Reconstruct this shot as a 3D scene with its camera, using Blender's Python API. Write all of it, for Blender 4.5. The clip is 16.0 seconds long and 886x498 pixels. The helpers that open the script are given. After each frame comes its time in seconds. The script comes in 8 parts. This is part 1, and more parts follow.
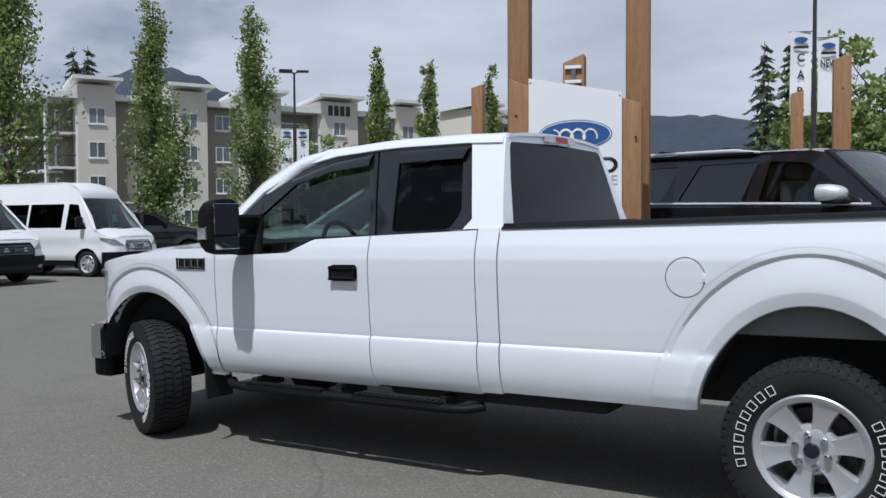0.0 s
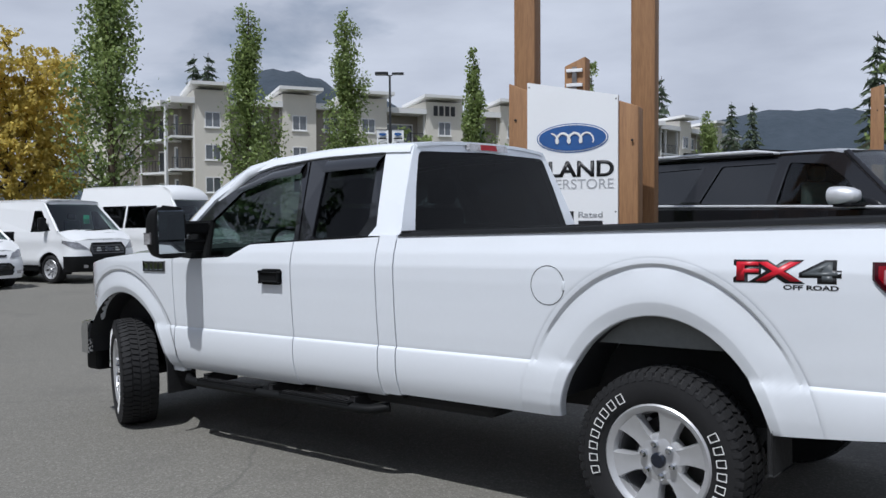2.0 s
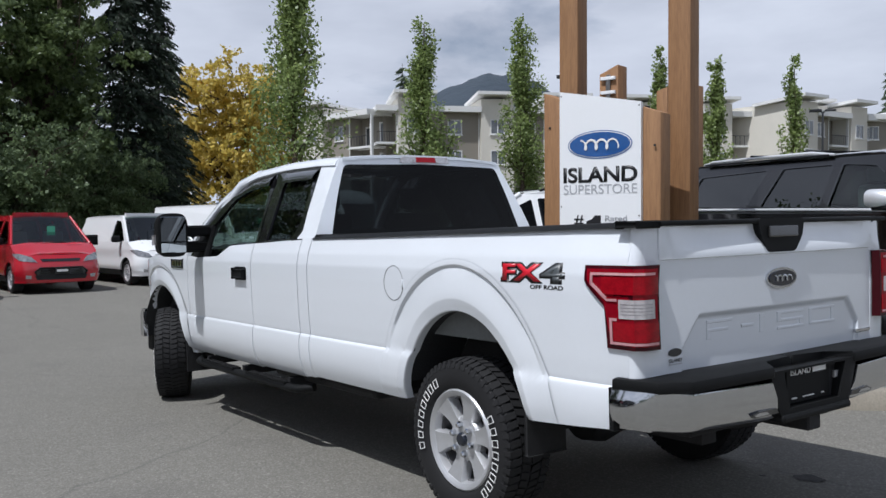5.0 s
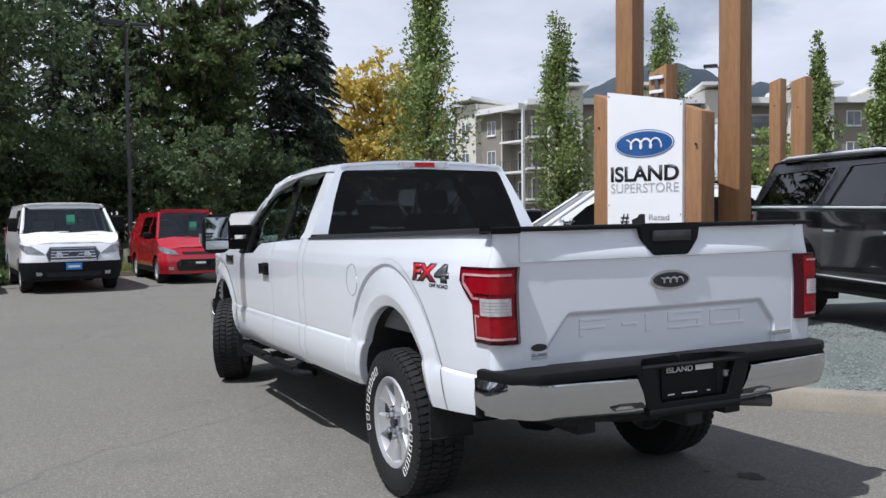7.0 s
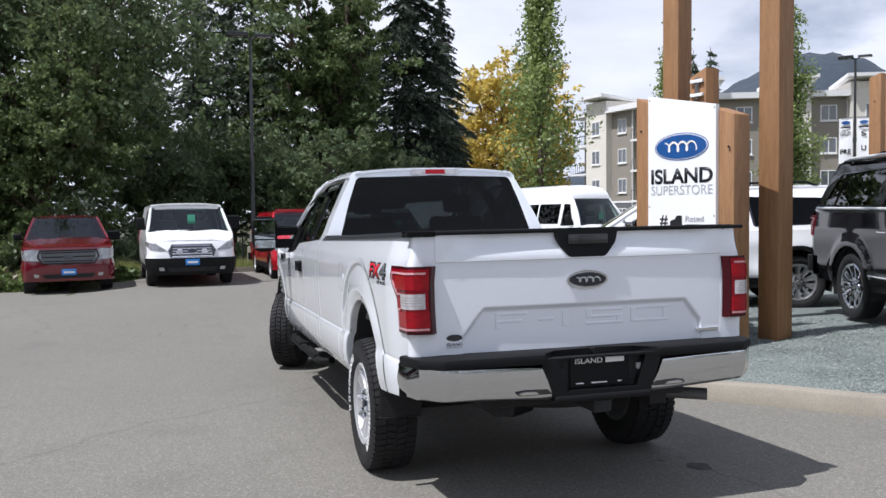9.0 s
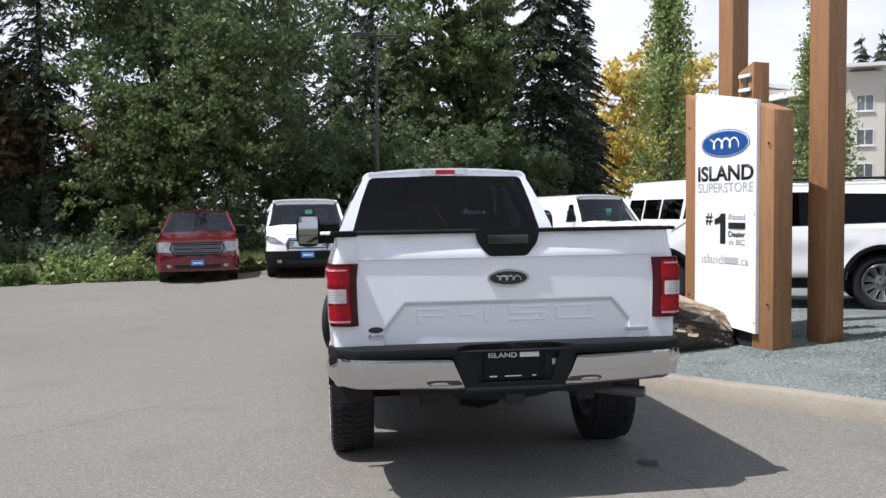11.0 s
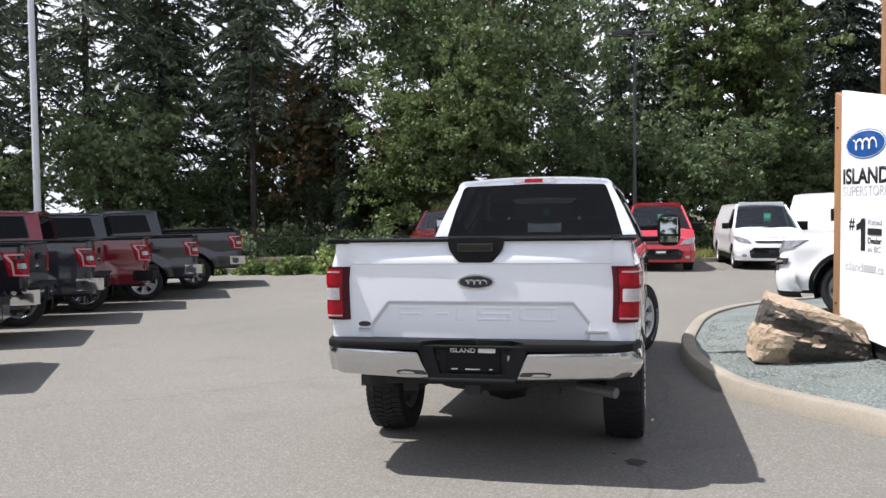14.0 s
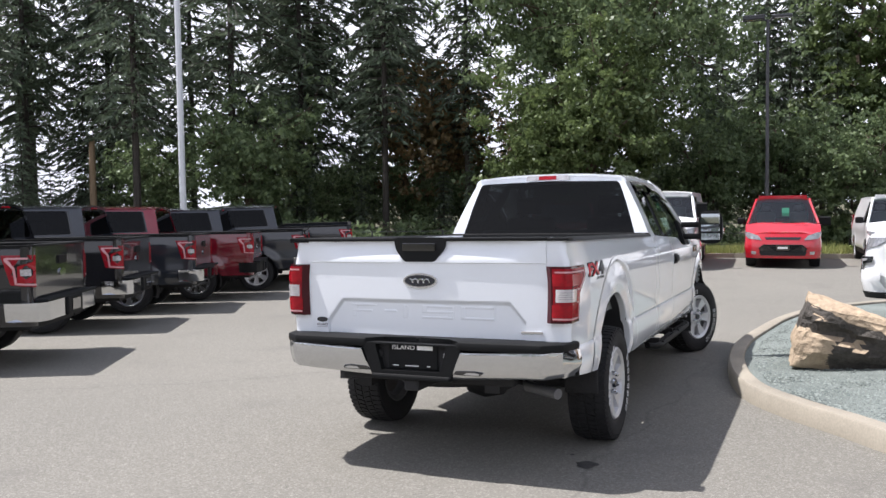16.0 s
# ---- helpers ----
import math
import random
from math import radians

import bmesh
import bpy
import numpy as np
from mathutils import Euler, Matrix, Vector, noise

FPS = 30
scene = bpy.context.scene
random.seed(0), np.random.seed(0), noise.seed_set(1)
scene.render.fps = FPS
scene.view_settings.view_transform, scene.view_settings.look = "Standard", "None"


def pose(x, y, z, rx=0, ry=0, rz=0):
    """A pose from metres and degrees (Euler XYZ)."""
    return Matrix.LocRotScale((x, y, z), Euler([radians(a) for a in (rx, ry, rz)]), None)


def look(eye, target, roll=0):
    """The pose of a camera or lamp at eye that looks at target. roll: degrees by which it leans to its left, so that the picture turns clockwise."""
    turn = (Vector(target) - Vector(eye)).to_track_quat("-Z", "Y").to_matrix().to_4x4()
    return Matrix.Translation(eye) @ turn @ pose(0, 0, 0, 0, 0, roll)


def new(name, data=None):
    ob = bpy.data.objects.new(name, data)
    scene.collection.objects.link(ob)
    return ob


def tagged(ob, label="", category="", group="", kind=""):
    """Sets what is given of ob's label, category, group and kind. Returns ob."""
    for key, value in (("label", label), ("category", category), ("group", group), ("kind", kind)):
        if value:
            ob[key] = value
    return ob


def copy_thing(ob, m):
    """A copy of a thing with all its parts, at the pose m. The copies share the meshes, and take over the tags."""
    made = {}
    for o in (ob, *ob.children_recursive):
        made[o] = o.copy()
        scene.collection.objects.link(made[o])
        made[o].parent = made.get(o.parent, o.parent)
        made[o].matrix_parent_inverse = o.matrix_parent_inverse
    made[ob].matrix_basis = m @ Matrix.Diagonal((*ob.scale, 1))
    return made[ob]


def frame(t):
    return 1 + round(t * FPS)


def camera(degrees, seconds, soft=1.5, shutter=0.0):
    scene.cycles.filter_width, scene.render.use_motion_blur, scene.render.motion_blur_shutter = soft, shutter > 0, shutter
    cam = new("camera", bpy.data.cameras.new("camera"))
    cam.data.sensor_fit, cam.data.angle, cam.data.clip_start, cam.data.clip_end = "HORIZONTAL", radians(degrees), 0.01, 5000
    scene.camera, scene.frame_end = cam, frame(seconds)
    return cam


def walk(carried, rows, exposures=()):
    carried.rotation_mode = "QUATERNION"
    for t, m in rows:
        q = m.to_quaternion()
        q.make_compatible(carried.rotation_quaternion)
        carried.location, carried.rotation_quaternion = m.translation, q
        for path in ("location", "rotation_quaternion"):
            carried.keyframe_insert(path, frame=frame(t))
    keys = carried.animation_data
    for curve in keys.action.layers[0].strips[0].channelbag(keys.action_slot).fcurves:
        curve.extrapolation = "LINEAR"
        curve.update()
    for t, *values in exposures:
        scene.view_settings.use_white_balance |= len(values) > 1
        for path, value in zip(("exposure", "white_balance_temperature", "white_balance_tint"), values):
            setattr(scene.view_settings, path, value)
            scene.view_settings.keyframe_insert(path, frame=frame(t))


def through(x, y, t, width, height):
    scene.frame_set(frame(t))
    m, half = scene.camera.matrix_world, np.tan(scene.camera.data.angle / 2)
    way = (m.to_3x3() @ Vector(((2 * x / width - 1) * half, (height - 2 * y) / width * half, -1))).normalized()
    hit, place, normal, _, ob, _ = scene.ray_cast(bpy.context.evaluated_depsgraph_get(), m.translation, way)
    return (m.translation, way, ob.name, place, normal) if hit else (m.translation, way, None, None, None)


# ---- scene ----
cam = camera(53.2, 16.0)
PATH = [
    (0, (-5.134, -0.721, 1.48), (-3.445, 0.347, 1.414), -1.5),
    (0.5, (-5.016, -0.967, 1.491), (-3.364, 0.157, 1.426), -1.5),
    (1, (-4.887, -1.267, 1.494), (-3.278, -0.08, 1.433), -1.5),
    (1.5, (-4.742, -1.527, 1.476), (-3.175, -0.286, 1.415), -1.5),
    (2, (-4.574, -1.786, 1.497), (-3.038, -0.507, 1.435), -1.5),
    (2.5, (-4.423, -2.066, 1.492), (-2.924, -0.743, 1.435), -1.5),
    (3, (-4.269, -2.301, 1.472), (-2.821, -0.923, 1.416), -1.5),
    (3.5, (-4.105, -2.572, 1.469), (-2.716, -1.133, 1.416), -1.5),
    (6, (-3.282, -4.061, 1.466), (-2.258, -2.344, 1.419), -1.4),
    (6.5, (-3.055, -4.273, 1.479), (-2.116, -2.508, 1.429), -1.4),
    (7, (-2.826, -4.526, 1.487), (-1.957, -2.725, 1.436), -1.4),
    (7.5, (-2.676, -4.744, 1.482), (-1.867, -2.916, 1.434), -1.2),
    (8, (-2.546, -4.996, 1.492), (-1.803, -3.14, 1.445), -1.2),
    (8.5, (-2.32, -5.2, 1.48), (-1.653, -3.315, 1.433), -1.3),
    (9, (-2.069, -5.413, 1.493), (-1.491, -3.498, 1.445), -1.3),
    (11.5, (-0.628, -6.094, 1.513), (-0.519, -4.098, 1.46), -1.0),
    (12, (-0.338, -6.221, 1.528), (-0.376, -4.222, 1.478), -0.9),
    (12.5, (-0.035, -6.376, 1.541), (-0.198, -4.383, 1.492), -0.9),
    (13, (0.356, -6.439, 1.546), (0.086, -4.458, 1.494), -1.0),
    (13.5, (0.715, -6.507, 1.544), (0.324, -4.546, 1.492), -0.9),
    (14, (1.066, -6.552, 1.563), (0.605, -4.606, 1.508), -0.8),
    (14.5, (1.416, -6.488, 1.577), (0.86, -4.567, 1.518), -0.8),
    (15, (1.738, -6.412, 1.569), (1.079, -4.525, 1.508), -0.8),
    (15.5, (2.055, -6.356, 1.594), (1.322, -4.496, 1.53), -0.8),
    (16, (2.38, -6.247, 1.592), (1.579, -4.416, 1.525), -0.8),
]
# the picture brightens and warms as the camera turns toward the wood
EXPOSURE = [(0, -0.45, 5800, 10), (3.5, -0.36, 5830, 10), (6, -0.20, 5870, 11), (7.5, 0.01, 5900, 12), (9, 0.21, 5960, 13), (11.5, 0.37, 6130, 14), (13.5, 0.54, 6240, 14), (16, 0.72, 6220, 14)]
walk(cam, [(t, look(eye, aim, roll)) for t, eye, aim, roll in PATH], EXPOSURE)


# ---- world, sun ----
world = bpy.data.worlds.new("sky")
scene.world = world
world.use_nodes = True
wn, wl = world.node_tree.nodes, world.node_tree.links
wn.clear()
w_out = wn.new("ShaderNodeOutputWorld")
w_bg = wn.new("ShaderNodeBackground")
w_sky = wn.new("ShaderNodeTexSky")
w_sky.sky_type, w_sky.sun_disc = "NISHITA", False
w_sky.sun_elevation, w_sky.sun_rotation = radians(62.5), radians(259.4)
w_sky.altitude, w_sky.air_density, w_sky.dust_density, w_sky.ozone_density = 100, 1.0, 1.5, 1.0
w_co = wn.new("ShaderNodeTexCoord")
w_map = wn.new("ShaderNodeMapping")
w_map.inputs["Scale"].default_value = (1.0, 1.0, 3.2)
w_noise = wn.new("ShaderNodeTexNoise")
w_noise.inputs["Scale"].default_value = 2.3
w_noise.inputs["Detail"].default_value = 7
w_noise.inputs["Roughness"].default_value = 0.55
w_noise.inputs["Distortion"].default_value = 0.4
w_ramp = wn.new("ShaderNodeValToRGB")
w_ramp.color_ramp.elements[0].position, w_ramp.color_ramp.elements[1].position = 0.16, 0.37
w_shade = wn.new("ShaderNodeTexNoise")
w_shade.inputs["Scale"].default_value = 4.5
w_shade.inputs["Detail"].default_value = 6
w_tone = wn.new("ShaderNodeValToRGB")
w_tone.color_ramp.elements[0].position, w_tone.color_ramp.elements[1].position = 0.3, 0.75
w_tone.color_ramp.elements[0].color = (8.3, 8.55, 9.4, 1)
w_tone.color_ramp.elements[1].color = (12.0, 12.2, 12.9, 1)
w_mix = wn.new("ShaderNodeMix")
w_mix.data_type = "RGBA"
wl.new(w_co.outputs["Generated"], w_map.inputs["Vector"])
wl.new(w_map.outputs["Vector"], w_noise.inputs["Vector"])
wl.new(w_map.outputs["Vector"], w_shade.inputs["Vector"])
wl.new(w_noise.outputs["Fac"], w_ramp.inputs["Fac"])
wl.new(w_shade.outputs["Fac"], w_tone.inputs["Fac"])
# the cloud thins out toward the zenith
w_sep = wn.new("ShaderNodeSeparateXYZ")
w_thin = wn.new("ShaderNodeMapRange")
w_cover = wn.new("ShaderNodeMath")
w_cover.operation = "MULTIPLY"
for k, v in zip(("From Min", "From Max", "To Min", "To Max"), (0.25, 0.85, 1.0, 0.30)):
    w_thin.inputs[k].default_value = v
wl.new(w_co.outputs["Generated"], w_sep.inputs["Vector"])
wl.new(w_sep.outputs["Z"], w_thin.inputs["Value"])
wl.new(w_ramp.outputs["Color"], w_cover.inputs[0])
wl.new(w_thin.outputs["Result"], w_cover.inputs[1])
wl.new(w_cover.outputs["Value"], w_mix.inputs["Factor"])
wl.new(w_sky.outputs["Color"], w_mix.inputs["A"])
wl.new(w_tone.outputs["Color"], w_mix.inputs["B"])
wl.new(w_mix.outputs["Result"], w_bg.inputs["Color"])
wl.new(w_bg.outputs["Background"], w_out.inputs["Surface"])
w_bg.inputs["Strength"].default_value = 0.075

sun = new("sun", bpy.data.lights.new("sun", "SUN"))
sun.data.energy, sun.data.angle, sun.data.color = 4.85, radians(0.6), (1.0, 0.955, 0.89)
sun.matrix_world = look((-51, -9.5, 100), (0, 0, 0))

# The lot slopes by about two degrees: plumb things lean against it.
PLUMB = Matrix(((1, 0, 0.008, 0), (0, 1, -0.020, 0), (-0.008, 0.020, 1, 0), (0, 0, 0, 1)))


def plumb(x, y, z=0.0, rz=0.0):
    return Matrix.Translation((x, y, z)) @ PLUMB @ pose(0, 0, 0, 0, 0, rz)


# ---- materials ----
def material(name, base, rough=0.5, metal=0.0, vary=0.12, scale=3.0, fine=40.0, bump=0.0, bump_scale=80.0, coat=0.0,
             spec=0.5, second=None, dist=0.01, coords="Object", stretch=(1, 1, 1), island=0.0, obj=0.0, sub=0.0):
    """A surface with variation at two scales, fine relief and gloss."""
    m = bpy.data.materials.new(name)
    m.use_nodes = True
    n, l = m.node_tree.nodes, m.node_tree.links
    b = n["Principled BSDF"]
    b.inputs["Roughness"].default_value, b.inputs["Metallic"].default_value = rough, metal
    b.inputs["Coat Weight"].default_value, b.inputs["Coat Roughness"].default_value = coat, 0.03
    b.inputs["Specular IOR Level"].default_value = spec
    co = n.new("ShaderNodeTexCoord")
    mp = n.new("ShaderNodeMapping")
    mp.inputs["Scale"].default_value = stretch
    l.new(co.outputs[coords], mp.inputs["Vector"])
    big, small = n.new("ShaderNodeTexNoise"), n.new("ShaderNodeTexNoise")
    for tex, s, d in ((big, scale, 4), (small, fine, 5)):
        tex.inputs["Scale"].default_value, tex.inputs["Detail"].default_value = s, d
        l.new(mp.outputs["Vector"], tex.inputs["Vector"])
    add = n.new("ShaderNodeMath")
    add.operation = "MULTIPLY_ADD"
    add.inputs[1].default_value = 0.5
    half = n.new("ShaderNodeMath")
    half.operation = "MULTIPLY"
    half.inputs[1].default_value = 0.5
    l.new(small.outputs["Fac"], half.inputs[0])
    l.new(big.outputs["Fac"], add.inputs[0])
    l.new(half.outputs[0], add.inputs[2])
    last = add
    for amount, node, socket in ((island, "ShaderNodeNewGeometry", "Random Per Island"), (obj, "ShaderNodeObjectInfo", "Random")):
        if amount:
            src, mul = n.new(node), n.new("ShaderNodeMath")
            mul.operation = "MULTIPLY_ADD"
            mul.inputs[1].default_value = amount
            off = n.new("ShaderNodeMath")
            off.operation = "SUBTRACT"
            off.inputs[1].default_value = amount * 0.5
            l.new(src.outputs[socket], mul.inputs[0])
            l.new(last.outputs[0], off.inputs[0])
            l.new(off.outputs[0], mul.inputs[2])
            last = mul
    ramp = n.new("ShaderNodeValToRGB")
    ramp.color_ramp.elements[0].position, ramp.color_ramp.elements[1].position = 0.28, 0.72
    lo = second or [c * (1 - vary) for c in base]
    hi = base if second else [min(1.0, c * (1 + vary)) for c in base]
    ramp.color_ramp.elements[0].color, ramp.color_ramp.elements[1].color = (*lo, 1), (*hi, 1)
    l.new(last.outputs[0], ramp.inputs["Fac"])
    l.new(ramp.outputs["Color"], b.inputs["Base Color"])
    if bump:
        bp, tx = n.new("ShaderNodeBump"), n.new("ShaderNodeTexNoise")
        tx.inputs["Scale"].default_value, tx.inputs["Detail"].default_value = bump_scale, 6
        bp.inputs["Strength"].default_value, bp.inputs["Distance"].default_value = bump, dist
        l.new(mp.outputs["Vector"], tx.inputs["Vector"])
        l.new(tx.outputs["Fac"], bp.inputs["Height"])
        l.new(bp.outputs["Normal"], b.inputs["Normal"])
    return m


def glass(name, tint, rough=0.0, power=4.5, base=0.026):
    """Thin tinted glazing: a clear tinted sheet under a sharp reflection that grows toward grazing angles."""
    m = bpy.data.materials.new(name)
    m.use_nodes = True
    n, l = m.node_tree.nodes, m.node_tree.links
    n.clear()
    out, tr, gl, mx, lw = (n.new("ShaderNode" + k) for k in ("OutputMaterial", "BsdfTransparent", "BsdfGlossy", "MixShader", "LayerWeight"))
    tr.inputs["Color"].default_value = (*tint, 1)
    gl.inputs["Roughness"].default_value = rough
    lw.inputs["Blend"].default_value = 0.5
    pw, ma = n.new("ShaderNodeMath"), n.new("ShaderNodeMath")
    pw.operation, ma.operation = "POWER", "MULTIPLY_ADD"
    pw.inputs[1].default_value, ma.inputs[1].default_value, ma.inputs[2].default_value = power, 0.90, base
    l.new(lw.outputs["Facing"], pw.inputs[0])
    l.new(pw.outputs[0], ma.inputs[0])
    l.new(ma.outputs[0], mx.inputs["Fac"])
    l.new(tr.outputs[0], mx.inputs[1])
    l.new(gl.outputs[0], mx.inputs[2])
    l.new(mx.outputs[0], out.inputs["Surface"])
    return m


def leaf(name, light, dark, through=0.42):
    """Leaves: matt faces that let part of the light through, varied leaf by leaf and in patches."""
    m = bpy.data.materials.new(name)
    m.use_nodes = True
    n, l = m.node_tree.nodes, m.node_tree.links
    n.clear()
    out, df, tl, gl, mx, m2, geo, ramp, co, nz, ad = (n.new("ShaderNode" + k) for k in ("OutputMaterial", "BsdfDiffuse", "BsdfTranslucent", "BsdfGlossy", "MixShader", "MixShader", "NewGeometry", "ValToRGB", "TexCoord", "TexNoise", "Math"))
    nz.inputs["Scale"].default_value = 0.5
    ad.operation = "MULTIPLY_ADD"
    ad.inputs[1].default_value = 0.55
    sc = n.new("ShaderNodeMath")
    sc.operation = "MULTIPLY"
    sc.inputs[1].default_value = 0.45
    l.new(co.outputs["Object"], nz.inputs["Vector"])
    l.new(nz.outputs["Fac"], sc.inputs[0])
    l.new(geo.outputs["Random Per Island"], ad.inputs[0])
    l.new(sc.outputs[0], ad.inputs[2])
    ramp.color_ramp.elements[0].position, ramp.color_ramp.elements[1].position = 0.12, 0.85
    ramp.color_ramp.elements[0].color, ramp.color_ramp.elements[1].color = (*dark, 1), (*light, 1)
    l.new(ad.outputs[0], ramp.inputs["Fac"])
    l.new(ramp.outputs["Color"], df.inputs["Color"])
    l.new(ramp.outputs["Color"], tl.inputs["Color"])
    gl.inputs["Roughness"].default_value = 0.42
    gl.inputs["Color"].default_value = (0.8, 0.85, 0.8, 1)
    mx.inputs["Fac"].default_value, m2.inputs["Fac"].default_value = through, 0.025
    l.new(df.outputs[0], mx.inputs[1])
    l.new(tl.outputs[0], mx.inputs[2])
    l.new(mx.outputs[0], m2.inputs[1])
    l.new(gl.outputs[0], m2.inputs[2])
    l.new(m2.outputs[0], out.inputs["Surface"])
    return m


def asphalt():
    """Worn asphalt: broad tone patches, pale aggregate specks, dark pits, hairline cracks and a few oil spots."""
    m = material("asphalt", (0.188, 0.178, 0.153), 0.92, second=(0.123, 0.118, 0.101), scale=0.22, fine=55, bump=0.45, bump_scale=170, dist=0.008)
    n, l = m.node_tree.nodes, m.node_tree.links
    b = n["Principled BSDF"]
    col = b.inputs["Base Color"].links[0].from_socket
    co = next(k for k in n if k.type == "TEX_COORD")

    def layer(col, tex, lo, hi, colour, amount):
        rp, mx = n.new("ShaderNodeValToRGB"), n.new("ShaderNodeMix")
        mx.data_type, mx.blend_type = "RGBA", "MIX"
        rp.color_ramp.elements[0].position, rp.color_ramp.elements[1].position = lo, hi
        sc = n.new("ShaderNodeMath")
        sc.operation = "MULTIPLY"
        sc.inputs[1].default_value = amount
        l.new(tex, rp.inputs["Fac"])
        l.new(rp.outputs["Color"], sc.inputs[0])
        l.new(sc.outputs[0], mx.inputs["Factor"])
        l.new(col, mx.inputs["A"])
        mx.inputs["B"].default_value = (*colour, 1)
        return mx.outputs["Result"]

    v1, v2, nz, n2, vc = n.new("ShaderNodeTexVoronoi"), n.new("ShaderNodeTexVoronoi"), n.new("ShaderNodeTexNoise"), n.new("ShaderNodeTexNoise"), n.new("ShaderNodeTexVoronoi")
    v1.inputs["Scale"].default_value, v2.inputs["Scale"].default_value = 95, 60
    nz.inputs["Scale"].default_value, nz.inputs["Detail"].default_value = 130, 3
    n2.inputs["Scale"].default_value, n2.inputs["Detail"].default_value = 1.1, 6
    vc.feature = "DISTANCE_TO_EDGE"
    vc.inputs["Scale"].default_value = 0.16
    for t in (v1, v2, nz, n2):
        l.new(co.outputs["Object"], t.inputs["Vector"])
    warp, add = n.new("ShaderNodeTexNoise"), n.new("ShaderNodeMixRGB")
    warp.inputs["Scale"].default_value = 0.8
    warp.inputs["Detail"].default_value = 6
    add.blend_type = "ADD"
    add.inputs[0].default_value = 0.8
    l.new(co.outputs["Object"], warp.inputs["Vector"])
    l.new(co.outputs["Object"], add.inputs[1])
    l.new(warp.outputs["Color"], add.inputs[2])
    l.new(add.outputs[0], vc.inputs["Vector"])
    col = layer(col, v1.outputs["Color"], 0.55, 0.95, (0.42, 0.405, 0.37), 0.42)
    col = layer(col, v2.outputs["Color"], 0.70, 0.98, (0.06, 0.058, 0.055), 0.42)
    col = layer(col, nz.outputs["Fac"], 0.42, 0.75, (0.10, 0.098, 0.094), 0.40)
    col = layer(col, n2.outputs["Fac"], 0.56, 0.78, (0.108, 0.102, 0.094), 0.50)
    inv = n.new("ShaderNodeMath")
    inv.operation = "SUBTRACT"
    inv.inputs[0].default_value = 1.0
    l.new(vc.outputs["Distance"], inv.inputs[1])
    col = layer(col, inv.outputs[0], 0.9975, 0.9995, (0.06, 0.058, 0.056), 0.35)
    l.new(col, b.inputs["Base Color"])
    return m


ASPHALT = asphalt()
OILSPOT = material("dried_oil", (0.055, 0.052, 0.050), 0.75, second=(0.018, 0.018, 0.018), scale=14, fine=120, bump=0.4, bump_scale=170, dist=0.004)
CONCRETE = material("concrete", (0.345, 0.31, 0.25), 0.88, second=(0.21, 0.19, 0.155), scale=2.5, fine=60, bump=0.3, bump_scale=120, dist=0.004)
GRAVEL = material("gravel", (0.28, 0.315, 0.295), 0.92, second=(0.09, 0.11, 0.103), scale=1.2, fine=60, bump=0.9, bump_scale=85, dist=0.03)
PEBBLE = material("pebble", (0.25, 0.28, 0.262), 0.9, second=(0.12, 0.142, 0.133), island=0.8, fine=30)
EARTH = material("earth", (0.10, 0.085, 0.05), 0.95, second=(0.05, 0.06, 0.025), scale=0.5, fine=12, bump=0.8, bump_scale=15, dist=0.08)
GRASS = leaf("grass", (0.42, 0.42, 0.17), (0.13, 0.18, 0.05))
CEDAR = material("cedar", (0.36, 0.195, 0.085), 0.65, second=(0.20, 0.098, 0.042), scale=3, fine=14, stretch=(7, 7, 0.6), bump=0.35, bump_scale=12, dist=0.006)
WHITE = material("white_paint", (0.775, 0.805, 0.845), 0.22, vary=0.012, scale=1.2, coat=1.0, spec=0.5)
VANWHITE = material("van_white_paint", (0.78, 0.79, 0.80), 0.3, vary=0.02, scale=1.2, coat=0.7)
BLACKPAINT = material("black_paint", (0.012, 0.012, 0.014), 0.10, vary=0.15, coat=0.6, spec=0.35)
GREYPAINT = material("dark_grey_paint", (0.019, 0.022, 0.028), 0.12, vary=0.10, coat=0.7, spec=0.4)
REDPAINT = material("dark_red_paint", (0.125, 0.003, 0.011), 0.13, vary=0.1, coat=1.0, spec=0.5)
BRIGHTRED = material("bright_red_paint", (0.42, 0.007, 0.018), 0.25, vary=0.06, coat=1.0)
PLASTIC = material("black_plastic", (0.008, 0.0085, 0.009), 0.6, spec=0.16, vary=0.2, scale=8, fine=200, bump=0.15, bump_scale=500, dist=0.001)
GLOSSBLACK = material("gloss_black_trim", (0.008, 0.008, 0.009), 0.1, vary=0.1, coat=1.0)
RUBBER = material("tyre_rubber", (0.008, 0.008, 0.009), 0.8, vary=0.25, scale=10, fine=80, bump=0.2, bump_scale=150, dist=0.002)
UNDER = material("underbody_black", (0.012, 0.012, 0.013), 0.8, vary=0.3, scale=6, bump=0.3, bump_scale=40)
LINER = material("wheel_liner", (0.022, 0.023, 0.026), 0.7, second=(0.015, 0.016, 0.018), scale=5, fine=60, bump=0.3, bump_scale=90)
SATIN = material("satin_bright_trim", (0.78, 0.79, 0.81), 0.42, metal=0.55, vary=0.05, scale=2)
CHROME = material("chrome", (0.60, 0.61, 0.63), 0.08, metal=1.0, vary=0.04, scale=2)
ALLOY = material("silver_alloy", (0.58, 0.585, 0.60), 0.40, metal=0.6, vary=0.05, scale=6)
DARKALLOY = material("dark_alloy", (0.30, 0.305, 0.31), 0.22, metal=0.7, vary=0.1, scale=6)
BRAKESTEEL = material("dark_brake_steel", (0.10, 0.095, 0.09), 0.5, metal=0.7, vary=0.2, scale=8)
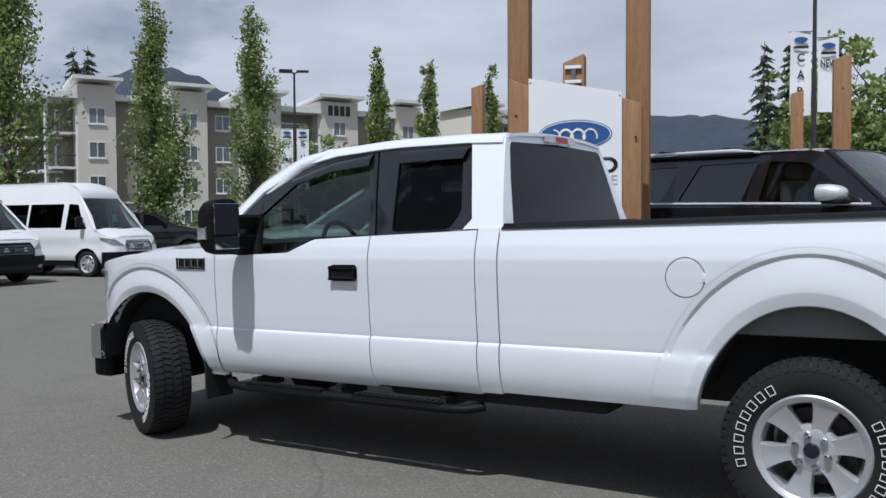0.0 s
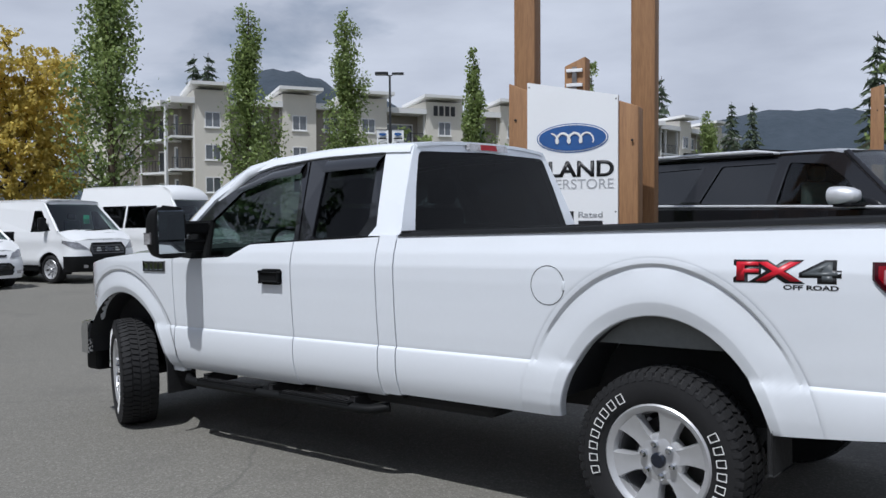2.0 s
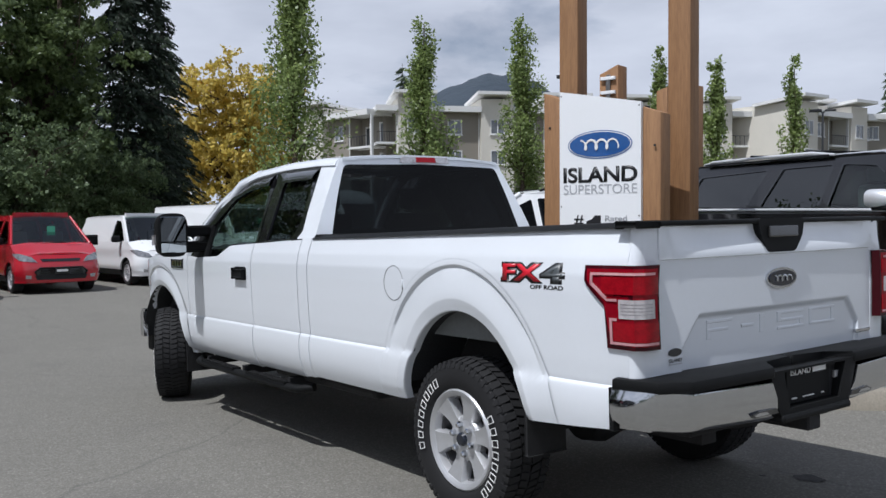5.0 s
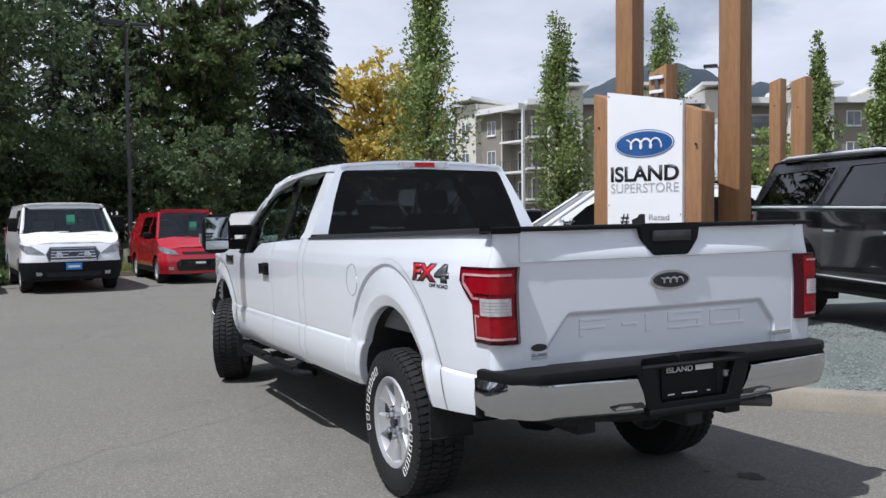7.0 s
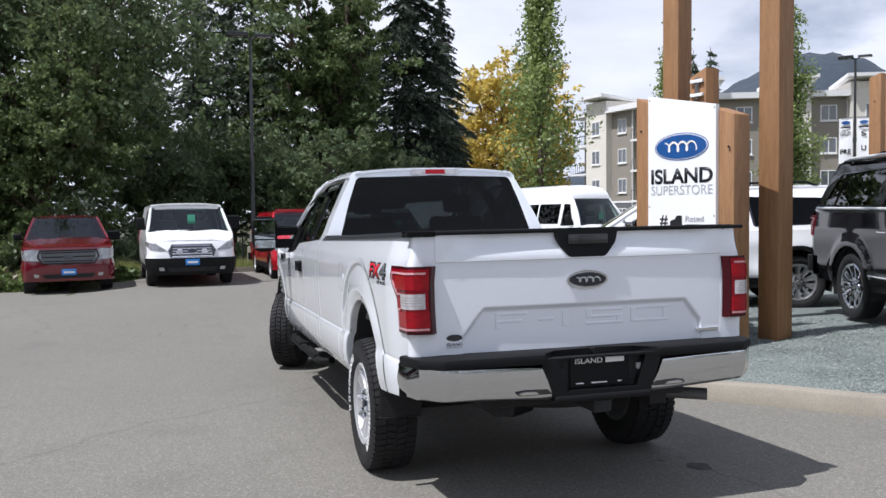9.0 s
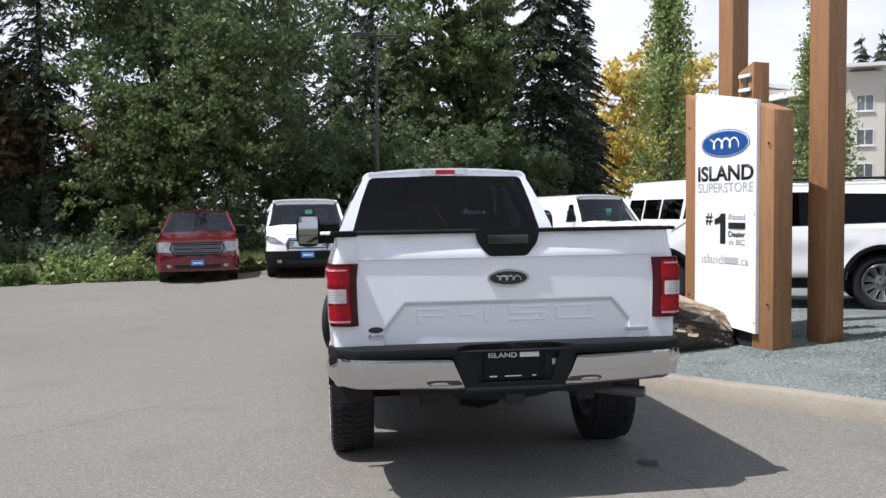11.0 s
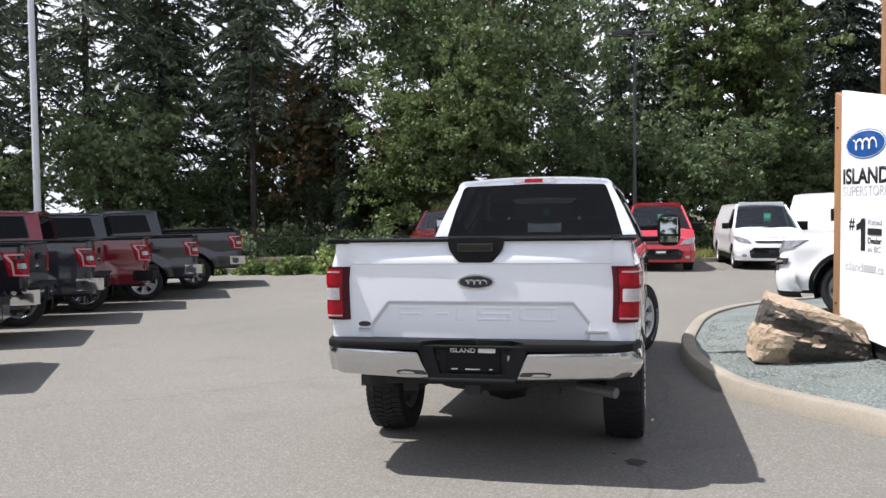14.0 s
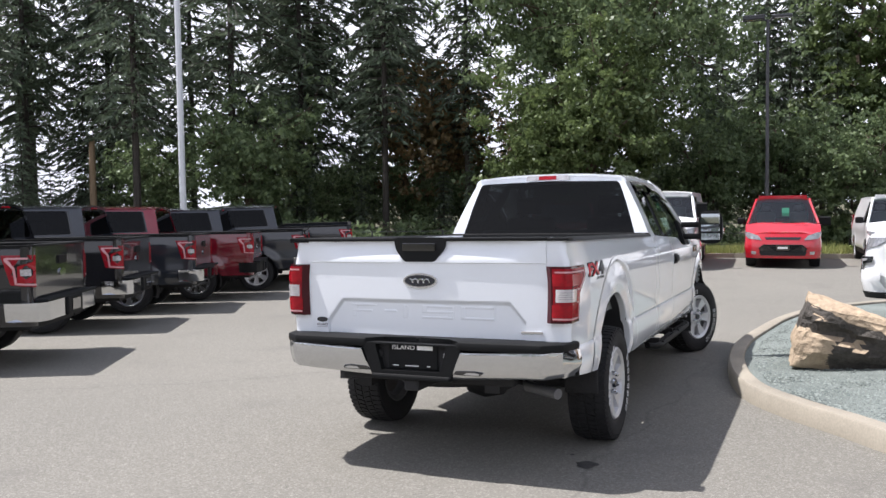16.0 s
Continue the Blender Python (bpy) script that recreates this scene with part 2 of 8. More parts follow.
# dark tone carries the shade inside the wheels; also on the tailpipe
SHADEALLOY = material("shade_darkened_alloy", (0.13, 0.13, 0.135), 0.55, metal=0.3, vary=0.2, scale=8)
STEEL = material("steel", (0.34, 0.34, 0.35), 0.35, metal=0.9, second=(0.22, 0.2, 0.18), scale=6, bump=0.2, bump_scale=60)
POLEGREY = material("pole_grey_paint", (0.62, 0.64, 0.68), 0.4, vary=0.05, scale=2)
PANELGREY = material("wheelhouse_grey", (0.16, 0.168, 0.165), 0.6, vary=0.15, scale=4)
POLEDARK = material("pole_dark_paint", (0.03, 0.032, 0.036), 0.4, vary=0.15)
BRASSY = material("old_wood_pole", (0.20, 0.14, 0.085), 0.85, second=(0.12, 0.085, 0.05), stretch=(6, 6, 0.5), bump=0.4, bump_scale=15)
REDRIM = material("dark_red_lens_rim", (0.045, 0.002, 0.006), 0.14, vary=0.2, spec=0.3)
REDGLOW = material("red_lens_panel", (0.27, 0.003, 0.013), 0.14, second=(0.19, 0.002, 0.008), scale=6, fine=60, spec=0.3)
REVERSELENS = material("clear_reverse_lens", (0.62, 0.60, 0.61), 0.12, second=(0.34, 0.31, 0.32), scale=14, fine=50, coat=0.6)
BRIGHTLENS = material("bright_red_lens", (0.38, 0.005, 0.014), 0.14, second=(0.17, 0.003, 0.007), scale=30, fine=160, spec=0.3)
PALELENS = material("pale_light_guide", (0.62, 0.36, 0.37), 0.2, second=(0.46, 0.20, 0.22), scale=12, fine=60, spec=0.3)
CLEARLENS = material("clear_lens", (0.62, 0.62, 0.64), 0.12, second=(0.22, 0.20, 0.20), scale=22, fine=60, coat=1.0, metal=0.3)
FABRIC = material("grey_seat_fabric", (0.11, 0.11, 0.115), 0.85, vary=0.2, bump=0.3, bump_scale=200, dist=0.002)
SIGNWHITE = material("sign_white", (0.84, 0.85, 0.86), 0.35, vary=0.015, scale=2)
INK = material("black_lettering", (0.012, 0.012, 0.014), 0.45, vary=0.1)
INKGREY = material("grey_lettering", (0.42, 0.43, 0.45), 0.5, vary=0.04)
INKSTEEL = material("steel_grey_lettering", (0.085, 0.095, 0.10), 0.4, vary=0.2)
INKRED = material("red_lettering", (0.60, 0.012, 0.028), 0.35, vary=0.06)
INKWHITE = material("white_lettering", (0.80, 0.80, 0.79), 0.5, vary=0.04)
BLUE = material("oval_blue", (0.020, 0.105, 0.34), 0.25, second=(0.015, 0.07, 0.24), scale=4, coat=0.6)
DARKBLUE = material("dark_blue_enamel", (0.005, 0.008, 0.018), 0.2, vary=0.2, coat=0.6)
PLATEBLUE = material("blue_plate", (0.03, 0.22, 0.62), 0.4, vary=0.05)
CARDGREEN = material("green_card", (0.09, 0.42, 0.26), 0.6, vary=0.05)
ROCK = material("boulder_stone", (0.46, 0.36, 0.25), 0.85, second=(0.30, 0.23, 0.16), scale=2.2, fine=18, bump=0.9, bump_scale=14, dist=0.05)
ROCKSHADE = material("boulder_shaded_stone", (0.105, 0.092, 0.078), 0.8, second=(0.030, 0.027, 0.024), scale=3.2, fine=24, bump=0.9, bump_scale=16, dist=0.05)
BARK = material("bark", (0.12, 0.085, 0.06), 0.9, second=(0.055, 0.042, 0.032), scale=4, fine=20, stretch=(3, 3, 0.5), bump=0.7, bump_scale=12, dist=0.03)
FIRBARK = material("fir_bark", (0.060, 0.050, 0.042), 0.9, second=(0.028, 0.025, 0.022), scale=4, fine=20, stretch=(3, 3, 0.5), bump=0.7, bump_scale=12, dist=0.03)
LEAF = leaf("poplar_leaf", (0.37, 0.45, 0.16), (0.10, 0.15, 0.045))
LEAFDARK = leaf("maple_leaf", (0.21, 0.275, 0.130), (0.075, 0.108, 0.054))
LEAFMID = leaf("tall_maple_leaf", (0.170, 0.222, 0.085), (0.062, 0.092, 0.034))
LEAFYELLOW = leaf("yellow_leaf", (0.76, 0.59, 0.14), (0.44, 0.36, 0.09))
LEAFBROWN = leaf("browning_leaf", (0.26, 0.17, 0.08), (0.09, 0.08, 0.04))
NEEDLE = leaf("conifer_needle", (0.150, 0.188, 0.122), (0.062, 0.084, 0.058), 0.30)
NEEDLEBLACK = leaf("black_fir_needle", (0.055, 0.074, 0.050), (0.024, 0.034, 0.026), 0.25)
HEDGE = leaf("shrub_leaf", (0.21, 0.29, 0.09), (0.06, 0.095, 0.03))
STUCCO = material("cream_stucco", (0.66, 0.63, 0.56), 0.85, vary=0.05, scale=0.6, fine=8, bump=0.2, bump_scale=30)
SIDING = material("taupe_siding", (0.26, 0.237, 0.20), 0.8, vary=0.06, scale=0.6, fine=8, stretch=(0.3, 0.3, 8), bump=0.4, bump_scale=2, dist=0.03)
SLATE = material("slate_siding", (0.12, 0.125, 0.13), 0.8, vary=0.06, scale=0.6, stretch=(0.3, 0.3, 8), bump=0.4, bump_scale=2, dist=0.03)
TRIM = material("white_trim", (0.74, 0.74, 0.73), 0.6, vary=0.03, scale=1)
# blue-grey woods: the haze of distance is mixed into this colour
MOUNTAIN = material("hazy_forested_ridge", (0.047, 0.062, 0.082), 0.95, second=(0.030, 0.044, 0.060), scale=0.012, fine=0.12, bump=0.6, bump_scale=0.08, dist=4)
GLASS_TINT = glass("privacy_glass", (0.045, 0.050, 0.056), 0.0, 4.5, 0.020)
GLASS_SUV = glass("suv_window_glass", (0.05, 0.055, 0.058), 0.0, 4.0, 0.12)
GLASS_FRONT = glass("green_tinted_glass", (0.52, 0.62, 0.58), 0.0, 3.0, 0.055)
GLASS_SIDE = glass("door_window_glass", (0.24, 0.31, 0.285), 0.0, 4.0, 0.075)
GLASS_MIRROR = material("mirror_glass", (0.42, 0.45, 0.46), 0.02, metal=1.0, vary=0.01)
HEADLENS = material("headlight_lens", (0.40, 0.41, 0.43), 0.10, second=(0.09, 0.09, 0.10), scale=9, fine=30, coat=1.0, metal=0.3)


# ---- building helpers ----
def part(name, bm, mat, parent=None, label="", smooth=None, at=None):
    """Links a bmesh as one mesh object under a thing, or on its own."""
    bmesh.ops.recalc_face_normals(bm, faces=bm.faces)
    me = bpy.data.meshes.new(name)
    bm.to_mesh(me)
    bm.free()
    for k in (mat if isinstance(mat, (list, tuple)) else [mat]):
        me.materials.append(k)
    if smooth is not None:
        me.shade_smooth()
        me.set_sharp_from_angle(angle=radians(smooth))
    ob = new(name, me)
    if parent is not None:
        ob.parent = parent
    if at is not None:
        ob.matrix_basis = at
    if label:
        ob["label"] = label
    return ob


def empty(name, m, label, category, group="", kind=""):
    ob = new(name)
    ob.empty_display_size = 0.2
    ob.matrix_basis = m
    return tagged(ob, label, category, group, kind)


def box(bm, x0, x1, y0, y1, z0, z1, bevel=0.0, seg=2):
    r = bmesh.ops.create_cube(bm, size=1.0)
    for v in r["verts"]:
        v.co = Vector(((x0 + x1) / 2 + v.co.x * (x1 - x0), (y0 + y1) / 2 + v.co.y * (y1 - y0), (z0 + z1) / 2 + v.co.z * (z1 - z0)))
    if bevel:
        es = list({e for v in r["verts"] for e in v.link_edges})
        bmesh.ops.bevel(bm, geom=es, offset=bevel, segments=seg, affect="EDGES", profile=0.5)
    return bm


def boxed(*a, **k):
    return box(bmesh.new(), *a, **k)


def tube(bm, pts, r, seg=10, caps=True):
    """A round bar along points; r may be one number or one for each point."""
    pts = [Vector(p) for p in pts]
    rs = r if isinstance(r, (list, tuple)) else [r] * len(pts)
    rings, ref = [], None
    for i, p in enumerate(pts):
        d = (pts[min(i + 1, len(pts) - 1)] - pts[max(i - 1, 0)]).normalized()
        if ref is None:
            ref = d.orthogonal().normalized()
        ref = (ref - d * ref.dot(d)).normalized()
        o = d.cross(ref)
        rings.append([bm.verts.new(p + (ref * math.cos(a) + o * math.sin(a)) * rs[i]) for a in (2 * math.pi * k / seg for k in range(seg))])
    for a, b in zip(rings, rings[1:]):
        for k in range(seg):
            bm.faces.new((a[k], a[(k + 1) % seg], b[(k + 1) % seg], b[k]))
    if caps:
        bm.faces.new(rings[0][::-1])
        bm.faces.new(rings[-1])
    return bm


def prism(bm, poly, place, depth):
    """Extrudes a polygon of (a, b) pairs: place(a, b, d) gives the corner at depth 0 or depth."""
    lo = [bm.verts.new(place(a, b, 0.0)) for a, b in poly]
    hi = [bm.verts.new(place(a, b, depth)) for a, b in poly]
    n = len(poly)
    bm.faces.new(lo[::-1])
    bm.faces.new(hi)
    for i in range(n):
        bm.faces.new((lo[i], lo[(i + 1) % n], hi[(i + 1) % n], hi[i]))
    return bm


def slab(bm, poly, z0, z1):
    return prism(bm, poly, lambda a, b, d: (a, b, z0 + d), z1 - z0)


def lathe(bm, prof, seg=48, axis="x", centre=(0, 0, 0), close=False, caps=True):
    """Turns (radius, along) pairs round an axis."""
    rings = []
    for r, h in prof:
        ring = []
        for k in range(seg):
            a = 2 * math.pi * k / seg
            c, s = r * math.cos(a), r * math.sin(a)
            p = {"x": (h, c, s), "y": (c, h, s), "z": (c, s, h)}[axis]
            ring.append(bm.verts.new(Vector(p) + Vector(centre)))
        rings.append(ring)
    pairs = list(zip(rings, rings[1:])) + ([(rings[-1], rings[0])] if close else [])
    for a, b in pairs:
        for k in range(seg):
            bm.faces.new((a[k], a[(k + 1) % seg], b[(k + 1) % seg], b[k]))
    if not close and caps:
        for ring, (r, _) in ((rings[0], prof[0]), (rings[-1], prof[-1])):
            if r > 1e-4:
                bm.faces.new(ring)
    return bm


def surface(bm, fn, us, vs):
    """A grid of quads: fn(u, v) gives the place."""
    g = [[bm.verts.new(fn(u, v)) for v in vs] for u in us]
    for i in range(len(us) - 1):
        for j in range(len(vs) - 1):
            bm.faces.new((g[i][j], g[i + 1][j], g[i + 1][j + 1], g[i][j + 1]))
    return bm


def skin(bm, off):
    """Folds the open rim of a sheet inward by the vector off, which gives the panel its thickness."""
    rim = [e for e in bm.edges if len(e.link_faces) == 1]
    r = bmesh.ops.extrude_edge_only(bm, edges=rim)
    bmesh.ops.translate(bm, verts=[v for v in r["geom"] if isinstance(v, bmesh.types.BMVert)], vec=off)
    return bm


def flat(outer, holes, place, thick=None):
    """A flat sheet with holes, drawn in (a, b) and laid out by place(a, b)."""
    bm = bmesh.new()
    edges = []
    for loop in [outer, *holes]:
        vs = [bm.verts.new((a, b, 0)) for a, b in loop]
        edges += [bm.edges.new((vs[i], vs[(i + 1) % len(vs)])) for i in range(len(vs))]
    bmesh.ops.triangle_fill(bm, use_beauty=True, use_dissolve=False, edges=edges, normal=(0, 0, 1))
    for v in bm.verts:
        v.co = Vector(place(v.co.x, v.co.y))
    if thick is not None:
        skin(bm, Vector(thick))
    return bm


def span(a, b, step):
    n = max(1, int(math.ceil(abs(b - a) / step)))
    return [a + (b - a) * i / n for i in range(n + 1)]


def lerp(x, pts):
    """Straight-line interpolation through (x, y) pairs."""
    if x <= pts[0][0]:
        return pts[0][1]
    for (a, b), (c, d) in zip(pts, pts[1:]):
        if x <= c:
            return b + (d - b) * (x - a) / (c - a)
    return pts[-1][1]


def smooth01(t):
    t = min(1.0, max(0.0, t))
    return t * t * (3 - 2 * t)


def rounded(pts, r, seg=4):
    """A polygon with its corners rounded."""
    out = []
    for i, p in enumerate(pts):
        p, a, b = Vector(p), Vector(pts[i - 1]), Vector(pts[(i + 1) % len(pts)])
        rr = min(r, (a - p).length * 0.45, (b - p).length * 0.45)
        s, e = p + (a - p).normalized() * rr, p + (b - p).normalized() * rr
        for k in range(seg + 1):
            t = k / seg
            out.append(tuple(s * (1 - t) ** 2 + p * 2 * t * (1 - t) + e * t * t))
    return out


def oval(a, b, n=40):
    return [(a * math.cos(2 * math.pi * k / n), b * math.sin(2 * math.pi * k / n)) for k in range(n)]


def lettering(name, text, mat, parent, m, height, depth=0.004, width=None, shear=0.0, bold=0.0, label=""):
    """Raised letters in the built-in font, as a mesh: height of the capitals, or fitted to a width."""
    cu = bpy.data.curves.new(name, "FONT")
    cu.body, cu.align_x, cu.align_y, cu.extrude, cu.shear, cu.offset = text, "CENTER", "CENTER", 0.0, shear, bold
    cu.size = 1.0
    tmp = bpy.data.objects.new("text", cu)
    scene.collection.objects.link(tmp)
    dg = bpy.context.evaluated_depsgraph_get()
    me = bpy.data.meshes.new_from_object(tmp.evaluated_get(dg))
    bpy.data.objects.remove(tmp)
    bm = bmesh.new()
    bm.from_mesh(me)
    bpy.data.meshes.remove(me)
    xs, ys = [v.co.x for v in bm.verts], [v.co.y for v in bm.verts]
    sy = height / (max(ys) - min(ys))
    sx = width / (max(xs) - min(xs)) if width else sy
    cx, cy = (max(xs) + min(xs)) / 2, (max(ys) + min(ys)) / 2
    for v in bm.verts:
        v.co = Vector(((v.co.x - cx) * sx, (v.co.y - cy) * sy, 0))
    r = bmesh.ops.extrude_face_region(bm, geom=list(bm.faces))
    bmesh.ops.translate(bm, verts=[v for v in r["geom"] if isinstance(v, bmesh.types.BMVert)], vec=(0, 0, depth))
    return part(name, bm, mat, parent, label, at=m)


def facing(x, y, z, yaw):
    """A pose whose local z points level along yaw (degrees from +x) and whose local y points up: for signs and badges."""
    return pose(x, y, z, 0, 0, yaw + 90) @ pose(0, 0, 0, 90, 0, 0)


def script_strokes(name, place, width, mat, parent, axis, label="white flourish strokes"):
    """One looping brush stroke across an oval, flattened onto it."""
    bm = bmesh.new()
    strokes = [[(-0.85 + 1.7 * t + 0.13 * math.sin(t * 22), 0.42 * math.cos(t * 22)) for t in span(0, 1, 0.012)]]
    for pts in strokes:
        n = len(pts) - 1
        tube(bm, [place(a, b) for a, b in pts], [width * (0.45 + 0.75 * math.sin(math.pi * (0.12 + 0.76 * k / n))) for k in range(n + 1)], 6)
    level = place(0, 0)[axis]
    for v in bm.verts:
        v.co[axis] = level + (v.co[axis] - level) * 0.15
    return part(name, bm, mat, parent, label)


# ---- wheels ----
def wheel(parent, m, radius=0.408, rim=0.247, width=0.27, spokes=6, alloy=None, marks=True, tread=True, steel=False):
    """A wheel that faces local -x: tyre, rim, cap, nuts and brake disc. Its axle runs along x through the origin."""
    alloy = alloy or ALLOY
    hub = empty_part("wheel", parent, m)
    w = width / 2
    seg = 56 if marks else 30
    bm = bmesh.new()
    prof = [(rim - 0.005, -w + 0.03), (rim + 0.012, -w + 0.012), (rim + 0.035, -w + 0.002), (radius - 0.075, -w - 0.006), (radius - 0.03, -w + 0.004),
            (radius - 0.012, -w + 0.025), (radius - 0.010, 0.0), (radius - 0.012, w - 0.025), (radius - 0.03, w - 0.004), (radius - 0.075, w + 0.004),
            (rim + 0.02, w - 0.01), (rim - 0.005, w - 0.03)]
    lathe(bm, prof, seg, "x", caps=False)
    if tread:
        blocks = 58
        for k in range(blocks):
            for j, (x0, x1, off) in enumerate(((-w + 0.008, -w * 0.48, 0), (-w * 0.42, -0.008, 0.5), (0.008, w * 0.42, 0), (w * 0.48, w - 0.008, 0.5))):
                a0 = 2 * math.pi * (k + off) / blocks
                a1 = a0 + 2 * math.pi / blocks * 0.72
                sk = 0.028 * (1 if j % 2 else -1)
                vs = []
                for r in (radius - 0.016, radius - 0.001):
                    for x, a in ((x0, a0), (x1, a0 + sk), (x1, a1 + sk), (x0, a1)):
                        rr = r - (0.012 if abs(x) > w * 0.9 else 0)
                        vs.append(bm.verts.new((x, rr * math.cos(a), rr * math.sin(a))))
                bm.faces.new(vs[4:])
                for i in range(4):
                    bm.faces.new((vs[i], vs[(i + 1) % 4], vs[4 + (i + 1) % 4], vs[4 + i]))
        for k in range(blocks):
            a0 = 2 * math.pi * k / blocks
            a1 = a0 + 2 * math.pi / blocks * 0.55
            vs = [bm.verts.new((x, r * math.cos(a), r * math.sin(a))) for x, r in ((-w - 0.003, radius - 0.046), (-w + 0.008, radius - 0.010)) for a in (a0, a1)]
            vi = [bm.verts.new((v.co.x + 0.012, v.co.y * 0.985, v.co.z * 0.985)) for v in vs]
            bm.faces.new((vs[0], vs[1], vs[3], vs[2]))
            for a, b in ((0, 1), (1, 3), (3, 2), (2, 0)):
                bm.faces.new((vs[a], vs[b], vi[b], vi[a]))
    tyre = part("tyre", bm, RUBBER, hub, "black off-road tyre" if tread else "", smooth=35)
    if marks:
        # outlined white sidewall marks, as plain bars along two arcs
        for start, count in ((math.radians(132), 8), (math.radians(-35), 8)):
            for k in range(count):
                bm = bmesh.new()
                a0 = start + k * math.radians(10.4)
                a1 = a0 + math.radians(6.4)
                r0, r1 = rim + 0.040, rim + 0.084
                inner = [(-w - 0.0105, r * math.cos(a), r * math.sin(a)) for r, a in ((r0 + 0.0034, a0 + 0.011), (r0 + 0.0034, a1 - 0.011), (r1 - 0.0034, a1 - 0.011), (r1 - 0.0034, a0 + 0.011))]
                outer = [(-w - 0.0105, r * math.cos(a), r * math.sin(a)) for r, a in ((r0, a0), (r0, a1), (r1, a1), (r1, a0))]
                vi, vo = [bm.verts.new(q) for q in inner], [bm.verts.new(q) for q in outer]
                for i in range(4):
                    bm.faces.new((vo[i], vo[(i + 1) % 4], vi[(i + 1) % 4], vi[i]))
                part("sidewall_mark", skin(bm, Vector((0.003, 0, 0))), INKWHITE, tyre, "white outlined sidewall mark")
    bm = bmesh.new()
    lathe(bm, [(rim, -w + 0.006), (rim + 0.008, -w + 0.014), (rim + 0.004, -w + 0.03), (rim - 0.020, -w + 0.06), (rim - 0.030, -w + 0.06), (rim - 0.012, -w + 0.012)], seg, "x", close=True)
    xo = -w + 0.030
    lathe(bm, [(rim - 0.010, -w + 0.010), (rim - 0.026, xo - 0.010), (rim - 0.030, xo + 0.004), (rim - 0.034, xo + 0.05), (rim - 0.010, xo + 0.05)], seg, "x", close=True)
    for k in range(spokes):
        a = 2 * math.pi * (k + 0.5) / spokes
        ca, sa = math.cos(a), math.sin(a)
        g = 6 / spokes * 0.5 + 0.5
        # broad spoke that widens to the rim: two sharp shoulders round a shallow valley, sloping flanks
        rows = []
        for r, half, flank, x in ((0.080, 0.033, 0.039, xo + 0.010), (0.125, 0.033, 0.040, xo + 0.008), (0.160, 0.040, 0.048, xo + 0.003), (0.195, 0.050, 0.058, xo - 0.004), (rim - 0.036, 0.057, 0.066, xo - 0.009), (rim - 0.020, 0.062, 0.072, xo - 0.012)):
            rows.append([bm.verts.new((x + dx, r * ca - off * g * sa, r * sa + off * g * ca)) for off, dx in ((-flank, 0.055), (-flank * 0.98, 0.016), (-half, 0.0), (-half * 0.30, 0.004), (half * 0.30, 0.004), (half, 0.0), (flank * 0.98, 0.016), (flank, 0.055))])
        for p, q in zip(rows, rows[1:]):
            for i in range(7):
                bm.faces.new((p[i], p[i + 1], q[i + 1], q[i]))
    lathe(bm, [(0.0, xo + 0.004), (0.060, xo + 0.006), (0.090, xo + 0.010), (0.108, xo + 0.016), (0.116, xo + 0.03), (0.116, xo + 0.07)], 36, "x")
    # shade behind the spokes is put into the barrel's colour
    barrel = lathe(bmesh.new(), [(rim - 0.022, -w + 0.058), (rim - 0.03, w - 0.04), (rim, w - 0.02), (rim - 0.012, w - 0.018), (rim - 0.046, w - 0.045), (rim - 0.040, -w + 0.062)], 40, "x", close=True)
    part("barrel", barrel, SHADEALLOY, hub, "inner rim barrel with shade in its dark colour", smooth=30)
    part("rim", bm, alloy, hub, "six-spoke silver alloy rim" if alloy is ALLOY and spokes == 6 else "", smooth=28)
    bm = lathe(bmesh.new(), [(0.0, xo - 0.016), (0.028, xo - 0.015), (0.034, xo - 0.008), (0.036, xo + 0.008)], 28, "x")
    part("hub_cap", bm, DARKBLUE if marks else alloy, hub, "dark blue centre cap" if marks else "", smooth=30)
    for k in range(6):
        a = 2 * math.pi * k / 6
        bm = lathe(bmesh.new(), [(0.0, xo - 0.022), (0.010, xo - 0.021), (0.0165, xo - 0.013), (0.0175, xo + 0.012)], 6, "x", centre=(0, 0.073 * math.cos(a), 0.073 * math.sin(a)))
        part("lug_nut", bm, CHROME, hub, smooth=30)
        if not marks and k == 4:
            break
    bm = lathe(bmesh.new(), [(0.03, 0.02), (0.175, 0.02), (0.175, 0.045), (0.03, 0.045)], 32, "x", close=True)
    part("brake_disc", bm, BRAKESTEEL, hub, smooth=30)
    return hub


def empty_part(name, parent, m):
    ob = new(name)
    ob.empty_display_size = 0.1
    ob.parent = parent
    ob.matrix_basis = m
    return ob


# ---- the white pickup ----
truck = empty("pickup_truck", pose(0, 0, 0), "white extended-cab pickup truck with steered front wheels on asphalt", "pickup truck")
WB = 4.46
SIDE = [(0.50, 0.925), (0.53, 0.955), (0.60, 0.985), (0.66, 0.996), (0.72, 0.9995), (0.765, 0.998), (0.792, 0.9935), (0.800, 0.9905), (0.808, 0.9820), (0.82, 0.9845), (0.90, 0.9905), (1.05, 0.997), (1.18, 1.000), (1.26, 0.998), (1.33, 0.984), (1.40, 0.960), (1.46, 0.940)]
LEVELS = sorted([0.44, 0.50, 0.53, 0.57, 0.61, 0.66, 0.72, 0.765, 0.784, 0.792, 0.800, 0.808] + span(0.82, 1.36, 0.0128) + [1.38, 1.40, 1.43, 1.46, 1.50])


def arch_norm(y, z, cy, a, b):
    return math.hypot((y - cy) / a, (z - 0.41) / b)


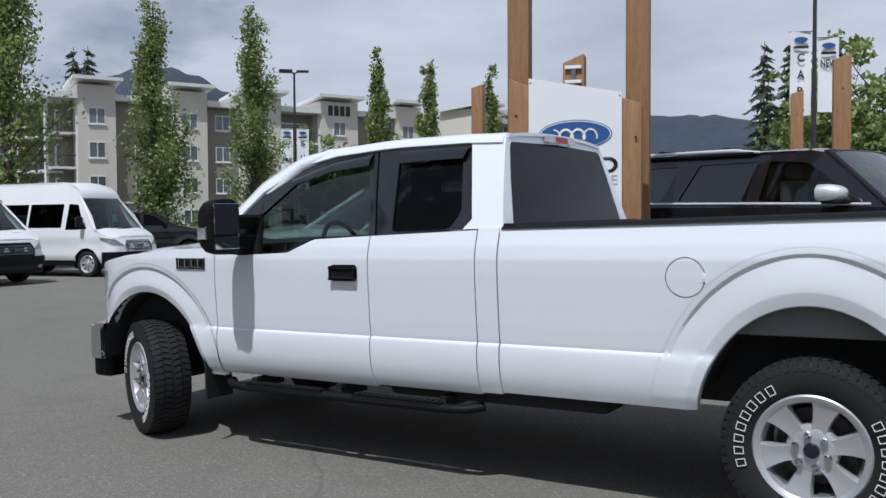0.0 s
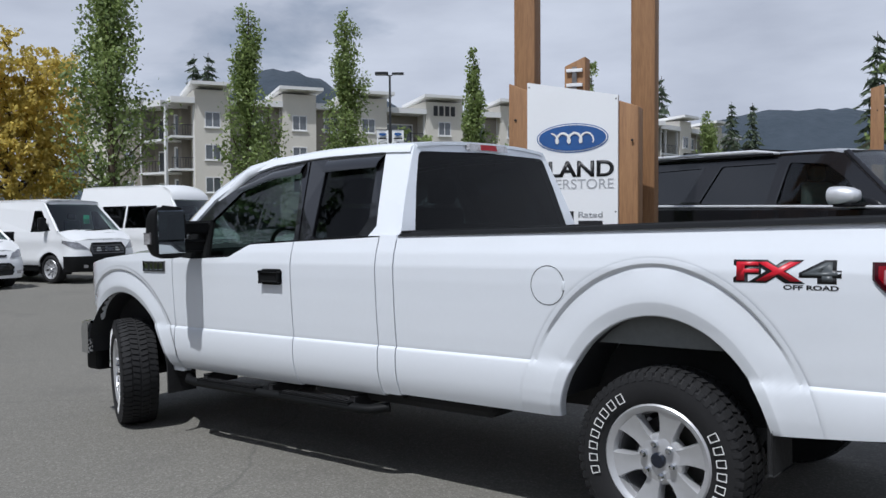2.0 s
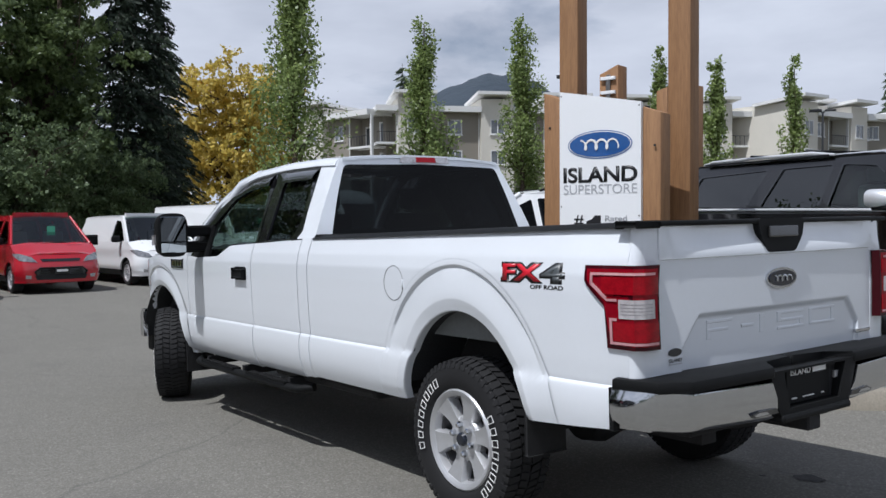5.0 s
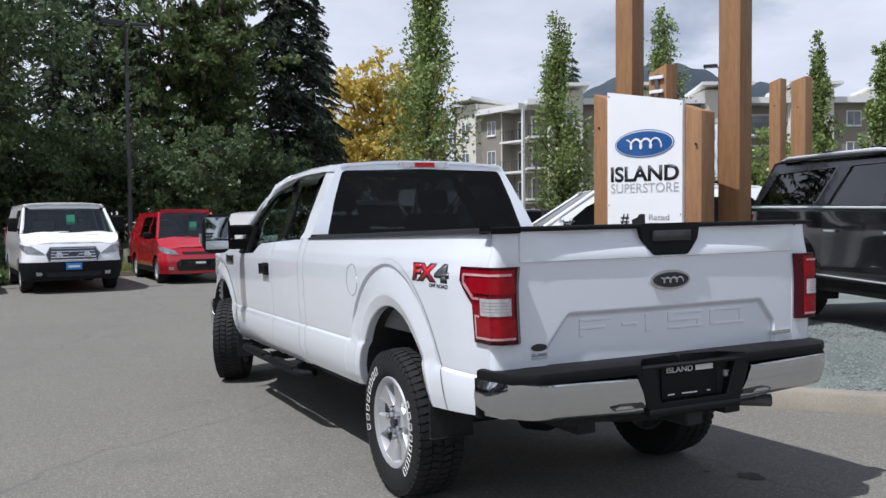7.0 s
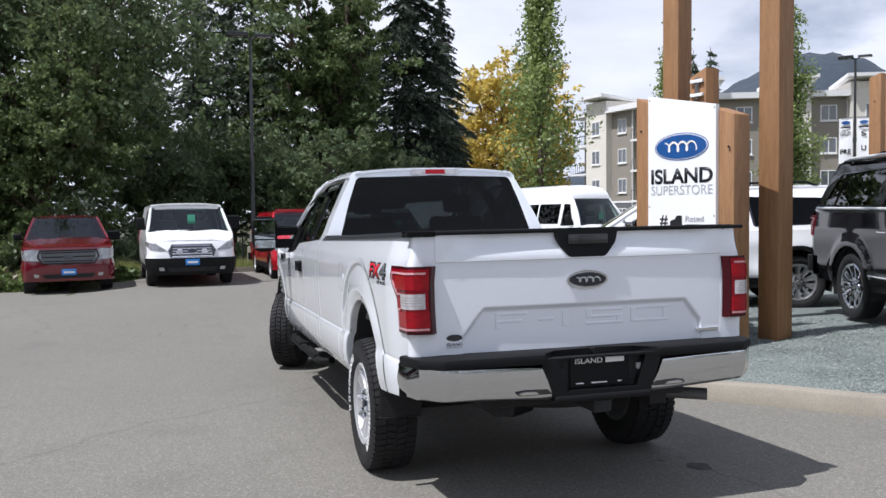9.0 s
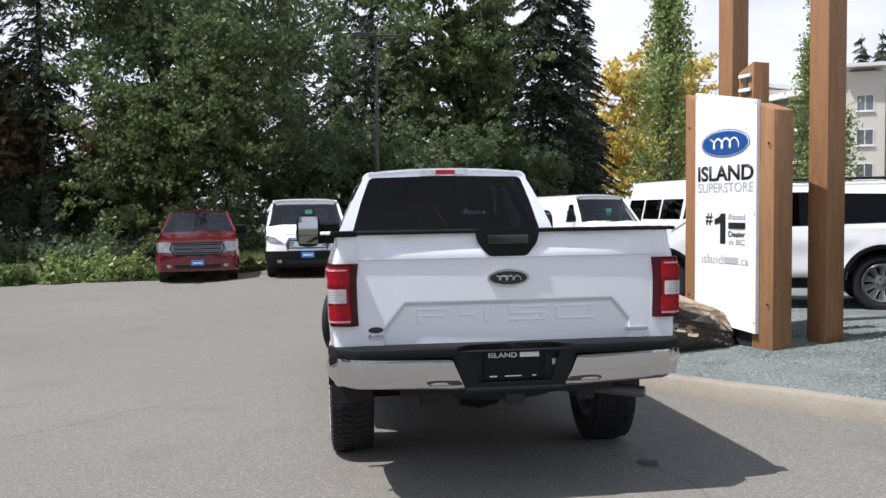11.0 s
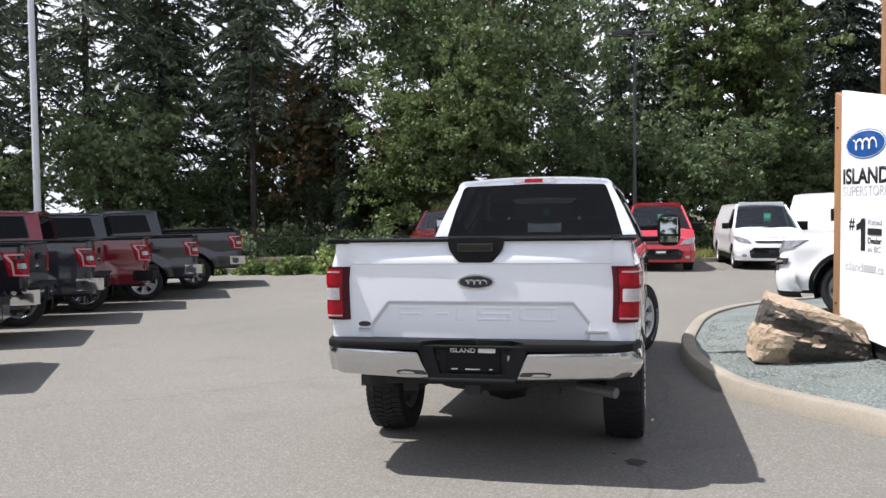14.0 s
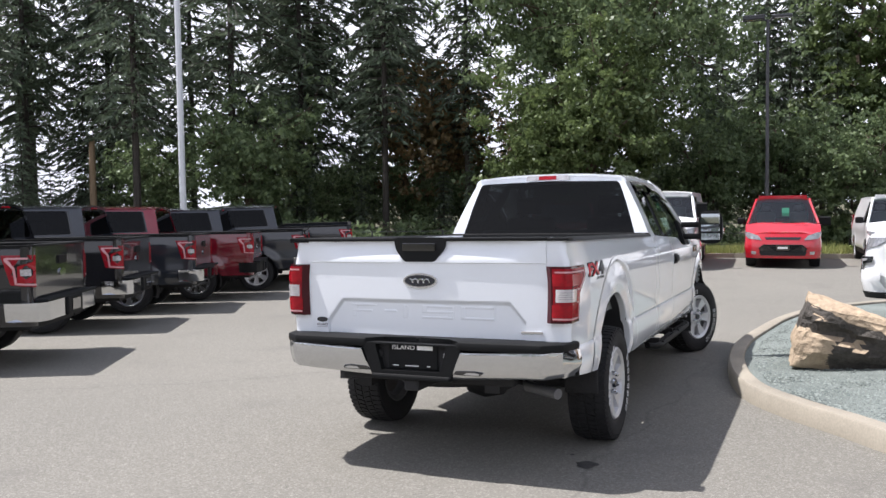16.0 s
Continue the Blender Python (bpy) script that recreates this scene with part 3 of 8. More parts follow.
ARCHES = ((0.0, 0.525, 0.645, 1.0), (4.40, 0.56, 0.615, 0.80))
FLARE = [(1.402, 0.0020), (1.370, 0.0016), (1.362, 0.0004), (1.342, -0.0120), (1.336, -0.0134), (1.328, -0.0130), (1.24, -0.0055), (1.16, 0.0010), (1.106, 0.0038), (1.098, 0.0036), (1.090, 0.0028), (1.05, -0.004), (1.006, -0.011), (0.998, -0.016), (0.996, -0.055)]


def bed_in(y, z, cy, a, b, k):
    """The panel steps back behind the pressed flare round a wheel opening."""
    r = 1 + (arch_norm(y, z, cy, a, b) - 1) / k
    return -0.022 * smooth01((1.400 - r) / 0.05)


def body_x(y, z):
    x = lerp(z, SIDE)
    if y < 1.2:
        x += bed_in(y, z, *ARCHES[0])
    elif y > 3.69:
        x += bed_in(y, z, *ARCHES[1])
    if y > 4.25:
        x -= 0.030 * ((y - 4.25) / 0.5) ** 2
    if y > 4.75:
        x -= 0.16 * ((y - 4.75) / 0.4) ** 2
    if y < -0.75:
        x -= 0.025 * smooth01((-0.75 - y) / 0.4)
    return x


def arch_z(y, cy, a, b, low):
    d = (y - cy) / a
    return max(low, 0.41 + b * math.sqrt(1 - d * d)) if abs(d) < 1 else low


def side_sheet(y0, y1, low, high, side, step=0.022, fn=body_x, levels=LEVELS):
    bm = bmesh.new()
    ys = span(y0, y1, step)
    lo, hi = [low(y) for y in ys], [high(y) for y in ys]
    surface(bm, lambda i, z: (side * fn(ys[i], min(max(z, lo[i]), hi[i])), ys[i], min(max(z, lo[i]), hi[i])), range(len(ys)), levels)
    bmesh.ops.remove_doubles(bm, verts=bm.verts, dist=0.0008)
    bmesh.ops.dissolve_degenerate(bm, edges=bm.edges, dist=0.0005)
    return skin(bm, Vector((-side * 0.035, 0, 0)))


def arch_flare(side, cy, a, b, k, low, first, last):
    """The pressed lip round a wheel opening: a groove, a swelling band and an edge turned inward."""
    bm = bmesh.new()

    def place(q, i):
        r, off = FLARE[i]
        r = 1 + (r - 1) * k
        y, z = cy + r * a * math.cos(q), 0.41 + r * b * math.sin(q)
        y = min(max(y, first), last)
        z = max(z, low(y))
        fade = smooth01((z - 0.80) / 0.22)
        if 7 < i < 13:
            fade = max(fade, smooth01((1.12 - FLARE[i][0]) / 0.03) * 0.8)
        x = body_x(y, z) - bed_in(y, z, cy, a, b, k)
        return (side * (x + (off if i < 2 or i > 12 else 0.0014 + (off - 0.0014) * fade)), y, z)

    surface(bm, place, span(-0.10, math.pi + 0.10, 0.02), range(len(FLARE)))
    bmesh.ops.remove_doubles(bm, verts=bm.verts, dist=0.0004)
    bmesh.ops.dissolve_degenerate(bm, edges=bm.edges, dist=0.0004)
    return bm


def bed_low(y):
    base = 0.540 if y > 0 else lerp(-y, [(0.45, 0.585), (1.03, 0.63), (1.05, 0.80), (1.2, 0.80)])
    return arch_z(y, 0.0, 0.525, 0.645, base)


def fender_low(y):
    return arch_z(y, 4.40, 0.56, 0.615, 0.475 if y < 4.4 else lerp(y, [(4.9, 0.78), (5.1, 0.72)]))


def belt(y):
    return lerp(y, [(1.5, 1.425), (2.45, 1.395), (2.85, 1.380), (3.05, 1.30), (3.45, 1.285), (3.70, 1.30)])


def fender_top(y):
    return lerp(y, [(3.6, 1.335), (4.1, 1.325), (4.6, 1.285), (4.9, 1.235), (5.12, 1.17)])


def bed_top(y):
    return 1.425 + 0.012 * (1.55 - y)


def glass_x(z):
    return 0.945 - 0.40 * (z - 1.4) - 0.15 * (z - 1.4) ** 2 if z > 1.4 else 0.945 + 0.30 * (1.4 - z)


def mirror_shell(side):
    """A rounded mirror housing, deepest at the middle, open toward the rear."""
    bm = bmesh.new()
    rings = []
    for y, k in ((3.318, 0.93), (3.322, 1.0), (3.37, 1.0), (3.42, 0.95), (3.46, 0.80), (3.485, 0.50)):
        ring = []
        for i in range(28):
            a = 2 * math.pi * i / 28
            c, q = math.cos(a), math.sin(a)
            ex = math.copysign(abs(c) ** 0.55, c) * 0.122 * k
            ez = math.copysign(abs(q) ** 0.55, q) * 0.172 * k
            ring.append(bm.verts.new((side * (1.239 + ex), y, 1.472 + ez)))
        rings.append(ring)
    for a, b in zip(rings, rings[1:]):
        for i in range(28):
            bm.faces.new((a[i], a[(i + 1) % 28], b[(i + 1) % 28], b[i]))
    bm.faces.new(rings[0])
    bm.faces.new(rings[-1])
    return bm


for side in (-1, 1):
    near = side < 0
    part("arch_flare", arch_flare(side, *ARCHES[0], lambda y: 0.540 if y > 0 else lerp(-y, [(0.45, 0.585), (1.03, 0.63)]), -0.90, 1.2), WHITE, truck, "pressed wheel-arch lip", smooth=24)
    part("arch_flare", arch_flare(side, *ARCHES[1], lambda y: 0.475 if y < 4.4 else lerp(y, [(4.9, 0.78), (5.1, 0.72)]), 3.694, 5.1), WHITE, truck, "pressed wheel-arch lip", smooth=24)
    part("fender", side_sheet(3.692, 5.12, fender_low, fender_top, side, 0.016), WHITE, truck, smooth=50)
    # front door: lower skin, frame, glass, visor, handle
    door = part("front_door", side_sheet(2.425, 3.684, lambda y: 0.500, belt, side, 0.03), WHITE, truck, "white door", smooth=28)
    rear = part("rear_door", side_sheet(1.700, 2.417, lambda y: 0.515, belt, side, 0.03), WHITE, truck, "narrow white rear-hinged door", smooth=28)
    gx = lambda y, z, s=side, o=0.0: (s * (glass_x(z) + o), y, z)
    win1 = rounded([(3.40, 1.305), (3.37, 1.53), (3.13, 1.735), (2.85, 1.815), (2.57, 1.838), (2.44, 1.405), (2.86, 1.392), (3.06, 1.312)], 0.03)
    win2 = rounded([(2.28, 1.415), (2.35, 1.845), (1.90, 1.838), (1.83, 1.52), (1.89, 1.428)], 0.03)
    frame1 = [(3.66, 1.300), (3.56, 1.50), (3.38, 1.69), (3.10, 1.855), (2.85, 1.905), (2.54, 1.925), (2.45, 1.60), (2.40, 1.396), (2.85, 1.381), (3.05, 1.301), (3.45, 1.286)]
    part("door_frame", flat(frame1, [win1], gx, (-side * 0.03, 0, 0)), GLOSSBLACK, door, "gloss black window frame")
    frame2 = [(2.385, 1.397), (2.435, 1.60), (2.525, 1.925), (2.36, 1.93), (1.87, 1.925), (1.79, 1.60), (1.76, 1.48), (1.80, 1.425)]
    part("door_frame", flat(frame2, [win2], lambda y, z: gx(y, z, o=0.001), (-side * 0.03, 0, 0)), GLOSSBLACK, rear, "gloss black window frame")
    pane = part("window", flat(win1, [], lambda y, z: gx(y, z, o=-0.012)), GLASS_SIDE, door, "lightly tinted side window")
    pane.visible_shadow = False
    part("window", flat(win2, [], lambda y, z: gx(y, z, o=-0.012)), GLASS_TINT, rear, "dark privacy glass")
    # wind deflectors over both windows
    for host, top, low in ((door, [(3.16, 1.775), (2.85, 1.875), (2.56, 1.905)], [(3.14, 1.725), (2.85, 1.80), (2.555, 1.825)]), (rear, [(2.35, 1.915), (2.1, 1.915), (1.86, 1.91)], [(2.34, 1.825), (2.1, 1.83), (1.885, 1.83)])):
        bm = bmesh.new()
        surface(bm, lambda i, v: (side * (glass_x(top[i][1] * (1 - v) + low[i][1] * v) + 0.004 + 0.030 * math.sin(v * 2.2)), top[i][0] * (1 - v) + low[i][0] * v, top[i][1] * (1 - v) + low[i][1] * v), range(3), (0, 0.3, 0.6, 1.0))
        part("wind_deflector", skin(bm, Vector((-side * 0.006, 0, 0))), GLOSSBLACK, host, "smoked plastic wind deflector", smooth=40)
    # handle in its black bezel
    bm = flat(rounded([(2.498, 1.130), (2.696, 1.130), (2.696, 1.228), (2.498, 1.228)], 0.028), [], lambda y, z: (side * (body_x(2.6, 1.18) + 0.005), y, z), (-side * 0.02, 0, 0))
    bez = part("handle_bezel", bm, PLASTIC, door, "black door handle plate")
    part("door_handle", box(bmesh.new(), side * (body_x(2.6, 1.18) - 0.004), side * (body_x(2.6, 1.18) + 0.024), 2.508, 2.686, 1.148, 1.208, 0.012, 3), PLASTIC, bez, "black plastic pull handle", smooth=40)
    # towing mirror on two arms
    mir = part("mirror", mirror_shell(side), PLASTIC, door, "tall black towing mirror", smooth=40)
    part("mirror_glass", boxed(side * 1.145, side * 1.333, 3.3085, 3.3195, 1.425, 1.612, 0.004, 1), GLASS_MIRROR, mir, "large mirror glass")
    part("spot_mirror", boxed(side * 1.145, side * 1.333, 3.3085, 3.3195, 1.338, 1.410, 0.004, 1), GLASS_MIRROR, mir, "lower convex mirror")
    part("marker_lamp", boxed(side * 1.352, side * 1.366, 3.36, 3.43, 1.40, 1.47, 0.005, 2), CLEARLENS, mir, smooth=40)
    for z in (1.375, 1.50):
        part("mirror_arm", boxed(side * 0.93, side * 1.15, 3.36, 3.44, z - 0.03, z + 0.03, 0.015, 2), PLASTIC, mir, smooth=40)
    part("mirror_base", flat([(3.30, 1.29), (3.58, 1.29), (3.52, 1.50), (3.36, 1.55)], [], lambda y, z: gx(y, z, o=0.012), (-side * 0.04, 0, 0)), PLASTIC, mir)
    # cab corner behind the rear door, with its sail panel
    corner = side_sheet(1.562, 1.692, lambda y: 0.53, lambda y: 1.43, side, 0.02)
    part("cab_corner", corner, WHITE, truck, smooth=28)
    sail = [(1.562, 1.425), (1.80, 1.425), (1.752, 1.48), (1.78, 1.60), (1.865, 1.927), (1.90, 1.935), (2.36, 1.942), (2.54, 1.936), (2.85, 1.918), (3.10, 1.868), (3.38, 1.702), (3.565, 1.505), (3.68, 1.30),
            (3.735, 1.31), (3.645, 1.52), (3.42, 1.74), (3.12, 1.915), (2.85, 1.955), (2.36, 1.968), (1.90, 1.965), (1.655, 1.955), (1.60, 1.70)]
    part("cab_side_frame", flat(sail, [], lambda y, z: gx(y, z, o=0.004), (-side * 0.05, 0, 0)), WHITE, truck)
    # roof rail and pillar skin above the doors
    edge = [(1.66, 1.905), (1.90, 1.918), (2.36, 1.922), (2.54, 1.916), (2.85, 1.896), (3.10, 1.846), (3.38, 1.684), (3.565, 1.492), (3.69, 1.30)]
    bm = bmesh.new()
    wide = lambda y: 1 + 0.25 * smooth01((y - 2.7) / 0.5)
    surface(bm, lambda y, k: (side * (glass_x(lerp(y, edge) + (0.0, 0.006, 0.030, 0.056, 0.064)[k] * wide(y)) + (0.005, 0.017, 0.018, 0.0, -0.050)[k]), y + (0, 0.004, 0.018, 0.032, 0.036)[k] * smooth01((y - 2.7) / 0.4) * 1.7, lerp(y, edge) + (0.0, 0.004, 0.030, 0.056, 0.064)[k] * wide(y)), sorted(set(span(1.655, 3.69, 0.06) + [2.54, 2.85, 3.10, 3.38, 3.565])), range(5))
    part("roof_rail", skin(bm, Vector((-side * 0.01, 0, -0.008))), WHITE, truck, smooth=50)
    # bed side with rail cap
    part("bed_side", side_sheet(-1.115, 1.553, bed_low, bed_top, side, 0.016), WHITE, truck, "white bed side with flared wheel opening", smooth=50)
    bm = bmesh.new()
    surface(bm, lambda y, k: (side * (0.962 - 0.022 * smooth01((-0.75 - y) / 0.4) - 0.10 * k), y, bed_top(y) + (-0.004, 0.014, 0.020, 0.018, -0.01)[round(k * 4)]), span(-1.160, 1.548, 0.1), (0, 0.25, 0.5, 0.75, 1.0))
    part("rail_cap", bm, PLASTIC, truck, "black bed rail cap", smooth=50)
    bm = bmesh.new()
    box(bm, side * 0.79, side * 0.87, -1.08, 1.50, 1.075, 1.44)
    part("bed_inner_wall", bm, WHITE, truck)
    part("wheelhouse_panel", boxed(side * 0.60, side * 0.88, -0.53, 0.53, 0.905, 1.073), PANELGREY, truck, "grey wheelhouse panel")
    for y0, y1 in ((-1.08, -0.54), (0.54, 1.50)):
        part("bed_lower_wall", boxed(side * 0.79, side * 0.87, y0, y1, 0.80, 1.073), UNDER, truck)
        part("bed_floor_side", boxed(side * 0.602, side * 0.788, y0, y1, 0.84, 0.88), WHITE, truck)
    # wheel liner
    for cy, a, b, low_k in ((0.0, 0.525, 0.645, 0.36), (4.40, 0.56, 0.615, 0.18)):
        bm = bmesh.new()
        surface(bm, lambda k, x: (side * x, cy + a * 1.0 * math.cos(k), 0.41 + b * 1.0 * math.sin(k)), span(low_k, math.pi - low_k, 0.14), (0.97, 0.84, 0.62))
        part("wheel_liner", bm, LINER, truck, smooth=40)
        bm = bmesh.new()
        surface(bm, lambda k, r: (side * 0.615, cy + r * a * math.cos(k), 0.41 + r * b * math.sin(k)), span(low_k, math.pi - low_k, 0.2), (0.0, 0.55, 1.0))
        bmesh.ops.remove_doubles(bm, verts=bm.verts, dist=0.001)
        part("wheel_well", bm, UNDER, truck)
    # mud flaps
    part("mud_flap", boxed(side * 0.75, side * 0.975, -0.512, -0.492, 0.42, 0.78, 0.008, 2), UNDER, truck, "black mud flap")
    part("mud_flap", boxed(side * 0.74, side * 0.965, 3.83, 3.845, 0.31, 0.58, 0.005, 1), UNDER, truck, "black mud flap")
    # running board with grip ribs and brackets
    bm = bmesh.new()
    tube(bm, [(side * 0.88, 3.68, 0.44), (side * 0.945, 3.60, 0.425), (side * 0.96, 3.48, 0.42), (side * 0.96, 1.90, 0.42), (side * 0.945, 1.80, 0.425), (side * 0.88, 1.72, 0.44)], 0.036, 12)
    for v in bm.verts:
        v.co.z = 0.42 + (v.co.z - 0.42) * 0.75
    step = part("running_board", bm, PLASTIC, truck, "black tubular running board", smooth=50)
    for y0 in (1.95, 2.82):
        part("step_pad", boxed(side * 0.925, side * 0.99, y0, y0 + 0.62, 0.438, 0.452, 0.004, 1), PLASTIC, step)
        for k in range(15):
            part("grip_rib", boxed(side * 0.93, side * 0.986, y0 + 0.03 + k * 0.04, y0 + 0.048 + k * 0.04, 0.450, 0.458, 0.002, 1), UNDER, step)
    for y in (1.95, 2.7, 3.4):
        part("step_bracket", boxed(side * 0.70, side * 0.95, y - 0.02, y + 0.02, 0.42, 0.48, 0.004, 1), UNDER, step)
    # wheels
    wheel(truck, pose(side * 0.862, 0, 0.408, 17, 0, 0 if near else 180))
    wheel(truck, Matrix.Translation((side * 0.862, WB, 0.408)) @ pose(0, 0, 0, 0, 0, -24) @ pose(0, 0, 0, 35, 0, 0 if near else 180))
    # tail lamp wrapped round the corner
    def lay(s, z):
        """A place on the lens: s runs along the side and then across the tail."""
        if s < 0.235:
            return (side * (body_x(-0.91 - s, min(z, 1.3)) + 0.012), -0.91 - s, z)
        t = s - 0.235
        return (side * (body_x(-1.115, min(z, 1.3)) + 0.012 - 0.03 * min(1, t / 0.03) - max(0, t - 0.03) * 0.98), -1.157 - 0.03 * smooth01(t / 0.04), z)

    S_TOP = 1.302
    lows = [(0.0, 1.235), (0.025, 1.205), (0.085, 1.150), (0.100, 1.135), (0.108, 0.965), (0.36, 0.962)]
    bm = bmesh.new()
    ss = [0.0, 0.012, 0.025, 0.055, 0.085, 0.100, 0.108, 0.14, 0.18, 0.22, 0.235, 0.245, 0.255, 0.265, 0.275, 0.30, 0.33, 0.36]
    surface(bm, lambda s, v: lay(s, lerp(s, lows) * (1 - v) + S_TOP * v), ss, (0, 0.25, 0.5, 0.75, 1))
    tail = part("tail_light", skin(bm, Vector((-side * 0.03, 0.03, 0))), REDRIM, truck, "red and clear tail light", smooth=40)
    lay2 = lambda s, z, o: tuple(Vector(lay(s, z)) + Vector((side * o, 0, 0) if s < 0.235 else (side * o * 0.3, -o, 0)))
    stations = [0.014, 0.03, 0.055, 0.085, 0.100, 0.122, 0.15, 0.19, 0.22, 0.235, 0.245, 0.255, 0.265, 0.275, 0.31, 0.346]
    inner = [(0.014, 1.243), (0.035, 1.214), (0.095, 1.160), (0.118, 1.138), (0.124, 0.980), (0.36, 0.978)]
    bm = bmesh.new()
    surface(bm, lambda s, v: lay2(s, lerp(s, inner) * (1 - v) + (S_TOP - 0.014) * v, 0.002), stations, (0, 0.5, 1))
    part("lens_panel", skin(bm, Vector((-side * 0.004, 0.004, 0))), REDGLOW, tail, "red lens inside its dark rim", smooth=40)
    for nm, s0, s1, z0, z1, mt, lb in (("reverse_lens", 0.178, 0.325, 1.090, 1.166, REVERSELENS, "clear reversing lens"), ("brake_lens", 0.146, 0.346, 0.998, 1.074, BRIGHTLENS, "bright red lens"),
                                       ("brake_lens", 0.090, 0.346, 1.186, 1.256, BRIGHTLENS, "bright red lens")):
        bm = bmesh.new()
        surface(bm, lambda s, z: lay2(s, z, 0.006), [s0, 0.2, 0.235, 0.245, 0.255, 0.265, 0.275, s1], (z0, (z0 + z1) / 2, z1))
        lens = part(nm, skin(bm, Vector((-side * 0.008, 0.004, 0))), mt, tail, lb, smooth=40)
        if nm == "reverse_lens":
            for z in span(z0 + 0.018, z1 - 0.018, 0.017):
                bm = bmesh.new()
                surface(bm, lambda s, q: lay2(s, q, 0.0075), [s0 + 0.012, 0.2, 0.235, 0.245, 0.255, 0.265, 0.275, s1 - 0.012], (z - 0.0016, z + 0.0016))
                part("lens_rib", bm, CLEARLENS, lens)
    for band in ([(0.330, 1.263), (0.036, 1.263), (0.034, 1.224), (0.118, 1.158), (0.170, 1.158)], [(0.168, 1.080), (0.130, 1.080), (0.130, 0.984), (0.344, 0.984)]):
        bm = bmesh.new()
        for (s0, z0), (s1, z1) in zip(band, band[1:]):
            n = 10
            for i in range(n):
                sa, za, sb, zb = (s0 + (s1 - s0) * i / n, z0 + (z1 - z0) * i / n, s0 + (s1 - s0) * (i + 1) / n, z0 + (z1 - z0) * (i + 1) / n)
                ds, dz = (0.013, 0) if abs(z1 - z0) > 1.5 * abs(s1 - s0) else (0, 0.010 if abs(z1 - z0) < 0.01 else 0.018)
                bm.faces.new([bm.verts.new(lay2(*q, 0.0072)) for q in ((sa, za), (sb, zb), (sb + ds, zb + dz), (sa + ds, za + dz))])
        part("light_guide", skin(bm, Vector((-side * 0.005, 0.003, 0))), PALELENS, tail, "pale light guide")
    part("corner_cap", boxed(side * 0.832, side * 0.966, -1.168, -1.06, 1.454, 1.474, 0.006, 2), PLASTIC, truck, smooth=40)
    # white corner post behind the lamp
    bm = bmesh.new()
    surface(bm, lambda k, z: (side * (body_x(-1.112, min(z, 1.40)) - (0.0, 0.006, 0.022, 0.045, 0.150)[k]), (-1.112, -1.130, -1.146, -1.152, -1.152)[k], z), range(5), span(0.80, 1.455, 0.0819))
    part("bed_corner_post", skin(bm, Vector((-side * 0.02, 0.05, 0))), WHITE, truck, smooth=40)
    # dark inner lining of the cab side
    part("cab_lining", flat(sail, [], lambda y, z: gx(y, z, o=-0.052)), FABRIC, truck)
    part("door_lining", side_sheet(1.70, 3.66, lambda y: 0.56, belt, side, 0.2, lambda y, z: 0.90), FABRIC, truck)
    # front lamp and fog lamp side
    bm = bmesh.new()
    surface(bm, lambda y, z: (side * (body_x(min(y, 5.12), z) + 0.004 - max(0, y - 5.05) * 1.6), y, z), span(4.86, 5.22, 0.04), (0.94, 1.02, 1.10, 1.17))
    part("headlight", skin(bm, Vector((-side * 0.05, -0.02, 0))), CLEARLENS, truck, "clear headlight", smooth=40)

# hood, cowl, roof, cab back
bm = bmesh.new()
surface(bm, lambda y, x: (x * (body_x(min(y, 5.10), 1.2) - 0.075) / 0.9, y, fender_top(min(y, 5.12)) + 0.045 * (1 - (x / 0.9) ** 2) - 0.3 * max(0, y - 5.05) + 0.02 * smooth01((abs(x) - 0.42) / 0.05) * smooth01((0.8 - abs(x)) / 0.1)), span(3.70, 5.16, 0.073), span(-0.90, 0.90, 0.06))
part("hood", skin(bm, Vector((0, 0, -0.04))), WHITE, truck, "white hood", smooth=35)
bm = bmesh.new()


def roof_z(y):
    return lerp(y, [(1.62, 1.955), (1.75, 1.968), (2.2, 1.972), (2.6, 1.966), (2.85, 1.955), (2.96, 1.943)])


surface(bm, lambda y, x: (x * 0.668, y + 0.10 * smooth01((y - 2.6) / 0.4) * (1 - x ** 2), roof_z(y) + 0.035 * (1 - abs(x) ** 2.6)), span(1.640, 2.96, 0.08), span(-1, 1, 0.1))
part("roof", skin(bm, Vector((0, 0, -0.02))), WHITE, truck, "white cab roof", smooth=40)


def back_y(z):
    return 1.545 + 0.105 * (z - 1.42) / 0.53


def back_hw(z):
    return glass_x(z) + 0.004


cab_out = [(-back_hw(1.40), 1.40), (back_hw(1.40), 1.40), (back_hw(1.60), 1.60), (back_hw(1.80), 1.80), (back_hw(1.955), 1.955), (0.3, 1.985), (-0.3, 1.985), (-back_hw(1.955), 1.955), (-back_hw(1.80), 1.80), (-back_hw(1.60), 1.60)]
glass_out = rounded([(-0.815, 1.43), (0.815, 1.43), (0.735, 1.70), (0.655, 1.915), (0.0, 1.93), (-0.655, 1.915), (-0.735, 1.70)], 0.04)
part("cab_back", flat(cab_out, [glass_out], lambda x, z: (x, back_y(z), z), (0, 0.05, 0)), WHITE, truck)
part("cab_lower_back", boxed(-0.93, 0.93, 1.56, 1.60, 0.56, 1.42), WHITE, truck)
part("rear_window", flat(glass_out, [], lambda x, z: (x, back_y(z) + 0.004, z)), GLASS_TINT, truck, "dark privacy rear window")
bm = flat(rounded([(-0.205, 1.925), (0.205, 1.925), (0.195, 1.968), (-0.195, 1.968)], 0.012), [], lambda x, z: (x, back_y(z) - 0.030, z + 0.012), (0, 0.04, 0))
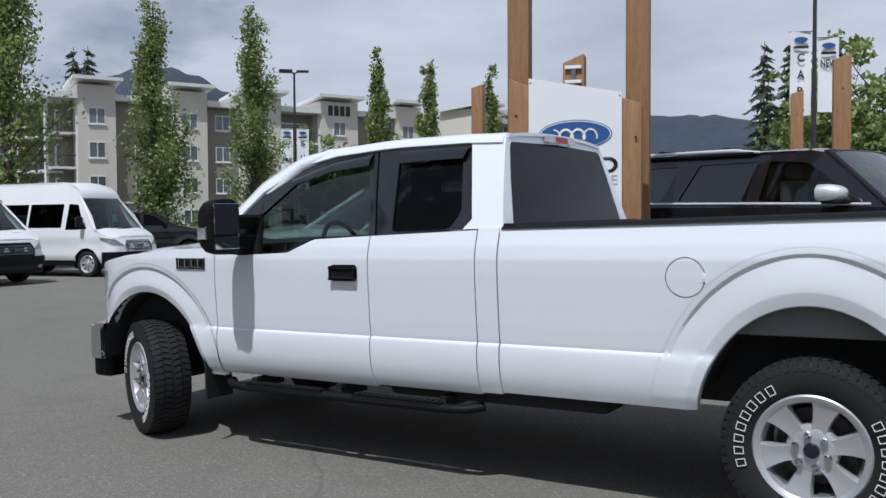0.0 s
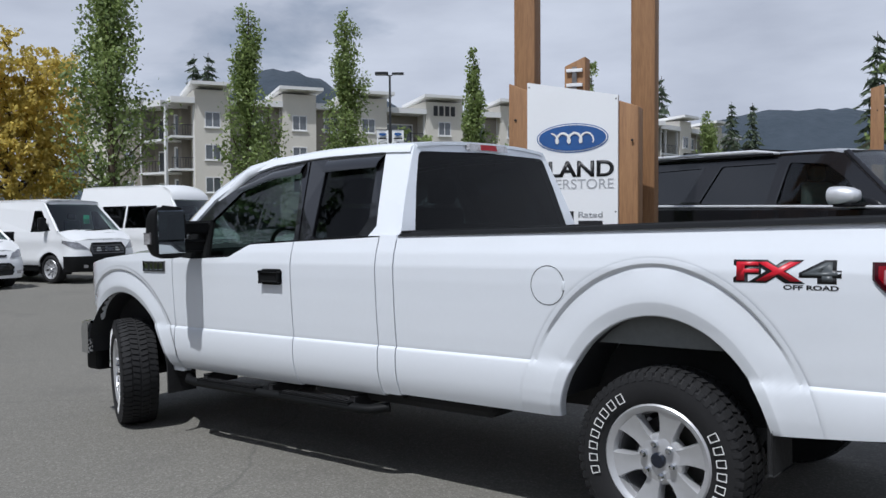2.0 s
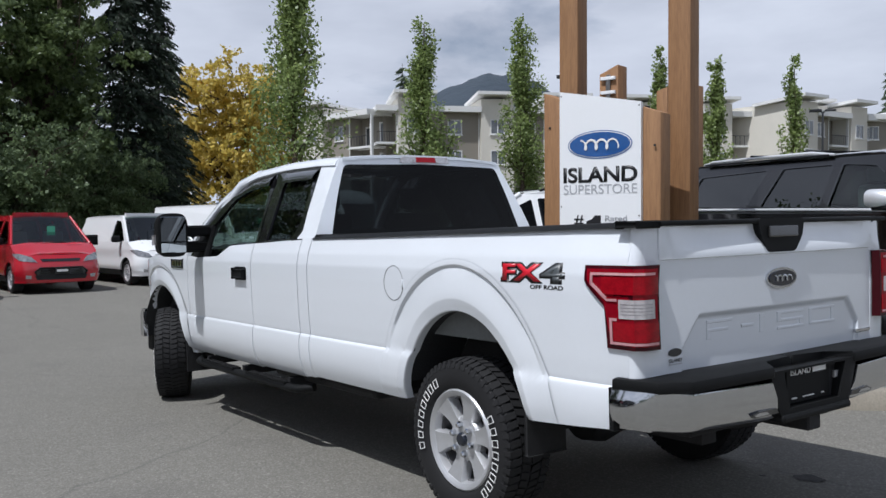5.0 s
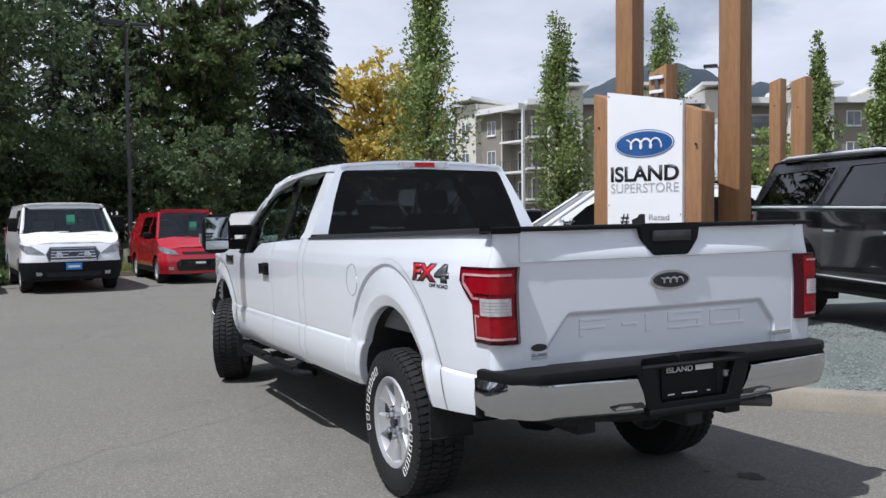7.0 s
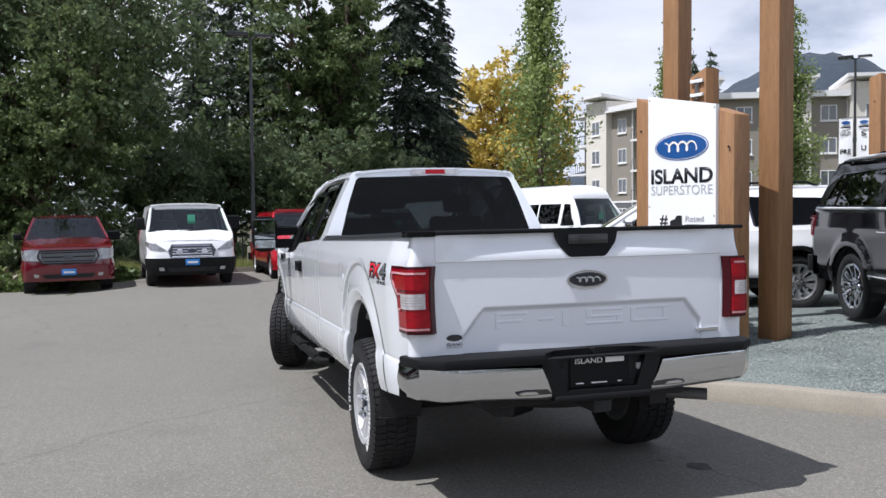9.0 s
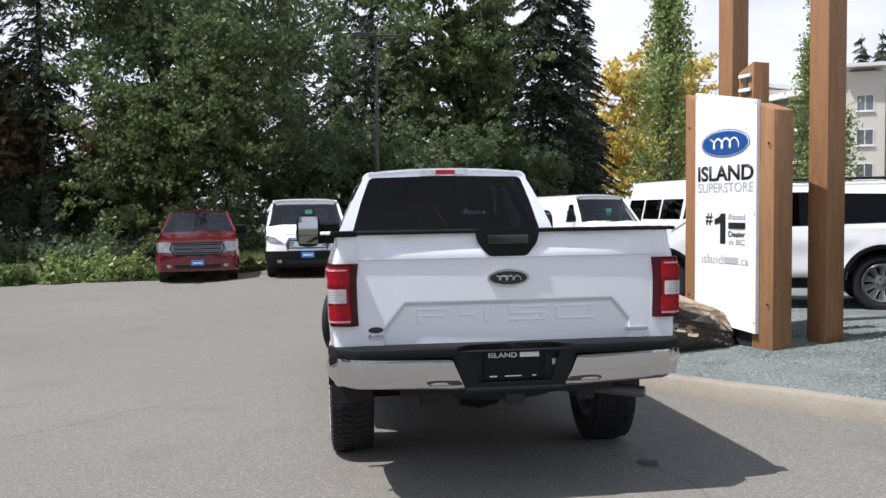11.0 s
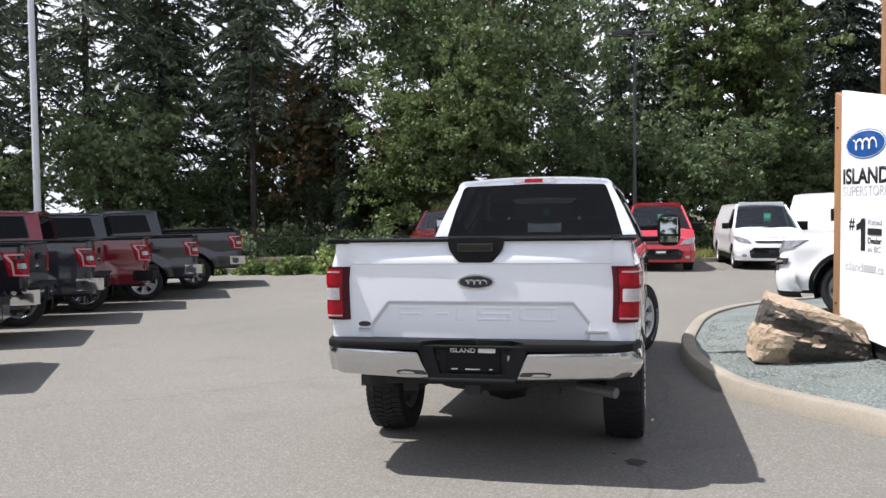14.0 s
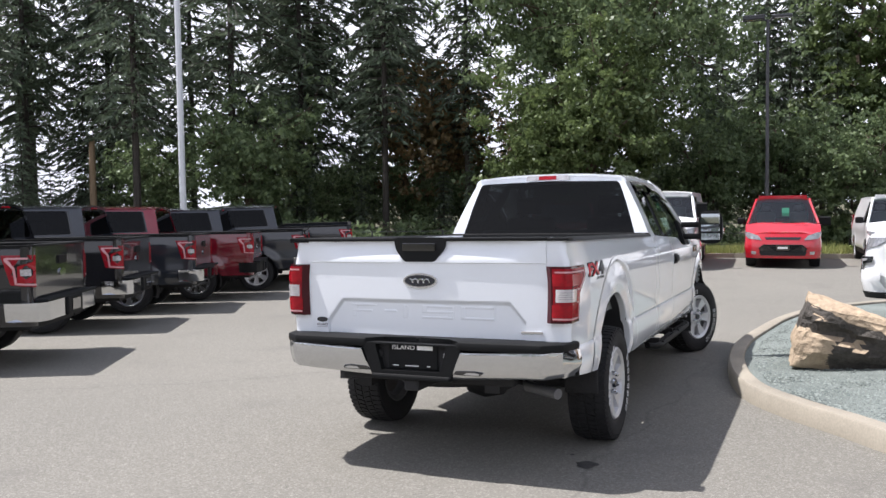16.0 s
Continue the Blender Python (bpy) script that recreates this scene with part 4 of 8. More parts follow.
third = part("third_brake_light", bm, CLEARLENS, truck, "high-mounted brake light with clear ends")
part("brake_lens", flat([(-0.085, 1.930), (0.085, 1.930), (0.080, 1.965), (-0.080, 1.965)], [], lambda x, z: (x, back_y(z) - 0.034, z + 0.012), (0, 0.01, 0)), BRIGHTLENS, third)
shield = bmesh.new()
surface(shield, lambda t, x: (x * (0.80 - 0.12 * t), 3.72 - 0.70 * t + 0.10 * (1 - x * x) * (1 - 0.4 * t), 1.36 + 0.575 * t), (0, 0.25, 0.5, 0.75, 1), span(-1, 1, 0.2))
ws = part("windshield", shield, GLASS_FRONT, truck, "lightly tinted windshield", smooth=60)
ws.visible_shadow = False
for s in (-1, 1):
    bm = bmesh.new()
    tube(bm, [(s * 0.845, 3.71, 1.33), (s * 0.800, 3.47, 1.60), (s * 0.725, 3.12, 1.855), (s * 0.660, 2.91, 1.920)], 0.045, 8)
    part("windshield_pillar", bm, WHITE, truck, smooth=50)
part("cowl", boxed(-0.85, 0.85, 3.62, 3.80, 1.28, 1.345, 0.02), PLASTIC, truck)
# nose
bm = bmesh.new()
surface(bm, lambda x, z: (x, 5.30 - 0.20 * (x / 0.9) ** 2, z), span(-0.62, 0.62, 0.1), (0.80, 0.92, 1.04, 1.16, 1.22))
grille = part("grille", skin(bm, Vector((0, -0.06, 0))), PLASTIC, truck, "black and chrome grille", smooth=40)
for z in (0.90, 1.02, 1.14):
    bm = bmesh.new()
    surface(bm, lambda x, k: (x, 5.315 - 0.20 * (x / 0.9) ** 2, z + k), span(-0.60, 0.60, 0.1), (0, 0.05))
    part("grille_bar", skin(bm, Vector((0, -0.03, 0))), CHROME, grille, smooth=40)
bm = bmesh.new()
surface(bm, lambda x, z: (x, 5.27 - 0.24 * (abs(x) / 0.98) ** 3 - 0.05 * (z > 0.72), z), span(-0.98, 0.98, 0.07), (0.52, 0.56, 0.72, 0.78))
part("front_bumper", skin(bm, Vector((0, -0.10, 0))), CHROME, truck, "chrome front bumper", smooth=40)
for s in (-1, 1):
    bm = bmesh.new()
    surface(bm, lambda y, z: (s * (0.985 - 0.06 * ((y - 4.92) / 0.2) ** 2), y, z), span(4.92, 5.09, 0.05), (0.52, 0.56, 0.72, 0.76))
    part("bumper_end", skin(bm, Vector((-s * 0.04, 0, 0))), CHROME, truck, "chrome bumper corner", smooth=40)
part("air_dam", boxed(-0.88, 0.88, 4.97, 5.16, 0.36, 0.54, 0.03), PLASTIC, truck)
# bed
part("bed_floor", boxed(-0.60, 0.60, -1.08, 1.50, 0.84, 0.88), WHITE, truck)
part("bed_front_wall", boxed(-0.87, 0.87, 1.48, 1.54, 0.80, 1.42, 0.01), WHITE, truck)
part("front_rail_cap", boxed(-0.94, 0.94, 1.475, 1.548, 1.42, 1.452, 0.01), PLASTIC, truck)
# tailgate with a sculpted panel
TG = -1.150


def tray(x, z):
    """Depth of the pressed panel: recessed low field with slanted shoulders."""
    top = 1.085 - max(0.0, abs(x - 0.01) - 0.585) * 1.25
    d = 0.022 * smooth01((top - z) / 0.030) * smooth01((z - 0.955) / 0.004 if abs(x) > 0.69 else 1)
    up = 0.030 * smooth01((z - 1.335) / 0.10) * smooth01((0.80 - abs(x)) / 0.25)
    crease = -0.012 * math.exp(-((z - 1.318) / 0.010) ** 2)
    return d * (1 if abs(x) < 0.72 else 0) - 0.010 * (z > 1.318) - crease * 0 + up


bm = bmesh.new()
zs = sorted(set(span(0.850, 1.455, 0.022) + span(0.94, 1.10, 0.010) + [1.085, 1.075, 1.065, 1.055, 1.045, 1.316, 1.3195]))
xs = sorted(set(span(-0.826, 0.826, 0.03) + span(0.57, 0.74, 0.008) + span(-0.74, -0.55, 0.008) + [-0.58, 0.60, -0.70, 0.70, -0.715, 0.715]))
surface(bm, lambda x, z: (x, TG - 0.02 * (1 - (x / 0.83) ** 2) + tray(x, z) - 0.018 * smooth01((z - 1.30) / 0.1) * 0, z), xs, zs)
gate = part("tailgate", skin(bm, Vector((0, 0.06, 0))), WHITE, truck, "white sculpted tailgate", smooth=50)
part("tailgate_cap", boxed(-0.83, 0.83, TG - 0.030, TG + 0.08, 1.455, 1.478, 0.009, 2), PLASTIC, gate, "black tailgate top cap", smooth=40)
hs = rounded([(-0.18, 1.478), (0.18, 1.478), (0.165, 1.40), (0.105, 1.325), (-0.105, 1.325), (-0.165, 1.40)], 0.02)
hp = part("tailgate_handle", flat(hs, [], lambda x, z: (x, TG - 0.034, z), (0, 0.06, 0)), PLASTIC, gate, "black tailgate handle")
part("handle_recess", boxed(-0.115, 0.115, TG - 0.046, TG - 0.033, 1.392, 1.445, 0.006, 2), GLOSSBLACK, hp)
part("gate_inner", boxed(-0.826, 0.826, TG + 0.045, TG + 0.09, 0.86, 1.455), WHITE, gate)
badge = part("oval_badge", flat(oval(0.118, 0.048), [], lambda x, z: (x, TG - 0.030, 1.205 + z), (0, 0.03, 0)), CHROME, gate, "dark blue oval badge with chrome rim")
part("badge_face", flat(oval(0.105, 0.037), [], lambda x, z: (x, TG - 0.034, 1.205 + z), (0, 0.006, 0)), DARKBLUE, badge)
script_strokes("badge_script", lambda a, b: (a * 0.078, TG - 0.0375, 1.205 + b * 0.027), 0.0042, CHROME, badge, 1, "chrome flourish strokes")
# pressed model figures as plain raised bars
for cx, bars in ((-0.37, ((-0.08, 0.08, 0.022, 0.034), (-0.08, 0.05, -0.008, 0.004), (-0.08, -0.055, -0.034, 0.034))), (-0.20, ((-0.04, 0.04, -0.006, 0.006),)), (-0.10, ((-0.02, 0.01, -0.034, 0.034),)),
                 (0.10, ((-0.10, 0.09, 0.022, 0.034), (-0.10, 0.09, -0.034, -0.022), (-0.10, -0.07, -0.004, 0.030), (-0.10, 0.09, -0.006, 0.006), (0.06, 0.09, -0.03, 0.0))),
                 (0.335, ((-0.10, 0.10, 0.022, 0.034), (-0.10, 0.10, -0.034, -0.022), (-0.10, -0.075, -0.03, 0.03), (0.075, 0.10, -0.03, 0.03)))):
    bm = bmesh.new()
    for x0, x1, z0, z1 in bars:
        yf = TG - 0.02 * (1 - ((cx + (x0 + x1) / 2) * 1.13 / 0.83) ** 2) + 0.022
        box(bm, (cx + x0) * 1.13, (cx + x1) * 1.13, yf - 0.0040, yf + 0.008, 1.005 + z0 * 1.25, 1.005 + z1 * 1.25, 0.0035, 2)
    part("pressed_mark", bm, WHITE, gate)
part("engine_badge", boxed(0.665, 0.80, TG - 0.012, TG + 0.006, 0.892, 0.908, 0.002, 1), CHROME, gate, "small chrome badge")
dec = part("dealer_decal", flat(oval(0.042, 0.017), [], lambda x, z: (x - 0.735, TG - 0.0075, 0.935 + z), (0, 0.002, 0)), DARKBLUE, gate, "small dealer decal")
lettering("decal_text", "ISLAND", INK, dec, facing(-0.735, TG - 0.0075, 0.902, -90), 0.016, 0.001, 0.082)
part("decal_line", boxed(-0.775, -0.695, TG - 0.0085, TG - 0.007, 0.884, 0.889), INKGREY, dec)
# rear bumper
bumper = part("rear_bumper", boxed(-0.88, 0.88, -1.27, -1.16, 0.64, 0.80, 0.02), UNDER, truck, "chrome rear bumper with black step pad")
for s in (-1, 1):
    bm = bmesh.new()
    surface(bm, lambda t, k: (s * ((0.265 + 0.075 * k) * (1 - t) + 0.945 * t), -1.345 + 0.015 * t + 0.10 * smooth01((t - 0.84) / 0.16) + 0.014 * (k < 0.03) - 0.012 * math.sin(k * 3.1) + 0.035 * (1 - k) ** 1.5, 0.612 + 0.030 * t + 0.172 * k - 0.012 * t * k), [0, 0.1, 0.3, 0.5, 0.7, 0.84, 0.90, 0.95, 1.0], (0, 0.06, 0.3, 0.6, 0.94, 1.0))
    ch = part("chrome_face", skin(bm, Vector((0, 0.05, 0))), CHROME, bumper, "chrome bumper face", smooth=45)
    bm = bmesh.new()
    surface(bm, lambda t, k: (s * (0.945 + 0.050 * math.sin(t * 1.57) + (0.018 * math.sin(k * 3.14) - 0.02 * (1 - k) ** 3) * smooth01(t / 0.5)), -1.230 + (0.035 * (1 - k) ** 1.5 - 0.012 * math.sin(k * 3.1)) * (1 - t) + 0.185 * t, 0.642 + 0.160 * k), (0, 0.15, 0.3, 0.45, 0.6, 0.8, 1.0), (0, 0.08, 0.2, 0.4, 0.6, 0.8, 0.92, 1.0))
    # added black strip stands for the shaded gap between bumper and bed side
    part("end_gap", boxed(s * 0.93, s * 0.992, -1.052, -1.030, 0.632, 0.80, 0.006, 2), PLASTIC, bumper, "black strip drawn for the shaded gap at the bumper end", smooth=40)
    part("chrome_end", skin(bm, Vector((-s * 0.03, 0, 0))), CHROME, bumper, smooth=45)
    slot = part("tow_slot", flat([(-0.098, -0.010), (-0.080, 0.013), (0.040, 0.015), (0.092, 0.003), (0.075, -0.010)], [], lambda a, b: (s * (0.385 + a), -1.338, 0.658 + b), (0, 0.014, 0)), GLOSSBLACK, ch)
    part("slot_trim", flat([(-0.030, -0.006), (-0.010, 0.007), (0.045, 0.009), (0.078, 0.002), (0.066, -0.006)], [], lambda a, b: (s * (0.385 + a), -1.3400, 0.658 + b), (0, 0.003, 0)), CHROME, slot)
    bm = bmesh.new()
    prism(bm, [(0.0, -1.225), (0.235, -1.225), (0.315, -1.345), (0.84, -1.330), (0.950, -1.245), (1.002, -1.045), (0.90, -1.045), (0.86, -1.125), (0.0, -1.125)], lambda a, b, d: (s * a, b, 0.797 + d), 0.052)
    bmesh.ops.bevel(bm, geom=list(bm.edges), offset=0.014, segments=2, affect="EDGES", profile=0.5)
    part("step_pad", bm, PLASTIC, bumper, "black step pad", smooth=40)
valance = flat([(-0.345, 0.825), (0.345, 0.825), (0.262, 0.605), (-0.262, 0.605)], [[(-0.245, 0.815), (-0.20, 0.655), (0.20, 0.655), (0.245, 0.815)]], lambda x, z: (x, -1.338, z), (0, 0.06, 0))
part("plate_surround", valance, PLASTIC, bumper, "black plate surround")
part("plate_recess", boxed(-0.30, 0.30, -1.29, -1.275, 0.63, 0.825), UNDER, bumper)
part("lower_step", boxed(-0.27, 0.27, -1.352, -1.25, 0.598, 0.632, 0.012, 2), PLASTIC, bumper)
plate = part("plate_insert", boxed(-0.170, 0.170, -1.302, -1.291, 0.660, 0.822, 0.004, 1), PLASTIC, bumper, "black dealer plate insert")
lettering("plate_text", "ISLAND", INKWHITE, plate, facing(-0.062, -1.3025, 0.796, -90), 0.027, 0.001, 0.155, bold=0.012)
part("plate_bar", boxed(0.032, 0.138, -1.3040, -1.3025, 0.783, 0.809), INKWHITE, plate)
for x0, x1 in ((-0.135, -0.095), (-0.05, 0.04), (0.10, 0.12)):
    part("plate_bar", boxed(x0, x1, -1.3040, -1.3025, 0.679, 0.685), INKWHITE, plate)
for s in (-1, 1):
    part("plate_lamp", boxed(s * 0.21, s * 0.245, -1.310, -1.289, 0.735, 0.770, 0.004, 1), CLEARLENS if s > 0 else UNDER, bumper)
# underside
part("hitch_receiver", boxed(-0.05, 0.05, -1.33, -1.0, 0.53, 0.60, 0.008, 1), UNDER, truck, "square trailer hitch receiver")
part("hitch_tube", boxed(-0.60, 0.60, -1.12, -1.03, 0.55, 0.63, 0.01), UNDER, truck)
for s in (-1, 1):
    part("chassis_rail", boxed(s * 0.40, s * 0.50, -1.10, 5.0, 0.50, 0.68), UNDER, truck)
part("rear_axle", tube(bmesh.new(), [(-0.72, 0, 0.40), (-0.14, 0, 0.40), (-0.13, 0, 0.40), (0, 0, 0.40), (0.13, 0, 0.40), (0.14, 0, 0.40), (0.72, 0, 0.40)], [0.05, 0.05, 0.13, 0.16, 0.13, 0.05, 0.05], 16), UNDER, truck, smooth=40)
part("front_axle", tube(bmesh.new(), [(-0.72, WB, 0.40), (0.72, WB, 0.40)], 0.05, 12), UNDER, truck)
part("floor_pan", boxed(-0.90, 0.90, 1.60, 3.75, 0.50, 0.56), UNDER, truck)
part("bed_under", boxed(-0.60, 0.60, -1.05, 1.5, 0.74, 0.80), UNDER, truck)
part("fuel_tank", boxed(-0.85, -0.45, 1.0, 2.4, 0.44, 0.66, 0.04), UNDER, truck)
part("spare_tyre", lathe(bmesh.new(), [(0.18, 0.50), (0.36, 0.50), (0.40, 0.56), (0.40, 0.62), (0.36, 0.68), (0.18, 0.68)], 40, "z", (0, -0.66, 0), close=True), RUBBER, truck, smooth=40)
part("tailpipe", tube(bmesh.new(), [(0.45, 1.6, 0.52), (0.52, 0.6, 0.54), (0.50, -0.55, 0.52), (0.60, -0.84, 0.51), (0.84, -0.98, 0.50)], 0.034, 14), SHADEALLOY, truck, "steel exhaust tailpipe", smooth=50)
part("engine_bay", boxed(-0.75, 0.75, 3.8, 5.1, 0.60, 1.15), UNDER, truck)
# fuel door
fd = part("fuel_door", flat([(0.545 + a, 1.178 + b) for a, b in oval(0.096, 0.096)], [[(0.545 + a, 1.178 + b) for a, b in oval(0.0925, 0.0925)]], lambda y, z: (-body_x(y, z) - 0.0012, y, z)), LINER, truck, "round fuel door")
part("fuel_door_latch", boxed(-1.006, -0.998, 0.449, 0.464, 1.155, 1.20, 0.004, 2), WHITE, fd, smooth=40)
# side decals and badge
for s in (-1, 1):
    fx = None
    for name, text, ink, dy, dz, off, high_, wide_, heavy in (
            ("side_decal", "FX", INK, 0.0, 0.0, 0.0012, 0.093, 0.288, 0.10), ("decal_fill", "FX", INKRED, 0.0, 0.0, 0.0040, 0.077, 0.262, 0.03),
            ("decal_figure_edge", "4", INK, 0.200, 0.0, 0.0004, 0.093, 0.160, 0.10), ("decal_figure", "4", INKSTEEL, 0.200, 0.0, 0.0034, 0.077, 0.132, 0.03),
            ("decal_line", "OFF ROAD", INK, 0.165, -0.062, 0.0010, 0.019, 0.21, 0.03)):
        ob = lettering(name, text, ink, fx or truck, Matrix.Identity(4), high_, 0.0006, wide_, bold=heavy, label="" if fx else "red and black off-road decal")
        fx = fx or ob
        for v in ob.data.vertices:
            y, z = (-0.512 - dy - v.co.x) if s < 0 else (-0.680 + dy + v.co.x), 1.262 + dz + v.co.y
            v.co = (s * (body_x(y, z) + off + v.co.z), y, z)
    bm = bmesh.new()
    for k in range(4):
        box(bm, s * 1.0, s * 1.010, 3.79 + k * 0.062, 3.835 + k * 0.062, 1.205, 1.255, 0.003, 1)
    fb = part("fender_badge", bm, CHROME, truck, "chrome and black fender badge")
    part("badge_back", boxed(s * 0.994, s * 1.006, 3.775, 4.045, 1.195, 1.265, 0.004, 1), GLOSSBLACK, fb)
# interior seen through the glass
for sx in (-0.42, 0.42):
    seat = part("front_seat", boxed(sx - 0.26, sx + 0.26, 2.45, 2.98, 0.95, 1.12, 0.05, 3), FABRIC, truck, "grey front seat", smooth=50)
    part("seat_back", boxed(sx - 0.25, sx + 0.25, 2.34, 2.47, 1.08, 1.60, 0.05, 3), FABRIC, seat, smooth=50)
    part("headrest", boxed(sx - 0.13, sx + 0.13, 2.32, 2.42, 1.63, 1.80, 0.04, 3), FABRIC, seat, smooth=50)
part("rear_bench", boxed(-0.70, 0.70, 1.66, 1.80, 0.95, 1.48, 0.05, 3), FABRIC, truck, smooth=50)
part("dashboard", boxed(-0.82, 0.82, 3.20, 3.62, 1.05, 1.34, 0.06, 3), PLASTIC, truck, "dark dashboard", smooth=50)
bm = bmesh.new()
tube(bm, [(-0.42 + 0.19 * math.cos(a), 3.06 + 0.06 * math.sin(a), 1.30 + 0.18 * math.sin(a)) for a in span(0, 2 * math.pi, 0.26)], 0.016, 8)
part("steering_wheel", bm, PLASTIC, truck, smooth=50)
part("cabin_floor", boxed(-0.88, 0.88, 1.62, 3.70, 0.58, 0.62), PLASTIC, truck)


# ---- lie of the land: the lot tips by a little round the truck and levels out beyond ----
def land(x, y):
    d = math.hypot(x - 0.2, (y - 1.8) * 0.75)
    level = max(smooth01((-3.0 - x) / 3.5) * smooth01((17.0 - y) / 6.0), 0.5 * smooth01((-2.5 - x) / 2.0) * smooth01((25.0 - y) / 4.0))
    return smooth01((d - 3.2) / 7.0) * (0.0128 * y - 0.010 * x) * (1 - 0.92 * level)


# ---- the lot ----
def sheet(name, xs, ys, fz, mat, label, category, smooth=None):
    bm = bmesh.new()
    surface(bm, lambda x, y: (x, y, fz(x, y)), xs, ys)
    return tagged(part(name, bm, mat, smooth=smooth), label, category, kind="structure")


def far_axis(a, b, step):
    return [-2500, -900, -350, -150, -80] + span(a, b, step) + [80, 150, 350, 900, 2500]


sheet("ground", far_axis(-60, 60, 3), far_axis(-60, 60, 3), lambda x, y: land(x, y) - 0.05 - (0.25 if abs(x) < 5 and abs(y - 2) < 6 else 0), EARTH, "dark earth and leaf litter beyond the lot", "ground", 60)
# the asphalt runs to the planted verge
VERGE = [(-60, 10.0), (-26, 14.2), (-16, 16.8), (-10.2, 18.2), (-6.6, 19.2), (-6.3, 23.6), (-3.7, 23.8), (-3.3, 20.4), (-0.3, 22.2), (2.7, 22.5), (8, 25.0), (14, 27.0), (24, 30.0), (60, 38)]
bm = bmesh.new()
lot_x = span(-45, -10, 2.5) + span(-9.5, 9.5, 0.5) + span(10, 45, 2.5)
surface(bm, lambda x, t: (x, -40 + (lerp(x, VERGE) + 40) * t, land(x, -40 + (lerp(x, VERGE) + 40) * t)), lot_x, span(0, 0.55, 0.025) + span(0.555, 1.0, 0.008))
lot = tagged(part("asphalt_lot", bm, ASPHALT, smooth=60), "worn grey asphalt parking lot with fine cracks", "parking lot", kind="structure")

# raised gravel island with a concrete kerb
KERB = [(9.5, -4.6), (7.2, -3.3), (5.4, -2.2), (4.2, -1.25), (3.45, -0.55), (2.9, 0.0), (2.45, 0.62), (2.05, 1.12), (1.74, 1.65), (1.55, 2.3), (1.43, 3.1), (1.38, 3.9), (1.40, 4.7), (1.49, 5.6), (1.66, 6.9), (1.95, 8.1), (2.45, 9.2), (3.3, 10.3), (4.6, 11.3), (7, 12.4), (11, 13.2)]


def offset(line, d):
    out = []
    for i, p in enumerate(line):
        a, b = Vector(line[max(i - 1, 0)]), Vector(line[min(i + 1, len(line) - 1)])
        t = (b - a).normalized()
        out.append((p[0] + t.y * d, p[1] - t.x * d))
    return out


def smooth_line(pts, n=4):
    out = []
    for i in range(len(pts) - 1):
        p = [Vector(pts[min(max(i + k, 0), len(pts) - 1)]) for k in (-1, 0, 1, 2)]
        for k in range(n):
            t = k / n
            out.append(tuple(0.5 * ((2 * p[1]) + (p[2] - p[0]) * t + (2 * p[0] - 5 * p[1] + 4 * p[2] - p[3]) * t * t + (3 * p[1] - p[0] - 3 * p[2] + p[3]) * t ** 3)))
    return out + [pts[-1]]


def island_z(x, y):
    d = min(math.hypot(x - a, y - b) for a, b in KERB_FINE)
    return 0.115 + 0.15 * smooth01(d / 3.4) + 0.012 * noise.noise((x * 2.2, y * 2.2, 0))


KERB_FINE = smooth_line(KERB)
inner = offset(KERB_FINE, 0.16)
kerb = empty("kerb", pose(0, 0, 0), "pale concrete kerb round the gravel island", "kerb", kind="structure")
rings = [offset(KERB_FINE, d) for d in (0.0, 0.010, 0.026, 0.15, 0.165, 0.165)]
heights = (-0.01, 0.132, 0.149, 0.152, 0.140, -0.01)
for i0 in range(0, len(KERB_FINE) - 1, 8):
    i1 = min(i0 + 8, len(KERB_FINE) - 1)
    bm = bmesh.new()
    surface(bm, lambda i, k: (*rings[k][i], heights[k]), range(i0, i1 + 1), range(6))
    for v in bm.verts:
        v.co.z += 0.003 * noise.noise(v.co * 3)
    bmesh.ops.holes_fill(bm, edges=[e for e in bm.edges if len(e.link_faces) == 1], sides=12)
    part("kerb_section", bm, CONCRETE, kerb, smooth=40)
# gravel sheet inside
bm = bmesh.new()
rows = [[(a, b) for a, b in inner]]
cx, cy = 10.5, 4.3
levels = (0.0, 0.06, 0.14, 0.24, 0.36, 0.5, 0.68, 0.85)
grid = [[bm.verts.new((x + (cx - x) * f, y + (cy - y) * f, island_z(x + (cx - x) * f, y + (cy - y) * f) if f else 0.112)) for x, y in inner] for f in levels]
for a, b in zip(grid, grid[1:]):
    for i in range(len(a) - 1):
        bm.faces.new((a[i], a[i + 1], b[i + 1], b[i]))
bm.faces.new(grid[-1])
gravel = tagged(part("gravel_island", bm, GRAVEL, smooth=60), "grey-green crushed gravel bed", "gravel", kind="structure")


